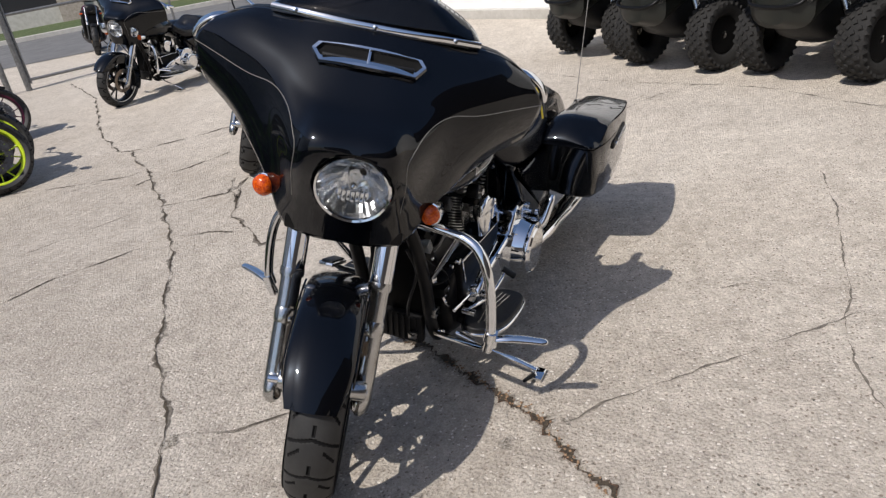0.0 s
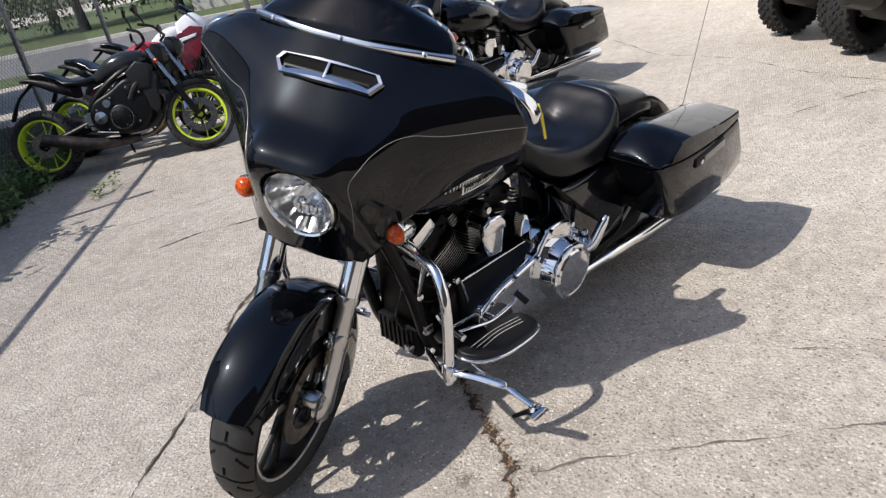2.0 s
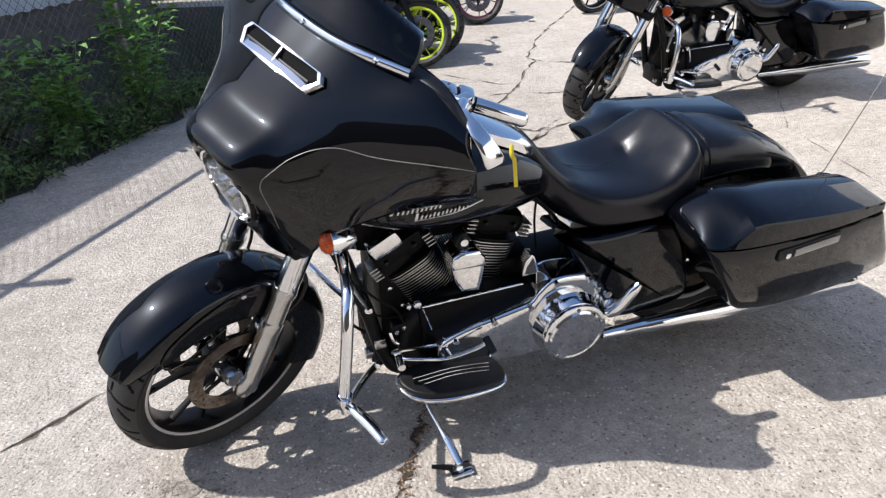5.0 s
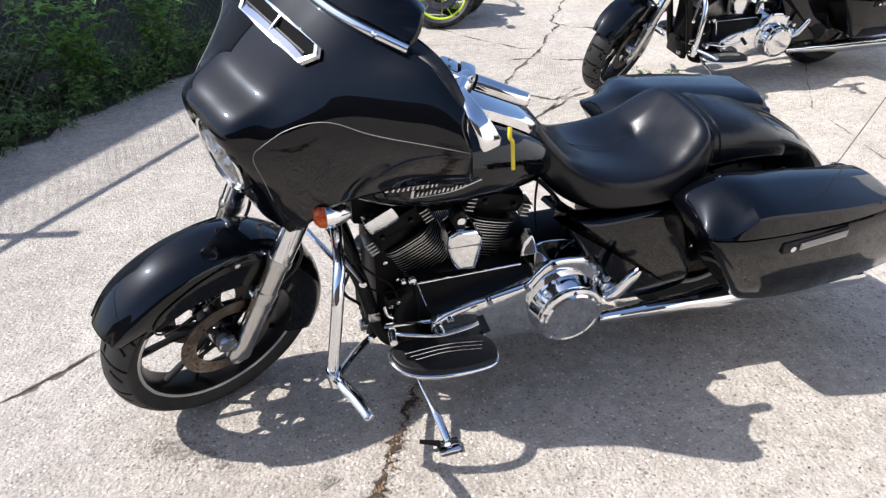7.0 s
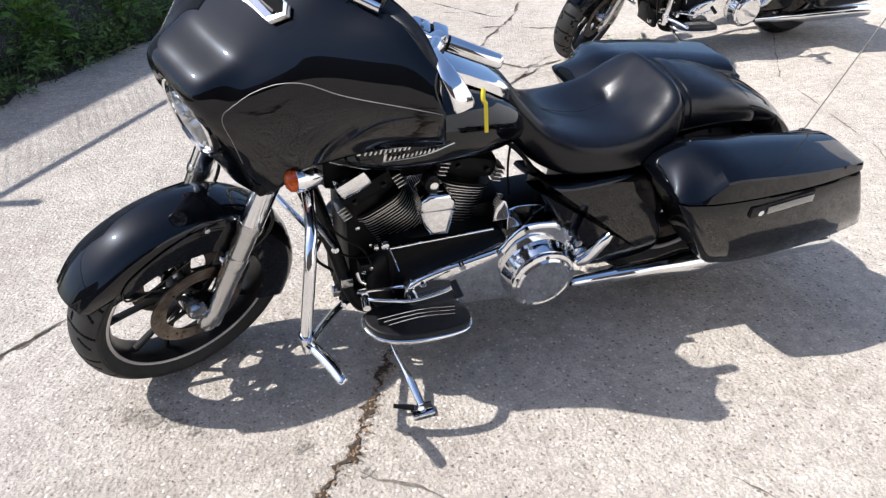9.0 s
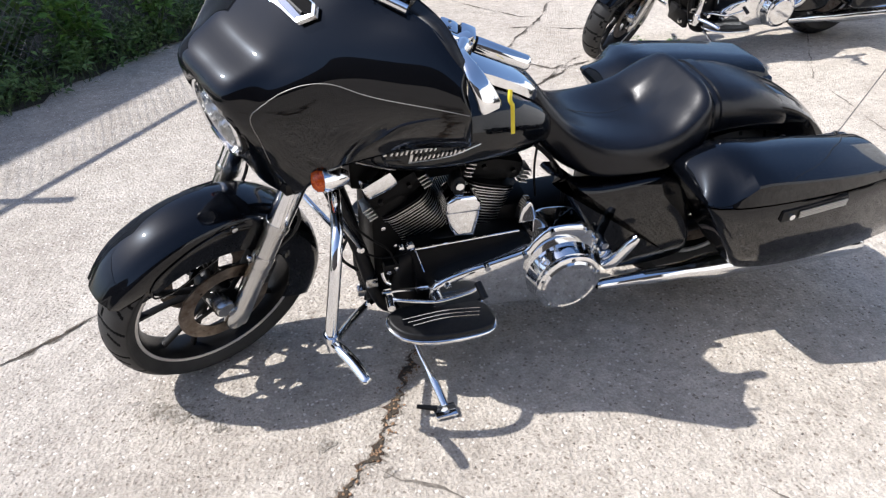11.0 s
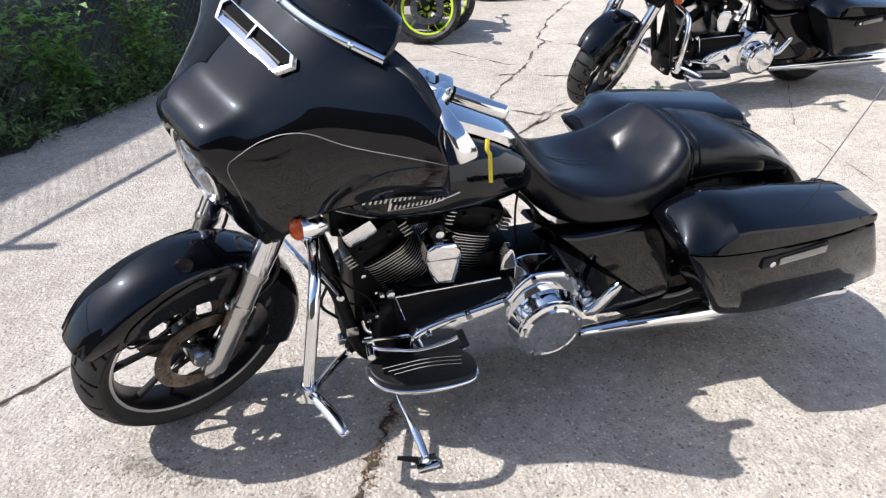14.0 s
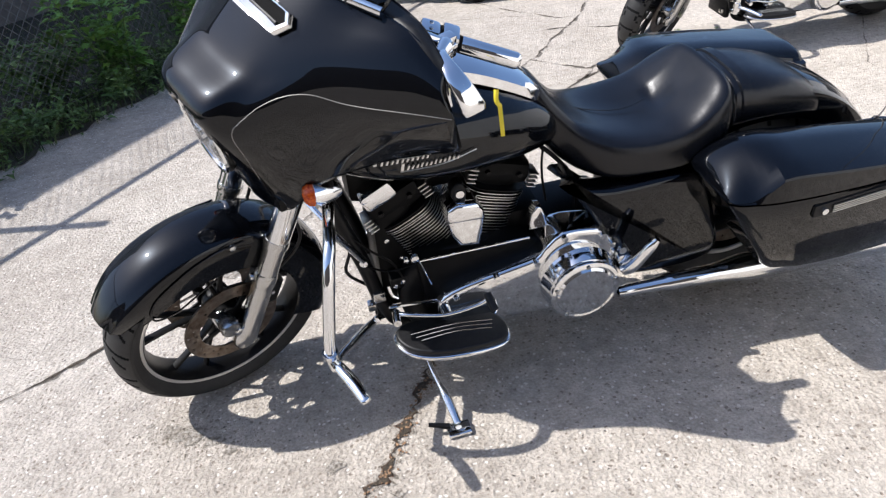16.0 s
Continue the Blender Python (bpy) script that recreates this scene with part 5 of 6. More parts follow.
CRUMB = noisy(material("concrete_crumbs", (0.3, 0.26, 0.21), 0.95), 40.0, (0.14, 0.11, 0.08), (0.42, 0.38, 0.32))
crumbs = []
for i in range(1500):
    if i < 330:
        a = rng.random() ** 0.8
        x, y = 1.86 - 0.25 * a + rng.gauss(0, 0.07), 0.13 + 0.18 * a + rng.gauss(0, 0.03)
        size = rng.uniform(0.0008, 0.004)
    elif i < 1000:
        k = rng.randrange(len(WIDE) - 1)
        u = rng.random()
        x = WIDE[k][0] + (WIDE[k + 1][0] - WIDE[k][0]) * u + rng.gauss(0, 0.012)
        y = WIDE[k][1] + (WIDE[k + 1][1] - WIDE[k][1]) * u + rng.gauss(0, 0.012)
        size = rng.uniform(0.001, 0.0045)
    else:
        x, y = rng.uniform(-1.2, 2.6), rng.uniform(-3.0, 1.6)
        size = rng.uniform(0.0008, 0.0032)
    crumbs.append(moved(pebble(size, i), Matrix.Translation((x, y, size * 0.3))))
tagged(mesh_ob("concrete_crumbs", *join(*crumbs)[:2], CRUMB, False), "loose brown crumbs of concrete and litter", "debris", kind="stuff")

LITTER = noisy(material("rusty_litter", (0.25, 0.14, 0.08), 0.95), 60.0, (0.10, 0.05, 0.025), (0.42, 0.27, 0.16))
litter = []
for i in range(200):
    k = rng.randrange(2, len(WIDE) - 1)
    u = rng.random()
    x = WIDE[k][0] + (WIDE[k + 1][0] - WIDE[k][0]) * u + rng.gauss(0, 0.010)
    y = WIDE[k][1] + (WIDE[k + 1][1] - WIDE[k][1]) * u + rng.gauss(0, 0.010)
    size = rng.uniform(0.0015, 0.0055)
    litter.append(moved(pebble(size, 3000 + i), Matrix.Translation((x, y, 0.004 + size * 0.3))))
tagged(mesh_ob("crack_litter", *join(*litter)[:2], LITTER, False), "rust-brown litter and grit in the wide crack", "debris", kind="stuff")

# ---- fence, verge and house beyond it ----
ALONG = Vector((-0.59, -0.807, 0)).normalized()
OUT = Vector((0.807, -0.59, 0)).normalized()
POST0 = Vector((3.75, -1.82, 0))
GALV = noisy(material("galvanised_steel", (0.22, 0.22, 0.22), 0.5, 0.7), 30.0, (0.15, 0.15, 0.15), (0.28, 0.28, 0.275))
WIRE = noisy(material("weathered_fence_wire", (0.13, 0.13, 0.12), 0.7), 20.0, (0.09, 0.09, 0.085), (0.18, 0.175, 0.165))
fence = tagged(new("chain_link_fence"), "galvanised chain-link fence with weeds growing along it", "fence")
for k in range(-2, 4):
    p = POST0 + ALONG * (3.05 * k)
    part("post", join(tube([p, p + Vector((0, 0, 2.1))], 0.030, 12), lathe([(0, 0.034), (0.03, 0.03), (0.05, 0.0)], along(p + Vector((0, 0, 2.09)), p + Vector((0, 0, 2.2))), 12)), GALV, fence)
a, b = POST0 - ALONG * 6.1, POST0 + ALONG * 9.15
part("top_rail", tube([a + Vector((0, 0, 1.83)), b + Vector((0, 0, 1.83))], 0.021, 10), GALV, fence)
part("bottom_wire", tube([a + Vector((0, 0, 0.06)), b + Vector((0, 0, 0.06))], 0.003, 5), GALV, fence)
wires = []
pitch, high = 0.072, 1.77
run = 12.5
for s in (1, -1):
    for k in range(int((run + high) / pitch)):
        u0 = k * pitch - (high if s > 0 else 0)
        u1 = u0 + s * high
        p0, p1 = POST0 - ALONG * 5 + ALONG * u0 + Vector((0, 0, 0.06)) + OUT * 0.024, POST0 - ALONG * 5 + ALONG * u1 + Vector((0, 0, 0.06 + high)) + OUT * 0.024
        wires.append(tube([p0, p1], 0.0021, 4, smooth=False))
mesh_part = part("wire_mesh", join(*wires)[:2], WIRE, fence, "diamond wire mesh")
tagged(mesh_part, kind="stuff")

SOIL = noisy(material("dark_soil", (0.06, 0.045, 0.03), 0.95), 12.0, (0.02, 0.018, 0.012), (0.06, 0.05, 0.032), bump=0.8, bump_scale=60, distance=0.02)
LEAF = noisy(material("weed_leaf", (0.07, 0.13, 0.03), 0.55), 6.0, (0.045, 0.10, 0.018), (0.13, 0.21, 0.05))
GRASS = noisy(material("grass_blade", (0.07, 0.11, 0.03), 0.6), 3.0, (0.03, 0.055, 0.015), (0.09, 0.12, 0.04))


# weed leaf with its green raised to stand for light through the leaves
BRIGHT_LEAF = noisy(material("bright_weed_leaf", (0.12, 0.26, 0.04), 0.5), 6.0, (0.08, 0.19, 0.025), (0.19, 0.36, 0.07))


def strip(name, a, b, near, far, z, mat, label, category, ragged=0.0, seed=1):
    """A flat strip of ground along the fence, between two distances from it."""
    r = random.Random(seed)
    n = 120
    verts = []
    for i in range(n + 1):
        p = POST0 + ALONG * (a + (b - a) * i / n)
        verts += [tuple(p + OUT * (near + r.uniform(-ragged, ragged)) + Vector((0, 0, z))), tuple(p + OUT * far + Vector((0, 0, z)))]
    return tagged(mesh_ob(name, verts, [(2 * i, 2 * i + 2, 2 * i + 3, 2 * i + 1) for i in range(n)], mat, False), label, category, kind="structure")


strip("grass_verge", -6, 9.0, -0.36, 4.2, 0.006, SOIL, "shaded soil and grass verge behind the fence", "verge", 0.09)


def leaf_geo(p, d, up, length, width):
    """One leaf, folded along its middle."""
    d, side = d.normalized(), d.cross(up).normalized()
    fold = up * width * 0.25
    m_ = p + d * length * 0.45
    return [p, m_ + side * width / 2 + fold, p + d * length - up * length * 0.12, m_ - side * width / 2 + fold, m_], [(0, 1, 4), (1, 2, 4), (2, 3, 4), (3, 0, 4)]


def foliage(name, spots, mat, label, category, seed, size, kind="stuff"):
    r = random.Random(seed)
    verts, faces = [], []
    for p, h, count, spread in spots:
        stems = max(1, count // 14)
        for _ in range(stems):
            q = Vector(p) + Vector((r.gauss(0, spread * 0.4), r.gauss(0, spread * 0.4), 0))
            lean = Vector((r.gauss(0, 0.25), r.gauss(0, 0.25), 1)).normalized()
            hh = h * r.uniform(0.45, 1.0)
            for i in range(14):
                z = r.random() ** 0.7
                base = q + lean * hh * z
                d = Vector((r.gauss(0, 1), r.gauss(0, 1), r.uniform(-0.2, 0.7)))
                L = size * r.uniform(0.5, 1.3)
                v, f = leaf_geo(base + d.normalized() * 0.02, d, Vector((r.gauss(0, 0.3), r.gauss(0, 0.3), 1)).normalized(), L, L * r.uniform(0.38, 0.6))
                n = len(verts)
                verts += v
                faces += [tuple(j + n for j in g) for g in f]
    return tagged(mesh_ob(name, verts, faces, mat, False), label, category, kind=kind)


rng = random.Random(9)
spots = []
for i in range(520):
    u = rng.uniform(-3.5, 8.8)
    o = rng.gauss(-0.16, 0.14)
    spots.append((POST0 + ALONG * u + OUT * o, rng.uniform(0.08, 0.42) * (1.3 if rng.random() < 0.15 else 0.8), 28, 0.14))
foliage("fence_weeds", spots, LEAF, "green weeds tangled along the foot of the fence", "weeds", 2, 0.055)
for n_, (u, o, h) in enumerate(((2.95, -0.14, 1.15), (2.35, -0.05, 0.8), (0.6, -0.05, 0.62), (1.9, 0.35, 0.5))):
    c = POST0 + ALONG * u + OUT * o
    plant = tagged(new("leafy_weed"), "tall leafy green weed growing at the fence", "weed", "tall weeds at the fence")
    plant.location = c
    for k in range(7):
        d = Vector((rng.gauss(0, 0.22), rng.gauss(0, 0.22), h * rng.uniform(0.7, 1.0)))
        part("stem", tube([(0, 0, 0), d * 0.5 + Vector((rng.gauss(0, 0.03), rng.gauss(0, 0.03), 0)), d], [0.006, 0.004, 0.002], 5, 3), LEAF, plant)
        lv, lf = [], []
        for i in range(60):
            z = 0.2 + 0.8 * rng.random()
            e = Vector((rng.gauss(0, 1), rng.gauss(0, 1), rng.uniform(-0.1, 0.5)))
            v, f = leaf_geo(d * z + e.normalized() * rng.uniform(0.01, 0.10), e, Vector((0, 0, 1)), rng.uniform(0.06, 0.13), rng.uniform(0.035, 0.07))
            q = len(lv)
            lv += v
            lf += [tuple(j + q for j in g) for g in f]
        tagged(part("leaves", (lv, lf), BRIGHT_LEAF if n_ < 2 else LEAF, plant, smooth=False), kind="stuff")
# grass behind the fence
gv, gf = [], []
for i in range(16000):
    u, o = rng.uniform(-4, 8.9), abs(rng.gauss(0, 1.5)) - 0.40
    p = POST0 + ALONG * u + OUT * min(o, 4.0)
    h = rng.uniform(0.05, 0.2)
    d = Vector((rng.gauss(0, 0.35), rng.gauss(0, 0.35), 1)).normalized() * h
    s = Vector((rng.gauss(0, 1), rng.gauss(0, 1), 0)).normalized() * 0.004
    n = len(gv)
    gv += [p - s, p + s, p + d]
    gf.append((n, n + 1, n + 2))
tagged(mesh_ob("grass", gv, gf, GRASS, False), "shaded grass behind the fence", "grass", kind="stuff")
foliage("crack_weeds", [(Vector((x, y, 0)), h, 28, s) for x, y, h, s in ((0.62, -4.29, 0.20, 0.10), (0.60, -4.32, 0.17, 0.14), (0.66, -4.26, 0.14, 0.12), (0.74, -4.18, 0.07, 0.16), (0.50, -4.40, 0.09, 0.15), (-1.35, -2.5, 0.04, 0.16), (-1.55, -2.45, 0.04, 0.12))], LEAF, "small weeds growing in the cracks", "weeds", 4, 0.036)

# the house behind the fence
SIDING = noisy(material("white_scalloped_siding", (0.72, 0.73, 0.73), 0.6), 3.0, (0.62, 0.63, 0.63), (0.78, 0.79, 0.80))
FOUND = noisy(material("house_foundation", (0.17, 0.14, 0.12), 0.9), 8.0, (0.12, 0.10, 0.085), (0.22, 0.19, 0.16), bump=0.4, bump_scale=60)
ROOF = noisy(material("roof_shingle", (0.10, 0.09, 0.085), 0.9), 14.0, (0.06, 0.055, 0.05), (0.14, 0.13, 0.12))
house = tagged(new("house"), "white-sided house on a dark foundation, shading the verge", "house")
corner = POST0 + OUT * 3.3 + ALONG * 7.8
back = OUT * 7.0
far_end = corner - ALONG * 8.3


def wall_box(p, q, depth, z0, z1):
    """An upright box from p to q, with its front on that line and its depth away from the fence."""
    pts = [p, q, q + depth, p + depth]
    v = [x + Vector((0, 0, z)) for z in (z0, z1) for x in pts]
    return v, [(0, 1, 2, 3), (4, 5, 6, 7), (0, 1, 5, 4), (1, 2, 6, 5), (2, 3, 7, 6), (3, 0, 4, 7)]


part("foundation", wall_box(corner + OUT * 0.03 - ALONG * 0.03, far_end, back, 0, 0.5), FOUND, house, "dark concrete foundation", smooth=False)
part("wall", wall_box(corner, far_end, back, 0.5, 5.42), SIDING, house, "white siding wall", smooth=False)
ridge = [corner - OUT * 0.35 + ALONG * 0.3, far_end - OUT * 0.35 - ALONG * 0.3]
mid = [p + OUT * 3.85 for p in ridge]
end = [p + OUT * 7.7 for p in ridge]
z1, z2 = Vector((0, 0, 5.42)), Vector((0, 0, 7.5))
part("roof", ([ridge[0] + z1, ridge[1] + z1, mid[1] + z2, mid[0] + z2, end[0] + z1, end[1] + z1], [(0, 1, 2, 3), (3, 2, 5, 4), (0, 3, 4), (1, 5, 2), (0, 4, 5, 1)]), ROOF, house, "dark shingle roof", smooth=False)
# rows of rounded shingles low on the wall
tile = [(-0.11, 0.20), (0.11, 0.20), (0.11, 0.07), (0.075, 0.022), (0.0, 0.0), (-0.075, 0.022), (-0.11, 0.07)]
shingle_me = bpy.data.meshes.new("shingle")
turn = Matrix((( -ALONG.x, -OUT.x, 0, 0), (-ALONG.y, -OUT.y, 0, 0), (0, 0, 1, 0), (0, 0, 0, 1)))
front = [Vector((x, 0.012 - 0.008 * z / 0.2, z)) for x, z in tile]
backp = [Vector((x, 0.0, z)) for x, z in tile]
shingle_me.from_pydata(front + backp, [], [tuple(range(7))] + [(i, i + 7, (i + 1) % 7 + 7, (i + 1) % 7) for i in range(7)])
shingle_me.materials.append(SIDING)
for row in range(7):
    for col in range(24):
        ob = new("shingle", shingle_me)
        ob.parent = house
        p = corner - ALONG * (0.12 + 0.222 * col + (0.11 if row % 2 else 0)) - OUT * (0.004 + 0.0007 * row) + Vector((0, 0, 0.48 + 0.155 * row))
        ob.matrix_basis = Matrix.Translation(p) @ turn

# the neighbouring porch, dark in its own shade
BROWN = noisy(material("dark_brown_boards", (0.07, 0.05, 0.04), 0.8), 4.0, (0.045, 0.032, 0.026), (0.10, 0.07, 0.055), bump=0.3, bump_scale=50)
porch = tagged(new("porch_house"), "dark brown timber house with a shaded porch", "house")
q0 = Vector((1.5, -12.5, 0))
q1 = q0 + ALONG * 3.2
part("wall", wall_box(q0 + OUT * 1.2, q1 + OUT * 1.2, OUT * 5.0, 0, 4.2), BROWN, porch, "dark brown board wall", smooth=False)
part("porch_floor", wall_box(q0 + OUT * 0.1, q1 + OUT * 0.1, OUT * 1.1, 0, 0.32), BROWN, porch, smooth=False)
part("roof", wall_box(q0 - OUT * 0.3 - ALONG * 0.3, q1 - OUT * 0.3 + ALONG * 0.3, OUT * 6.8, 4.2, 4.6), ROOF, porch, "dark shingle roof", smooth=False)
for k in range(8):
    p = q0 + ALONG * (0.1 + 0.43 * k) + OUT * 1.19
    part("wall_board", wall_box(p, p + ALONG * 0.36, OUT * -0.02, 0.34, 4.1), BROWN, porch, smooth=False)
for k in range(4):
    p = q0 + ALONG * (0.05 + 1.02 * k) + OUT * 0.15
    part("porch_post", wall_box(p, p + ALONG * 0.1, OUT * 0.1, 0.32, 4.2), BROWN, porch, smooth=False)
part("handrail", tube([q0 + OUT * 0.12 + Vector((0, 0, 0.95)), q1 + OUT * 0.12 + Vector((0, 0, 0.95))], 0.03, 10), SIDING, porch, "white handrail")

# ---- street beyond the gate ----
SU = Vector((0.63, -0.78, 0)).normalized()
SN = Vector((-0.78, -0.63, 0)).normalized()


def street_quad(name, n0, n1, z, mat, label, category, u0=-60, u1=60):
    v = [SU * u + SN * n + Vector((0, 0, z)) for u, n in ((u0, n0), (u1, n0), (u1, n1), (u0, n1))]
    return tagged(mesh_ob(name, v, [(0, 1, 2, 3)], mat, False), label, category, kind="structure")


ASPHALT = noisy(material("grey_asphalt", (0.13, 0.13, 0.13), 0.9), 2.0, (0.10, 0.10, 0.10), (0.17, 0.168, 0.165), bump=0.4, bump_scale=90)
LAWN = noisy(material("lawn", (0.09, 0.13, 0.04), 0.9), 5.0, (0.045, 0.075, 0.02), (0.11, 0.14, 0.055), bump=0.8, bump_scale=40, distance=0.05)
street_quad("road", 14.5, 22.6, 0.008, ASPHALT, "grey asphalt street", "road")
kerb_mat = noisy(material("kerb_concrete", (0.45, 0.43, 0.39), 0.9), 6.0, (0.36, 0.34, 0.30), (0.5, 0.48, 0.44))
kv = [SU * u + SN * n + Vector((0, 0, z)) for u in (-60, 60) for n, z in ((22.6, 0.0), (22.6, 0.13), (22.8, 0.14), (22.8, 0.0))]
tagged(mesh_ob("kerb", kv, [(0, 1, 5, 4), (1, 2, 6, 5), (2, 3, 7, 6), (0, 3, 2, 1), (4, 5, 6, 7)], kerb_mat, False), "pale concrete kerb along the street", "kerb", kind="structure")
street_quad("lawn", 22.8, 90, 0.12, LAWN, "sunlit grass verge across the street", "lawn")
street_quad("roadside_lawn", 12.2, 14.5, 0.009, LAWN, "grass verge beside the street", "lawn", 6.5, 60)
BRICK = noisy(material("tan_brick", (0.33, 0.28, 0.23), 0.85), 12.0, (0.25, 0.21, 0.17), (0.40, 0.35, 0.30), bump=0.5, bump_scale=50)
DARK = material("dark_opening", (0.02, 0.02, 0.022), 0.3)
building = tagged(new("brick_building"), "low tan brick building with dark window bays across the street", "building")


def sbox(u0, u1, n0, n1, z0, z1):
    return [SU * u + SN * n + Vector((0, 0, z)) for z in (z0, z1) for u, n in ((u0, n0), (u1, n0), (u1, n1), (u0, n1))], [(0, 1, 2, 3), (4, 5, 6, 7), (0, 1, 5, 4), (1, 2, 6, 5), (2, 3, 7, 6), (3, 0, 4, 7)]


part("wall", sbox(-22, 12, 28.3, 36, 0, 4.6), DARK, building, "dark recessed window wall", smooth=False)
part("roof", sbox(-22.5, 12.5, 27.6, 36.5, 4.6, 5.2), ROOF, building, "flat dark roof", smooth=False)
for k in range(10):
    u = -21.5 + 3.6 * k
    part("pier", sbox(u, u + 0.9, 27.8, 28.4, 0, 4.6), BRICK, building, "tan brick pier", smooth=False)
    part("sill", sbox(u + 0.9, u + 3.6, 28.0, 28.35, 0, 0.75), kerb_mat, building, "pale window sill wall", smooth=False)
part("walkway", sbox(-6, 2, 22.9, 27.8, 0.12, 0.15), kerb_mat, building, smooth=False)

# trees across the street
BARK = noisy(material("grey_bark", (0.10, 0.08, 0.06), 0.95), 9.0, (0.05, 0.04, 0.03), (0.16, 0.13, 0.10), bump=0.8, bump_scale=30, distance=0.02)
TREE_LEAF = noisy(material("tree_leaf", (0.05, 0.085, 0.025), 0.6), 0.9, (0.03, 0.055, 0.015), (0.085, 0.13, 0.04))


def tree(u, n, height, seed):
    r = random.Random(seed)
    t = tagged(new("tree"), "broad leafy tree on the lawn across the street", "tree", "trees across the street")
    t.location = SU * u + SN * n
    h = height
    part("trunk", join(tube([(0, 0, 0), (r.uniform(-0.1, 0.1), r.uniform(-0.1, 0.1), h * 0.28), (r.uniform(-0.3, 0.3), r.uniform(-0.3, 0.3), h * 0.62)], [0.26, 0.19, 0.10], 9, 4), *[tube([(0, 0, h * 0.22 + 0.2 * k), (math.cos(k * 2.1) * h * 0.14, math.sin(k * 2.1) * h * 0.14, h * 0.36 + 0.25 * k), (math.cos(k * 2.1) * h * 0.27, math.sin(k * 2.1) * h * 0.27, h * 0.5 + 0.3 * k)], [0.10, 0.06, 0.03], 6, 3) for k in range(5)]), BARK, t)
    clumps = [(Vector((r.gauss(0, 0.19) * h, r.gauss(0, 0.19) * h, h * r.uniform(0.17, 0.95))), r.uniform(0.09, 0.17) * h) for _ in range(40)]
    lv, lf = [], []
    for c_, rad in clumps:
        for _ in range(130):
            d = Vector((r.gauss(0, 1), r.gauss(0, 1), r.gauss(0, 1))).normalized()
            v, f = leaf_geo(c_ + d * rad * r.uniform(0.5, 1.05), d + Vector((r.gauss(0, 0.5), r.gauss(0, 0.5), -0.3)), Vector((r.gauss(0, 0.4), r.gauss(0, 0.4), 1)).normalized(), r.uniform(0.14, 0.26), r.uniform(0.09, 0.15))
            q = len(lv)
            lv += v
            lf += [tuple(k + q for k in g) for g in f]
    tagged(part("crown", (lv, lf), TREE_LEAF, t, smooth=False), kind="stuff")


for k, (u, n, h) in enumerate(((14.2, 30.5, 8.0), (17.5, 33.0, 9.0), (21.5, 31.0, 8.5), (25.0, 34.0, 9.5), (19.0, 38.0, 10.0), (29.0, 32.0, 9.0))):
    tree(u, n, h, 40 + k)

rw = random.Random(77)
wv, wf = [], []
for k in range(230):
    c_ = SU * rw.uniform(-70, 75) + SN * rw.uniform(56, 66) + Vector((0, 0, rw.uniform(0.5, 7.5)))
    rad = rw.uniform(1.2, 2.6)
    for _ in range(46):
        d = Vector((rw.gauss(0, 1), rw.gauss(0, 1), rw.gauss(0, 1))).normalized()
        v, f = leaf_geo(c_ + d * rad * rw.uniform(0.4, 1.05), d, Vector((rw.gauss(0, 0.5), rw.gauss(0, 0.5), 1)).normalized(), rw.uniform(0.6, 1.1), rw.uniform(0.4, 0.7))
        q = len(wv)
        wv += v
        wf += [tuple(e + q for e in g) for g in f]
tagged(mesh_ob("far_woods", wv, wf, TREE_LEAF, False), "dark green trees far beyond the street", "woods", kind="stuff")

# rolling gate across the driveway
gate = tagged(new("pipe_gate"), "galvanised pipe gate across the driveway", "gate")
g0, gd = Vector((-4.62, -9.85, 0)), Vector((-0.845, 0.535, 0))
for u in (0.0, 0.28):
    q = g0 - gd * u
    part("gate_post", tube([q, q + Vector((0, 0, 2.3))], 0.045, 12), GALV, gate)
for z in (0.16, 1.15, 1.95):
    part("gate_rail", tube([g0 + gd * 0.05 + Vector((0, 0, z)), g0 + gd * 7.5 + Vector((0, 0, z))], 0.024, 10), GALV, gate)
for u in (0.06, 2.5, 5.0, 7.5):
    part("gate_upright", tube([g0 + gd * u + Vector((0, 0, 0.1)), g0 + gd * u + Vector((0, 0, 1.97))], 0.02, 10), GALV, gate)

# white shed behind the quad bikes
WHITE = noisy(material("white_painted_block", (0.78, 0.78, 0.76), 0.7), 2.0, (0.70, 0.70, 0.68), (0.82, 0.82, 0.80))
shed = tagged(new("white_shed"), "white-painted block building behind the quad bikes", "building")
s0, sd = Vector((-7.6, -3.9, 0)), Vector((0.45, 0.89, 0)).normalized()
sn = Vector((-0.89, 0.45, 0))
v = [s0 + sd * u + sn * n + Vector((0, 0, z)) for z in (0, 4) for u, n in ((0, 0), (14, 0), (14, 6), (0, 6))]
part("wall", (v, [(0, 1, 2, 3), (4, 5, 6, 7), (0, 1, 5, 4), (1, 2, 6, 5), (2, 3, 7, 6), (3, 0, 4, 7)]), WHITE, shed, smooth=False)
v = [s0 + sd * u + sn * n + Vector((0, 0, z)) for z in (0, 0.12) for u, n in ((-0.1, -0.12), (14.1, -0.12), (14.1, 0), (-0.1, 0))]
part("footing", (v, [(0, 1, 2, 3), (4, 5, 6, 7), (0, 1, 5, 4), (1, 2, 6, 5), (2, 3, 7, 6), (3, 0, 4, 7)]), kerb_mat, shed, smooth=False)


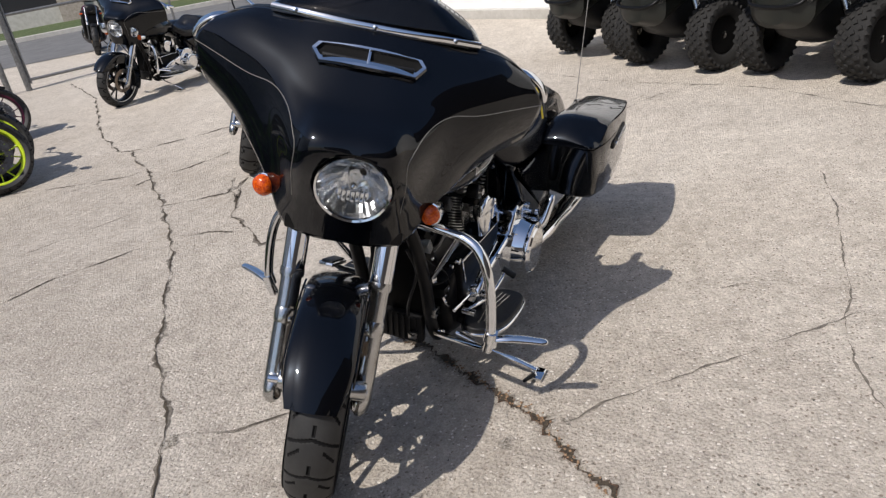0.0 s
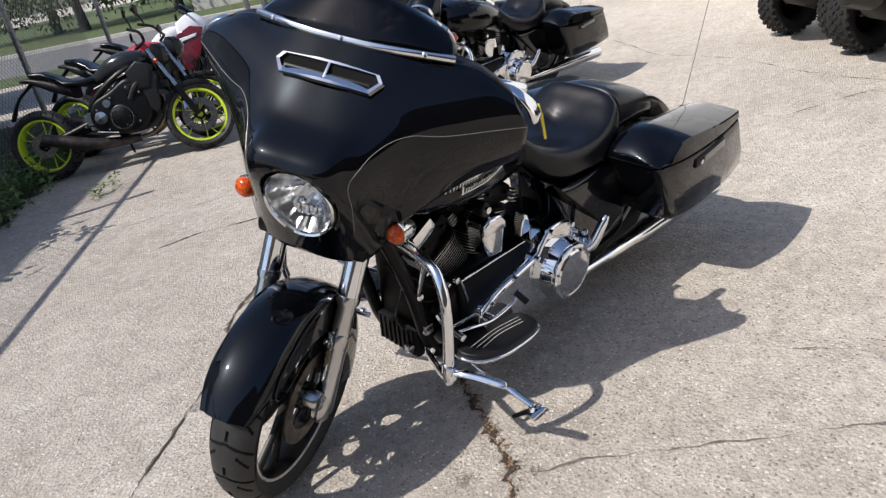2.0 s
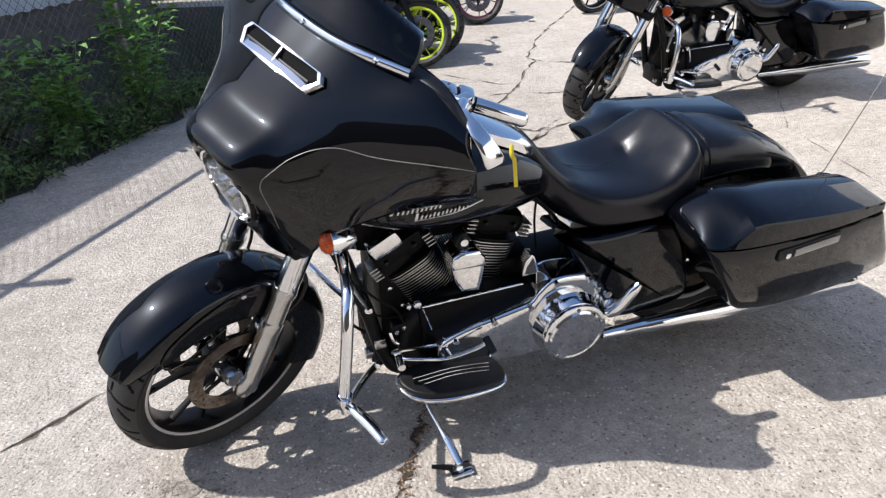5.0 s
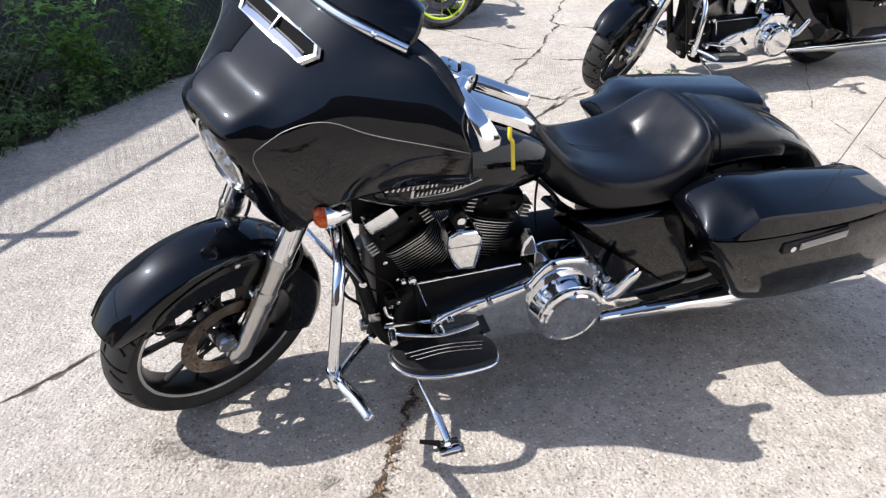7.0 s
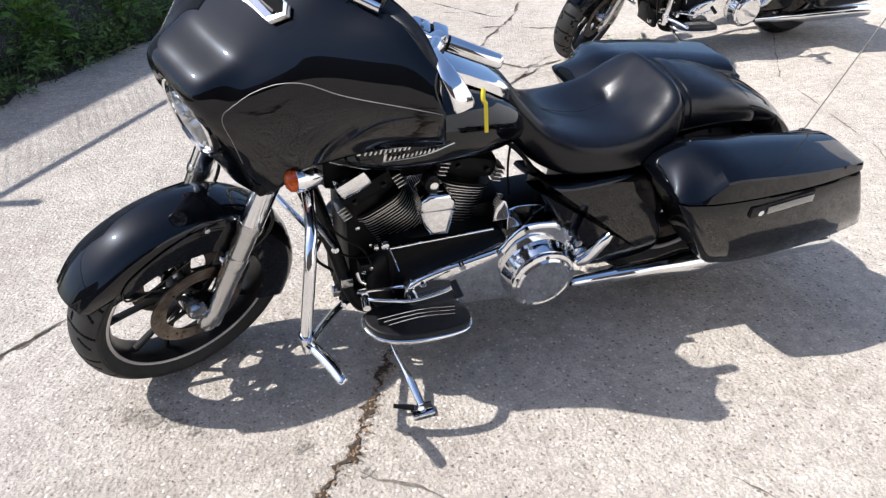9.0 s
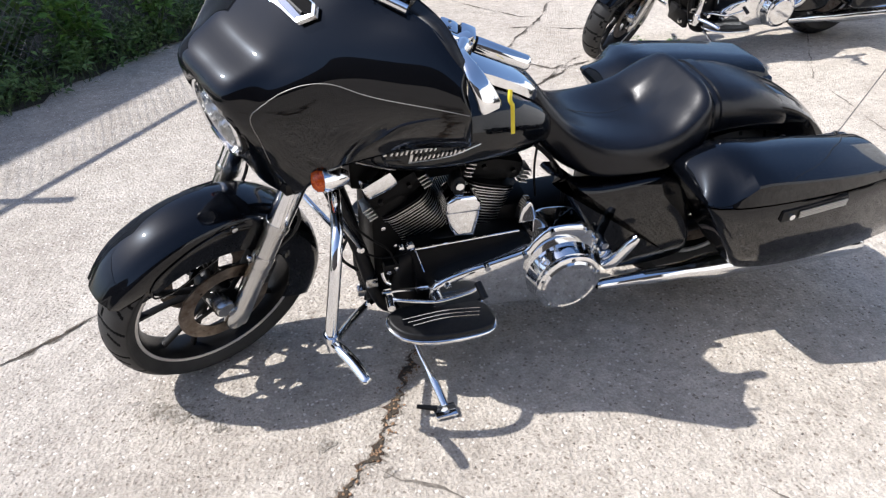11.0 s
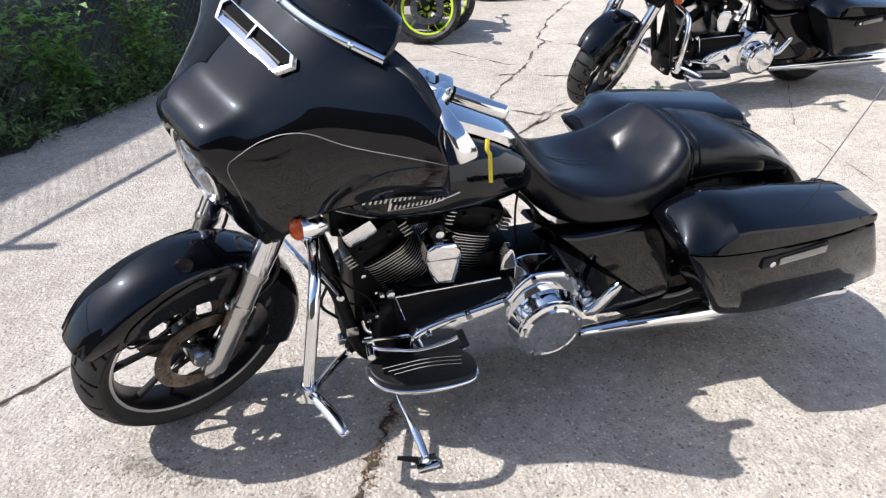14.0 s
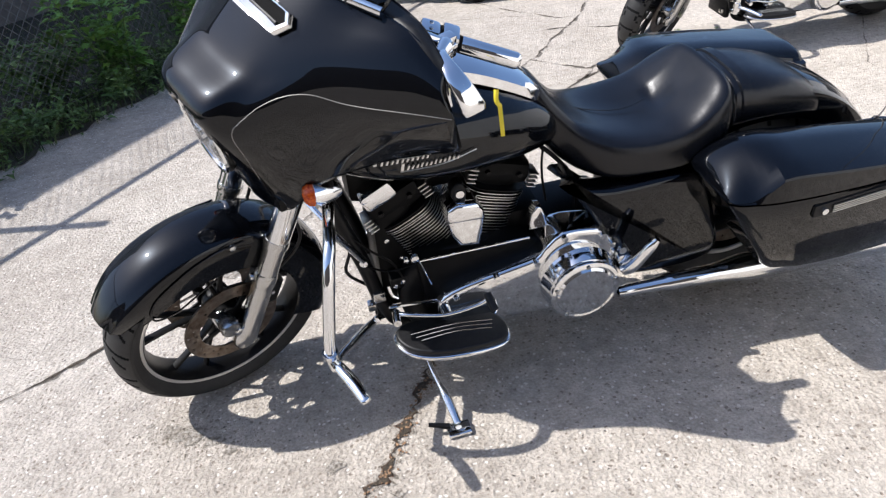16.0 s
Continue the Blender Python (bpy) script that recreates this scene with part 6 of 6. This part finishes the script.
# unseen wall added to close the lot and darken reflections in the bike
DARK_WALL = noisy(material("dark_brown_siding", (0.05, 0.04, 0.035), 0.8), 2.0, (0.035, 0.028, 0.024), (0.065, 0.052, 0.045), bump=0.3, bump_scale=40)
v = [(x, y, z) for z in (0, 6.2) for x, y in ((-2.2, 9.6), (34.0, 7.4), (34.6, 16.0), (-1.6, 18.0))]
tagged(mesh_ob("reflection_wall", v, [(0, 3, 2, 1), (4, 5, 6, 7), (0, 1, 5, 4), (1, 2, 6, 5), (2, 3, 7, 6), (3, 0, 4, 7)], DARK_WALL, False), "plain dark brown wall, unseen, added for reflections", "wall", kind="structure")


# ---- the other motorcycles ----
touring_motorcycle("black touring motorcycle with hard bags parked on its kickstand", pose(-2.57, -2.33, 0, 0, 0, 1) @ pose(0, 0, 0, -10), 32.0, False, False)
batwing = touring_motorcycle("black touring motorcycle with a fairing parked near the gate", pose(-4.83, -6.26, 0, 0, 0, 1) @ pose(0, 0, 0, -11), 6.0, True, False)
for s in (1, -1):
    c, d = Vector((1.40, s * 0.205, 0.86)), Vector((1, 0, -0.05))
    pod = part("passing_lamp", lathe([(-0.06, 0.0), (-0.05, 0.035), (0.0, 0.056), (0.02, 0.058), (0.024, 0.052), (0.018, 0.0)], along(c, c + d), 20), CHROME, batwing, "chrome auxiliary lamp", m=steering(6.0))
    part("lens", lathe([(0.021, 0.052), (0.030, 0.03), (0.033, 0.001)], along(c, c + d), 20, False), REFLECTOR, pod, m=steering(6.0))
NEON = noisy(material("neon_yellow_rim", (0.62, 0.78, 0.03), 0.4), 20.0, (0.55, 0.70, 0.02), (0.68, 0.84, 0.05))
GREY_PAINT = noisy(material("dark_tank_paint", (0.02, 0.021, 0.023), 0.2), 5.0, (0.015, 0.016, 0.018), (0.028, 0.029, 0.031))
RED_PAINT = noisy(material("red_paint", (0.45, 0.02, 0.025), 0.2), 5.0, (0.38, 0.015, 0.02), (0.52, 0.025, 0.03))
WHITE_PAINT = noisy(material("white_paint", (0.75, 0.77, 0.80), 0.2), 5.0, (0.70, 0.72, 0.75), (0.8, 0.82, 0.85))
TITAN = noisy(material("bronze_exhaust", (0.2, 0.15, 0.11), 0.36, 1.0), 15.0, (0.13, 0.095, 0.07), (0.30, 0.23, 0.17))
SMOKED_STEEL = noisy(material("sooty_silencer_steel", (0.06, 0.05, 0.045), 0.45, 0.6), 15.0, (0.035, 0.028, 0.025), (0.09, 0.072, 0.06))
EDGE_RED = noisy(material("purple_red_rim", (0.10, 0.012, 0.03), 0.3), 8.0, (0.05, 0.006, 0.014), (0.14, 0.016, 0.04))


DARK_RED = noisy(material("dark_red_fairing", (0.08, 0.008, 0.012), 0.2), 7.0, (0.012, 0.008, 0.009), (0.14, 0.010, 0.018), spread=(0.42, 0.55))


def sport_motorcycle(label, at, tank_mat, rim_mat, screen=False, steer=20):
    """An upright sport motorcycle; x ahead, origin under the rear axle."""
    bk = tagged(new("motorcycle"), label, "motorcycle", "sport motorcycles by the fence")
    bk.matrix_world = at
    ax, rake = 1.40, radians(25)
    axis = Vector((-math.sin(rake), 0, math.cos(rake)))
    S = Matrix.Translation((1.52, 0, 0)) @ Matrix.Rotation(radians(steer), 4, axis) @ Matrix.Translation((-1.52, 0, 0))
    wheel("rear_wheel", bk, Matrix.Translation((0, 0, 0.315)), 0.315, 0.18, 0.236, 5, rim_mat, rim_mat, (0.05, 0.11), (-1,), "bright cast rear wheel", spoke_w=0.012, edge_w=0.018)
    wheel("front_wheel", bk, S @ Matrix.Translation((ax, 0, 0.302)), 0.302, 0.12, 0.236, 5, rim_mat, rim_mat, (0.09, 0.15), (1, -1), "bright cast front wheel", spoke_w=0.012, edge_w=0.018)
    part("front_fender", arc_guard(ax, 0.302, 0.325, 60, 165, 0.065, 0.05, n=14), PLASTIC, bk, m=S)
    for s in (1, -1):
        lo, hi = Vector((ax - 0.01, s * 0.1, 0.30)), Vector((ax - 0.01 - 0.62 * math.sin(rake) / math.cos(rake), s * 0.1, 0.92))
        part("fork_leg", tube([lo, lo.lerp(hi, 0.45)], 0.028, 12), BLACK_METAL, bk, m=S)
        part("fork_tube", tube([lo.lerp(hi, 0.4), hi], 0.022, 12), ALLOY, bk, m=S)
        part("brake_caliper", block((ax - 0.12, s * 0.075 - 0.02, 0.34), (ax - 0.06, s * 0.075 + 0.02, 0.44), 0.012), ALLOY, bk, m=S)
        part("mirror", join(tube([(1.03, s * 0.28, 1.06), (1.02, s * 0.34, 1.10), (1.0, s * 0.38, 1.15)], 0.007, 8), moved(slab(oval(0, 0, 0.075, 0.04, 16), -0.012, 0.012, "x", 0.006), Matrix.Translation((1.0, s * 0.42, 1.165)))), PLASTIC, bk, m=S)
        part("turn_signal", lathe([(0, 0.0), (0, 0.02), (0.05, 0.014), (0.06, 0)], along((1.15, s * 0.16, 0.80), (1.16, s * 0.3, 0.80)), 12), AMBER, bk, m=S)
        part("swing_arm", tube([(0.48, s * 0.1, 0.42), (0.25, s * 0.12, 0.36), (0, s * 0.12, 0.315)], [0.04, 0.035, 0.025], 10, 4), BLACK_METAL, bk)
        part("frame_spar", tube([(1.10, s * 0.07, 0.86), (0.85, s * 0.15, 0.78), (0.58, s * 0.14, 0.60), (0.48, s * 0.11, 0.42)], [0.03, 0.042, 0.045, 0.035], 12, 4, 0.7), BLACK_METAL, bk)
    part("handlebar", tube([(1.0, -0.38, 1.04), (1.08, -0.2, 1.05), (1.10, 0, 1.03), (1.08, 0.2, 1.05), (1.0, 0.38, 1.04)], 0.013, 10, 4), BLACK_METAL, bk, m=S)
    lamp = part("headlamp", loft([[(x, y, 0.88 + z) for y, z in oval(0, 0, w, h, 24, 2.8)] for x, w, h in ((1.10, 0.05, 0.05), (1.14, 0.105, 0.10), (1.22, 0.10, 0.095), (1.26, 0.06, 0.06))]), PLASTIC, bk, m=S)
    part("lens", loft([[(x, y, 0.87 + z) for y, z in oval(0, 0, w, h, 20, 2.4)] for x, w, h in ((1.24, 0.07, 0.05), (1.27, 0.05, 0.035), (1.278, 0.01, 0.01))]), CLEAR, lamp, m=S)
    secs = []
    for x, w, z0, z1 in curve([(1.12, 0.05, 0.82, 0.89), (1.05, 0.12, 0.77, 0.945), (0.92, 0.17, 0.75, 0.97), (0.78, 0.165, 0.74, 0.94), (0.66, 0.11, 0.73, 0.87), (0.60, 0.06, 0.73, 0.82)], 4):
        secs.append([(x, y, z) for y, z in oval(0, (z0 + z1) / 2, w, (z1 - z0) / 2, 28, 2.6)])
    part("fuel_tank", loft(secs), tank_mat, bk, "painted fuel tank")
    part("seat", loft([[(x, y, z) for y, z in oval(0, (z0 + z1) / 2, w, (z1 - z0) / 2, 24, 2.8)] for x, w, z0, z1 in ((0.64, 0.07, 0.76, 0.82), (0.5, 0.14, 0.74, 0.81), (0.36, 0.14, 0.76, 0.83), (0.30, 0.11, 0.80, 0.88), (0.18, 0.10, 0.87, 0.94), (0.06, 0.06, 0.90, 0.95))]), VINYL, bk, "black two-level seat")
    part("tail", loft([[(x, y, z) for y, z in oval(0, (z0 + z1) / 2, w, (z1 - z0) / 2, 20, 3)] for x, w, z0, z1 in ((0.4, 0.12, 0.66, 0.78), (0.2, 0.10, 0.76, 0.87), (0.04, 0.07, 0.86, 0.91), (-0.04, 0.04, 0.88, 0.91))]), PLASTIC, bk)
    part("plate_holder", tube([(0.04, 0, 0.86), (-0.12, 0, 0.74), (-0.22, 0, 0.58)], [0.03, 0.022, 0.035], 8, 4, 0.5), PLASTIC, bk)
    part("engine", slab([(float(p[0]), float(p[1])) for p in curve([(1.06, 0.42, 0), (1.04, 0.62, 0), (0.92, 0.74, 0), (0.74, 0.66, 0), (0.56, 0.58, 0), (0.52, 0.40, 0), (0.66, 0.30, 0), (0.92, 0.28, 0)], 4, True)], -0.19, 0.19, bevel=0.04), BLACK_METAL, bk, "black engine block")
    for s in (1, -1):
        part("engine_cover", lathe([(0.0, 0.0), (0.0, 0.095), (0.03, 0.088), (0.045, 0.05), (0.048, 0)], along((0.80, s * 0.19, 0.42), (0.80, s * 0.4, 0.42)), 28), BLACK_METAL, bk)
        part("engine_cover", lathe([(0.0, 0.0), (0.0, 0.06), (0.02, 0.055), (0.03, 0)], along((0.62, s * 0.19, 0.45), (0.62, s * 0.4, 0.45)), 24), ALLOY, bk)
        part("side_panel", slab([(1.16, 0.80), (1.04, 0.86), (0.92, 0.78), (0.98, 0.62), (1.10, 0.62)], s * 0.12, s * 0.20, bevel=0.02), PLASTIC, bk)
    for s in (1, -1):
        for a in range(6):
            q = (0.80 + 0.078 * math.cos(a * 1.047), s * 0.235, 0.42 + 0.078 * math.sin(a * 1.047))
            part("cover_bolt", lathe([(0, 0.0), (0, 0.007), (0.006, 0.006), (0.006, 0.0)], along(q, (q[0], q[1] + s * 0.1, q[2])), 6), ALLOY, bk)
        part("cover_ring", ring([(s * 0.2, 0.092), (s * 0.207, 0.094), (s * 0.207, 0.100), (s * 0.2, 0.101)], Matrix.Translation((0.80, 0, 0.42)), 28), ALLOY, bk)
        part("coolant_hose", tube([(1.05, s * 0.14, 0.72), (0.98, s * 0.20, 0.66), (0.90, s * 0.19, 0.56)], 0.016, 8, 4), RUBBER, bk)
        part("head_cover", block((0.88, s * 0.19 - 0.012, 0.58), (1.02, s * 0.19 + 0.012, 0.68), 0.01), BLACK_METAL, bk)
        for a, b in ((0.90, 0.66), (1.0, 0.60), (0.74, 0.60), (0.60, 0.52), (0.66, 0.34), (0.94, 0.36)):
            part("engine_bolt", lathe([(0, 0.0), (0, 0.011), (0.012, 0.010), (0.014, 0.0)], along((a, s * 0.19, b), (a, s * 0.3, b)), 8), ALLOY, bk)
        part("radiator_shroud", slab([(1.16, 0.74), (1.10, 0.80), (1.00, 0.72), (1.02, 0.48), (1.10, 0.40), (1.15, 0.46)], s * 0.15, s * 0.185, bevel=0.012), PLASTIC, bk, "black radiator shroud")
        for k in range(5):
            part("engine_fin", block((0.80 - 0.012 * k, s * 0.185 - 0.006, 0.555 + 0.018 * k), (0.985 - 0.004 * k, s * 0.185 + 0.010, 0.562 + 0.018 * k), 0.002), BLACK_METAL, bk)
        part("clutch_case", lathe([(0, 0.0), (0, 0.118), (0.012, 0.112), (0.018, 0.10), (0.018, 0.0)], along((0.80, s * 0.185, 0.42), (0.80, s * 0.3, 0.42)), 32), BLACK_METAL, bk)
        part("starter", tube([(0.70, s * 0.15, 0.56), (0.70, s * 0.20, 0.56)], 0.035, 14), ALLOY, bk)
        part("fuel_rail", tube([(0.62, s * 0.15, 0.70), (0.78, s * 0.17, 0.74), (0.94, s * 0.16, 0.78)], 0.012, 8, 4), ALLOY, bk)
        part("brake_line", tube([(1.32, s * 0.09, 0.42), (1.22, s * 0.13, 0.62), (1.16, s * 0.12, 0.84)], 0.005, 6, 4), PLASTIC, bk)
        part("fork_guard", block((1.18, s * 0.10 - 0.035, 0.60), (1.25, s * 0.10 + 0.035, 0.66), 0.008), PLASTIC, bk)
        part("heel_plate", slab([(0.56, 0.36), (0.50, 0.36), (0.46, 0.50), (0.53, 0.52)], s * 0.165, s * 0.172, bevel=0.0), ALLOY, bk)
        part("rider_peg", tube([(0.52, s * 0.17, 0.40), (0.50, s * 0.28, 0.40)], 0.010, 8), ALLOY, bk)
        part("shift_link", tube([(0.56, s * 0.21, 0.34), (0.74, s * 0.22, 0.30)], 0.006, 6), ALLOY, bk)
    part("radiator", block((1.07, -0.16, 0.46), (1.12, 0.16, 0.76), 0.01), PLASTIC, bk)
    for y in (-0.09, -0.03, 0.03, 0.09):
        part("header_pipe", tube([(1.06, y, 0.62), (1.16, y, 0.52), (1.13, y, 0.36), (0.98, y * 0.8, 0.24), (0.8, y * 0.5, 0.22)], 0.019, 10, 4), TITAN, bk, "bronzed exhaust header pipe")
    part("silencer", tube([(0.85, -0.04, 0.22), (0.55, -0.12, 0.23), (0.30, -0.19, 0.30), (0.08, -0.21, 0.37)], [0.035, 0.05, 0.058, 0.05], 14, 4), SMOKED_STEEL, bk, "stubby exhaust silencer")
    part("silencer_left", tube([(0.70, 0.10, 0.24), (0.45, 0.17, 0.27), (0.22, 0.20, 0.33)], [0.03, 0.045, 0.048], 14, 4), SMOKED_STEEL, bk)
    part("silencer_tip", lathe([(0, 0.030), (0, 0.046), (0.012, 0.047), (0.014, 0.040)], along((0.225, 0.20, 0.328), (0.10, 0.216, 0.36)), 18, False), ALLOY, bk)
    part("kickstand", tube([(0.66, 0.12, 0.26), (0.64, 0.26, 0.09)], 0.010, 8), BLACK_METAL, bk)
    if screen:
        nose = [[(1.36, 0.0, 0.86), (1.33, 0.09, 0.86), (1.22, 0.16, 0.82), (1.02, 0.22, 0.72)], [(1.30, 0.0, 0.98), (1.28, 0.09, 0.98), (1.20, 0.16, 0.95), (1.0, 0.20, 0.86)], [(1.20, 0.0, 1.07), (1.18, 0.08, 1.07), (1.12, 0.14, 1.05), (1.0, 0.17, 0.98)]]
        f = thick(part("fairing", grid_shell(nose, 5, 5), tank_mat, bk, "sport fairing"), 0.006)
        scr = [[(1.20, 0.0, 1.072), (1.18, 0.08, 1.072), (1.12, 0.135, 1.052)], [(1.08, 0.0, 1.19), (1.06, 0.07, 1.185), (1.01, 0.12, 1.14)]]
        thick(part("windscreen", grid_shell(scr, 4, 4), SMOKED, f), 0.003)
        for s in (1, -1):
            part("fairing_accent", slab([(1.22, 0.83), (1.00, 0.80), (0.90, 0.70), (0.96, 0.72), (1.04, 0.765), (1.20, 0.795)], s * 0.205, s * 0.226, bevel=0.006), tank_mat, f, "white accent panel")
            part("side_fairing", slab([(1.30, 0.88), (1.16, 0.92), (1.00, 0.86), (0.86, 0.70), (0.88, 0.50), (1.04, 0.46), (1.20, 0.60)], s * 0.175, s * 0.212, bevel=0.014), DARK_RED, f)
            low = [(1.10, 0.75), (1.18, 0.60), (1.02, 0.34), (0.72, 0.22), (0.60, 0.28), (0.78, 0.48), (0.92, 0.66)]
            part("belly_panel", slab(low, s * 0.18, s * 0.215, bevel=0.012), DARK_RED, bk, "dark red and black lower fairing")
    return bk


def parked(x, y, heading, lean=-9):
    return pose(x, y, 0, 0, 0, heading) @ pose(0, 0, 0, lean)


HEAD = math.degrees(math.atan2(0.643, -0.766))
sport_motorcycle("black naked sport motorcycle with neon yellow wheels", parked(0.60, -5.43, HEAD), GREY_PAINT, NEON)
sport_motorcycle("black sport motorcycle with neon yellow wheels behind another", parked(0.10, -6.03, HEAD - 13), RED_PAINT, NEON)
sport_motorcycle("white and black sport motorcycle with a small screen", parked(-0.72, -7.25, HEAD), WHITE_PAINT, EDGE_RED, True)
sport_motorcycle("red sport motorcycle parked by the street", parked(-8.6, -12.9, 50), DARK_RED, BLACK_METAL, False, 0)


# ---- quad bikes ----
KNOB = noisy(material("knobby_tyre", (0.02, 0.019, 0.018), 0.85), 14.0, (0.006, 0.006, 0.0058), (0.018, 0.017, 0.016), bump=0.3, bump_scale=120)
GREEN_PLASTIC = noisy(material("dark_green_plastic", (0.012, 0.016, 0.012), 0.4), 6.0, (0.005, 0.006, 0.005), (0.009, 0.011, 0.008))


def quad_wheel(parent, x, y, R, w):
    m = Matrix.Translation((x, y, R))
    t = part("wheel", ring([(-w * 0.30, 0.14), (-w * 0.42, 0.16), (-w * 0.5, R * 0.78), (-w * 0.44, R - 0.03), (-w * 0.2, R - 0.012), (w * 0.2, R - 0.012), (w * 0.44, R - 0.03), (w * 0.5, R * 0.78), (w * 0.42, 0.16), (w * 0.30, 0.14)], m, 40), KNOB, parent, "fat knobby off-road tyre")
    lugs = []
    for k in range(26):
        for row, yy in ((0, -0.45), (0.5, -0.28), (0, -0.09), (0.5, 0.09), (0, 0.28), (0.5, 0.45)):
            a = 2 * math.pi * (k + row) / 26
            r = R - (0.004, 0.010, 0.032)[min(2, int(abs(yy) / 0.18))]
            q = Matrix.Translation((x, y + yy * w, R)) @ Matrix.Rotation(-a, 4, "Y") @ Matrix.Translation((r, 0, 0)) @ Matrix.Rotation(0.5 if yy > 0 else -0.5, 4, "X")
            lugs.append(block((-0.02, -0.013, -0.012), (0.003, 0.013, 0.012), 0, q))
    tagged(part("knobbly_tread", join(*lugs)[:2], KNOB, t, smooth=False), kind="stuff")
    s = 1 if y > 0 else -1
    part("rim", lathe([(0.0, 0.0), (0.0, 0.05), (-0.03, 0.09), (-0.02, 0.135), (0.02, 0.142), (0.03, 0.14)], along((x, y + s * w * 0.20, R), (x, y + s * (w * 0.2 + 1), R)), 28), BLACK_METAL, t, "black steel rim")
    part("hub_cap", lathe([(0, 0.0), (0, 0.03), (0.03, 0.026), (0.035, 0)], along((x, y + s * w * 0.2, R), (x, y + s * (w * 0.2 + 1), R)), 16), ALLOY, t)
    return t


def quad_bike(label, at):
    q = tagged(new("quad_bike"), label, "quad bike", "row of quad bikes")
    q.matrix_world = at
    for x, y in ((0, 0.38), (0, -0.38), (-1.25, 0.38), (-1.25, -0.38)):
        quad_wheel(q, x, y, 0.272, 0.20)
    for s in (1, -1):
        g = [(0.42, s * 0.18, 0.66), (0.30, s * 0.30, 0.72), (0.05, s * 0.40, 0.74), (-0.25, s * 0.42, 0.66), (-0.36, s * 0.42, 0.48)]
        part("mudguard", tube(g, [0.05, 0.11, 0.14, 0.12, 0.06], 12, 4, 0.22), GREEN_PLASTIC, q, "dark plastic mudguard")
        part("a_arm", tube([(0.05, s * 0.10, 0.36), (0.0, s * 0.30, 0.272)], 0.018, 8), BLACK_METAL, q)
        part("shock", tube([(0.02, s * 0.14, 0.66), (0.02, s * 0.26, 0.36)], 0.028, 10), ALLOY, q)
        part("headlamp", lathe([(0, 0.0), (0, 0.055), (0.05, 0.05), (0.06, 0)], along((0.36, s * 0.20, 0.62), (0.5, s * 0.2, 0.62)), 18), CLEAR, q)
        part("footwell", block((-0.85, s * 0.33 - 0.11, 0.30), (-0.38, s * 0.33 + 0.11, 0.34), 0.01), PLASTIC, q)
        part("rear_mudguard", tube([(-0.8, s * 0.40, 0.52), (-1.0, s * 0.42, 0.70), (-1.3, s * 0.42, 0.74), (-1.6, s * 0.38, 0.64)], [0.06, 0.12, 0.14, 0.07], 12, 4, 0.25), GREEN_PLASTIC, q)
    part("chassis", loft([[(x, y, z) for y, z in oval(0, (a + b) / 2, w, (b - a) / 2, 24, 2.6)] for x, w, a, b in ((0.34, 0.10, 0.42, 0.58), (0.26, 0.16, 0.32, 0.62), (0.05, 0.19, 0.24, 0.62), (-0.30, 0.21, 0.21, 0.62), (-1.10, 0.21, 0.22, 0.64), (-1.45, 0.17, 0.32, 0.62), (-1.55, 0.10, 0.42, 0.58))]), PLASTIC, q, "black chassis and engine")
    part("nose", loft([[(x, y, z) for y, z in oval(0, (a + b) / 2, w, (b - a) / 2, 20, 3)] for x, w, a, b in ((0.48, 0.10, 0.45, 0.66), (0.38, 0.24, 0.40, 0.76), (0.1, 0.22, 0.5, 0.86), (-0.3, 0.14, 0.55, 0.90))]), GREEN_PLASTIC, q, "dark plastic nose cowl")
    part("bumper", tube([(0.34, -0.20, 0.66), (0.46, -0.18, 0.58), (0.48, 0, 0.56), (0.46, 0.18, 0.58), (0.34, 0.20, 0.66)], 0.014, 10, 4), BLACK_METAL, q)
    part("seat", loft([[(x, y, z) for y, z in oval(0, (a + b) / 2, w, (b - a) / 2, 20, 2.8)] for x, w, a, b in ((-0.3, 0.12, 0.74, 0.88), (-0.6, 0.16, 0.70, 0.84), (-1.1, 0.17, 0.72, 0.88), (-1.2, 0.1, 0.74, 0.84))]), VINYL, q)
    part("handlebar", tube([(-0.25, -0.38, 1.06), (-0.12, -0.2, 1.08), (-0.08, 0, 1.0), (-0.12, 0.2, 1.08), (-0.25, 0.38, 1.06)], 0.014, 8, 4), BLACK_METAL, q)
    for s in (1, -1):
        part("rack_bar", tube([(0.42, s * 0.25, 0.88), (0.1, s * 0.33, 0.9), (-0.2, s * 0.3, 0.9)], 0.012, 8, 4), BLACK_METAL, q)
    return q


first = quad_bike("black quad bike with fat knobby tyres parked in a row", pose(-4.05, -0.57, 0, 0, 0, -33))
copy_thing(first, pose(-3.33, 0.25, 0, 0, 0, -33))
copy_thing(first, pose(-2.77, 1.25, 0, 0, 0, -33))
copy_thing(first, pose(-2.21, 2.27, 0, 0, 0, -33))
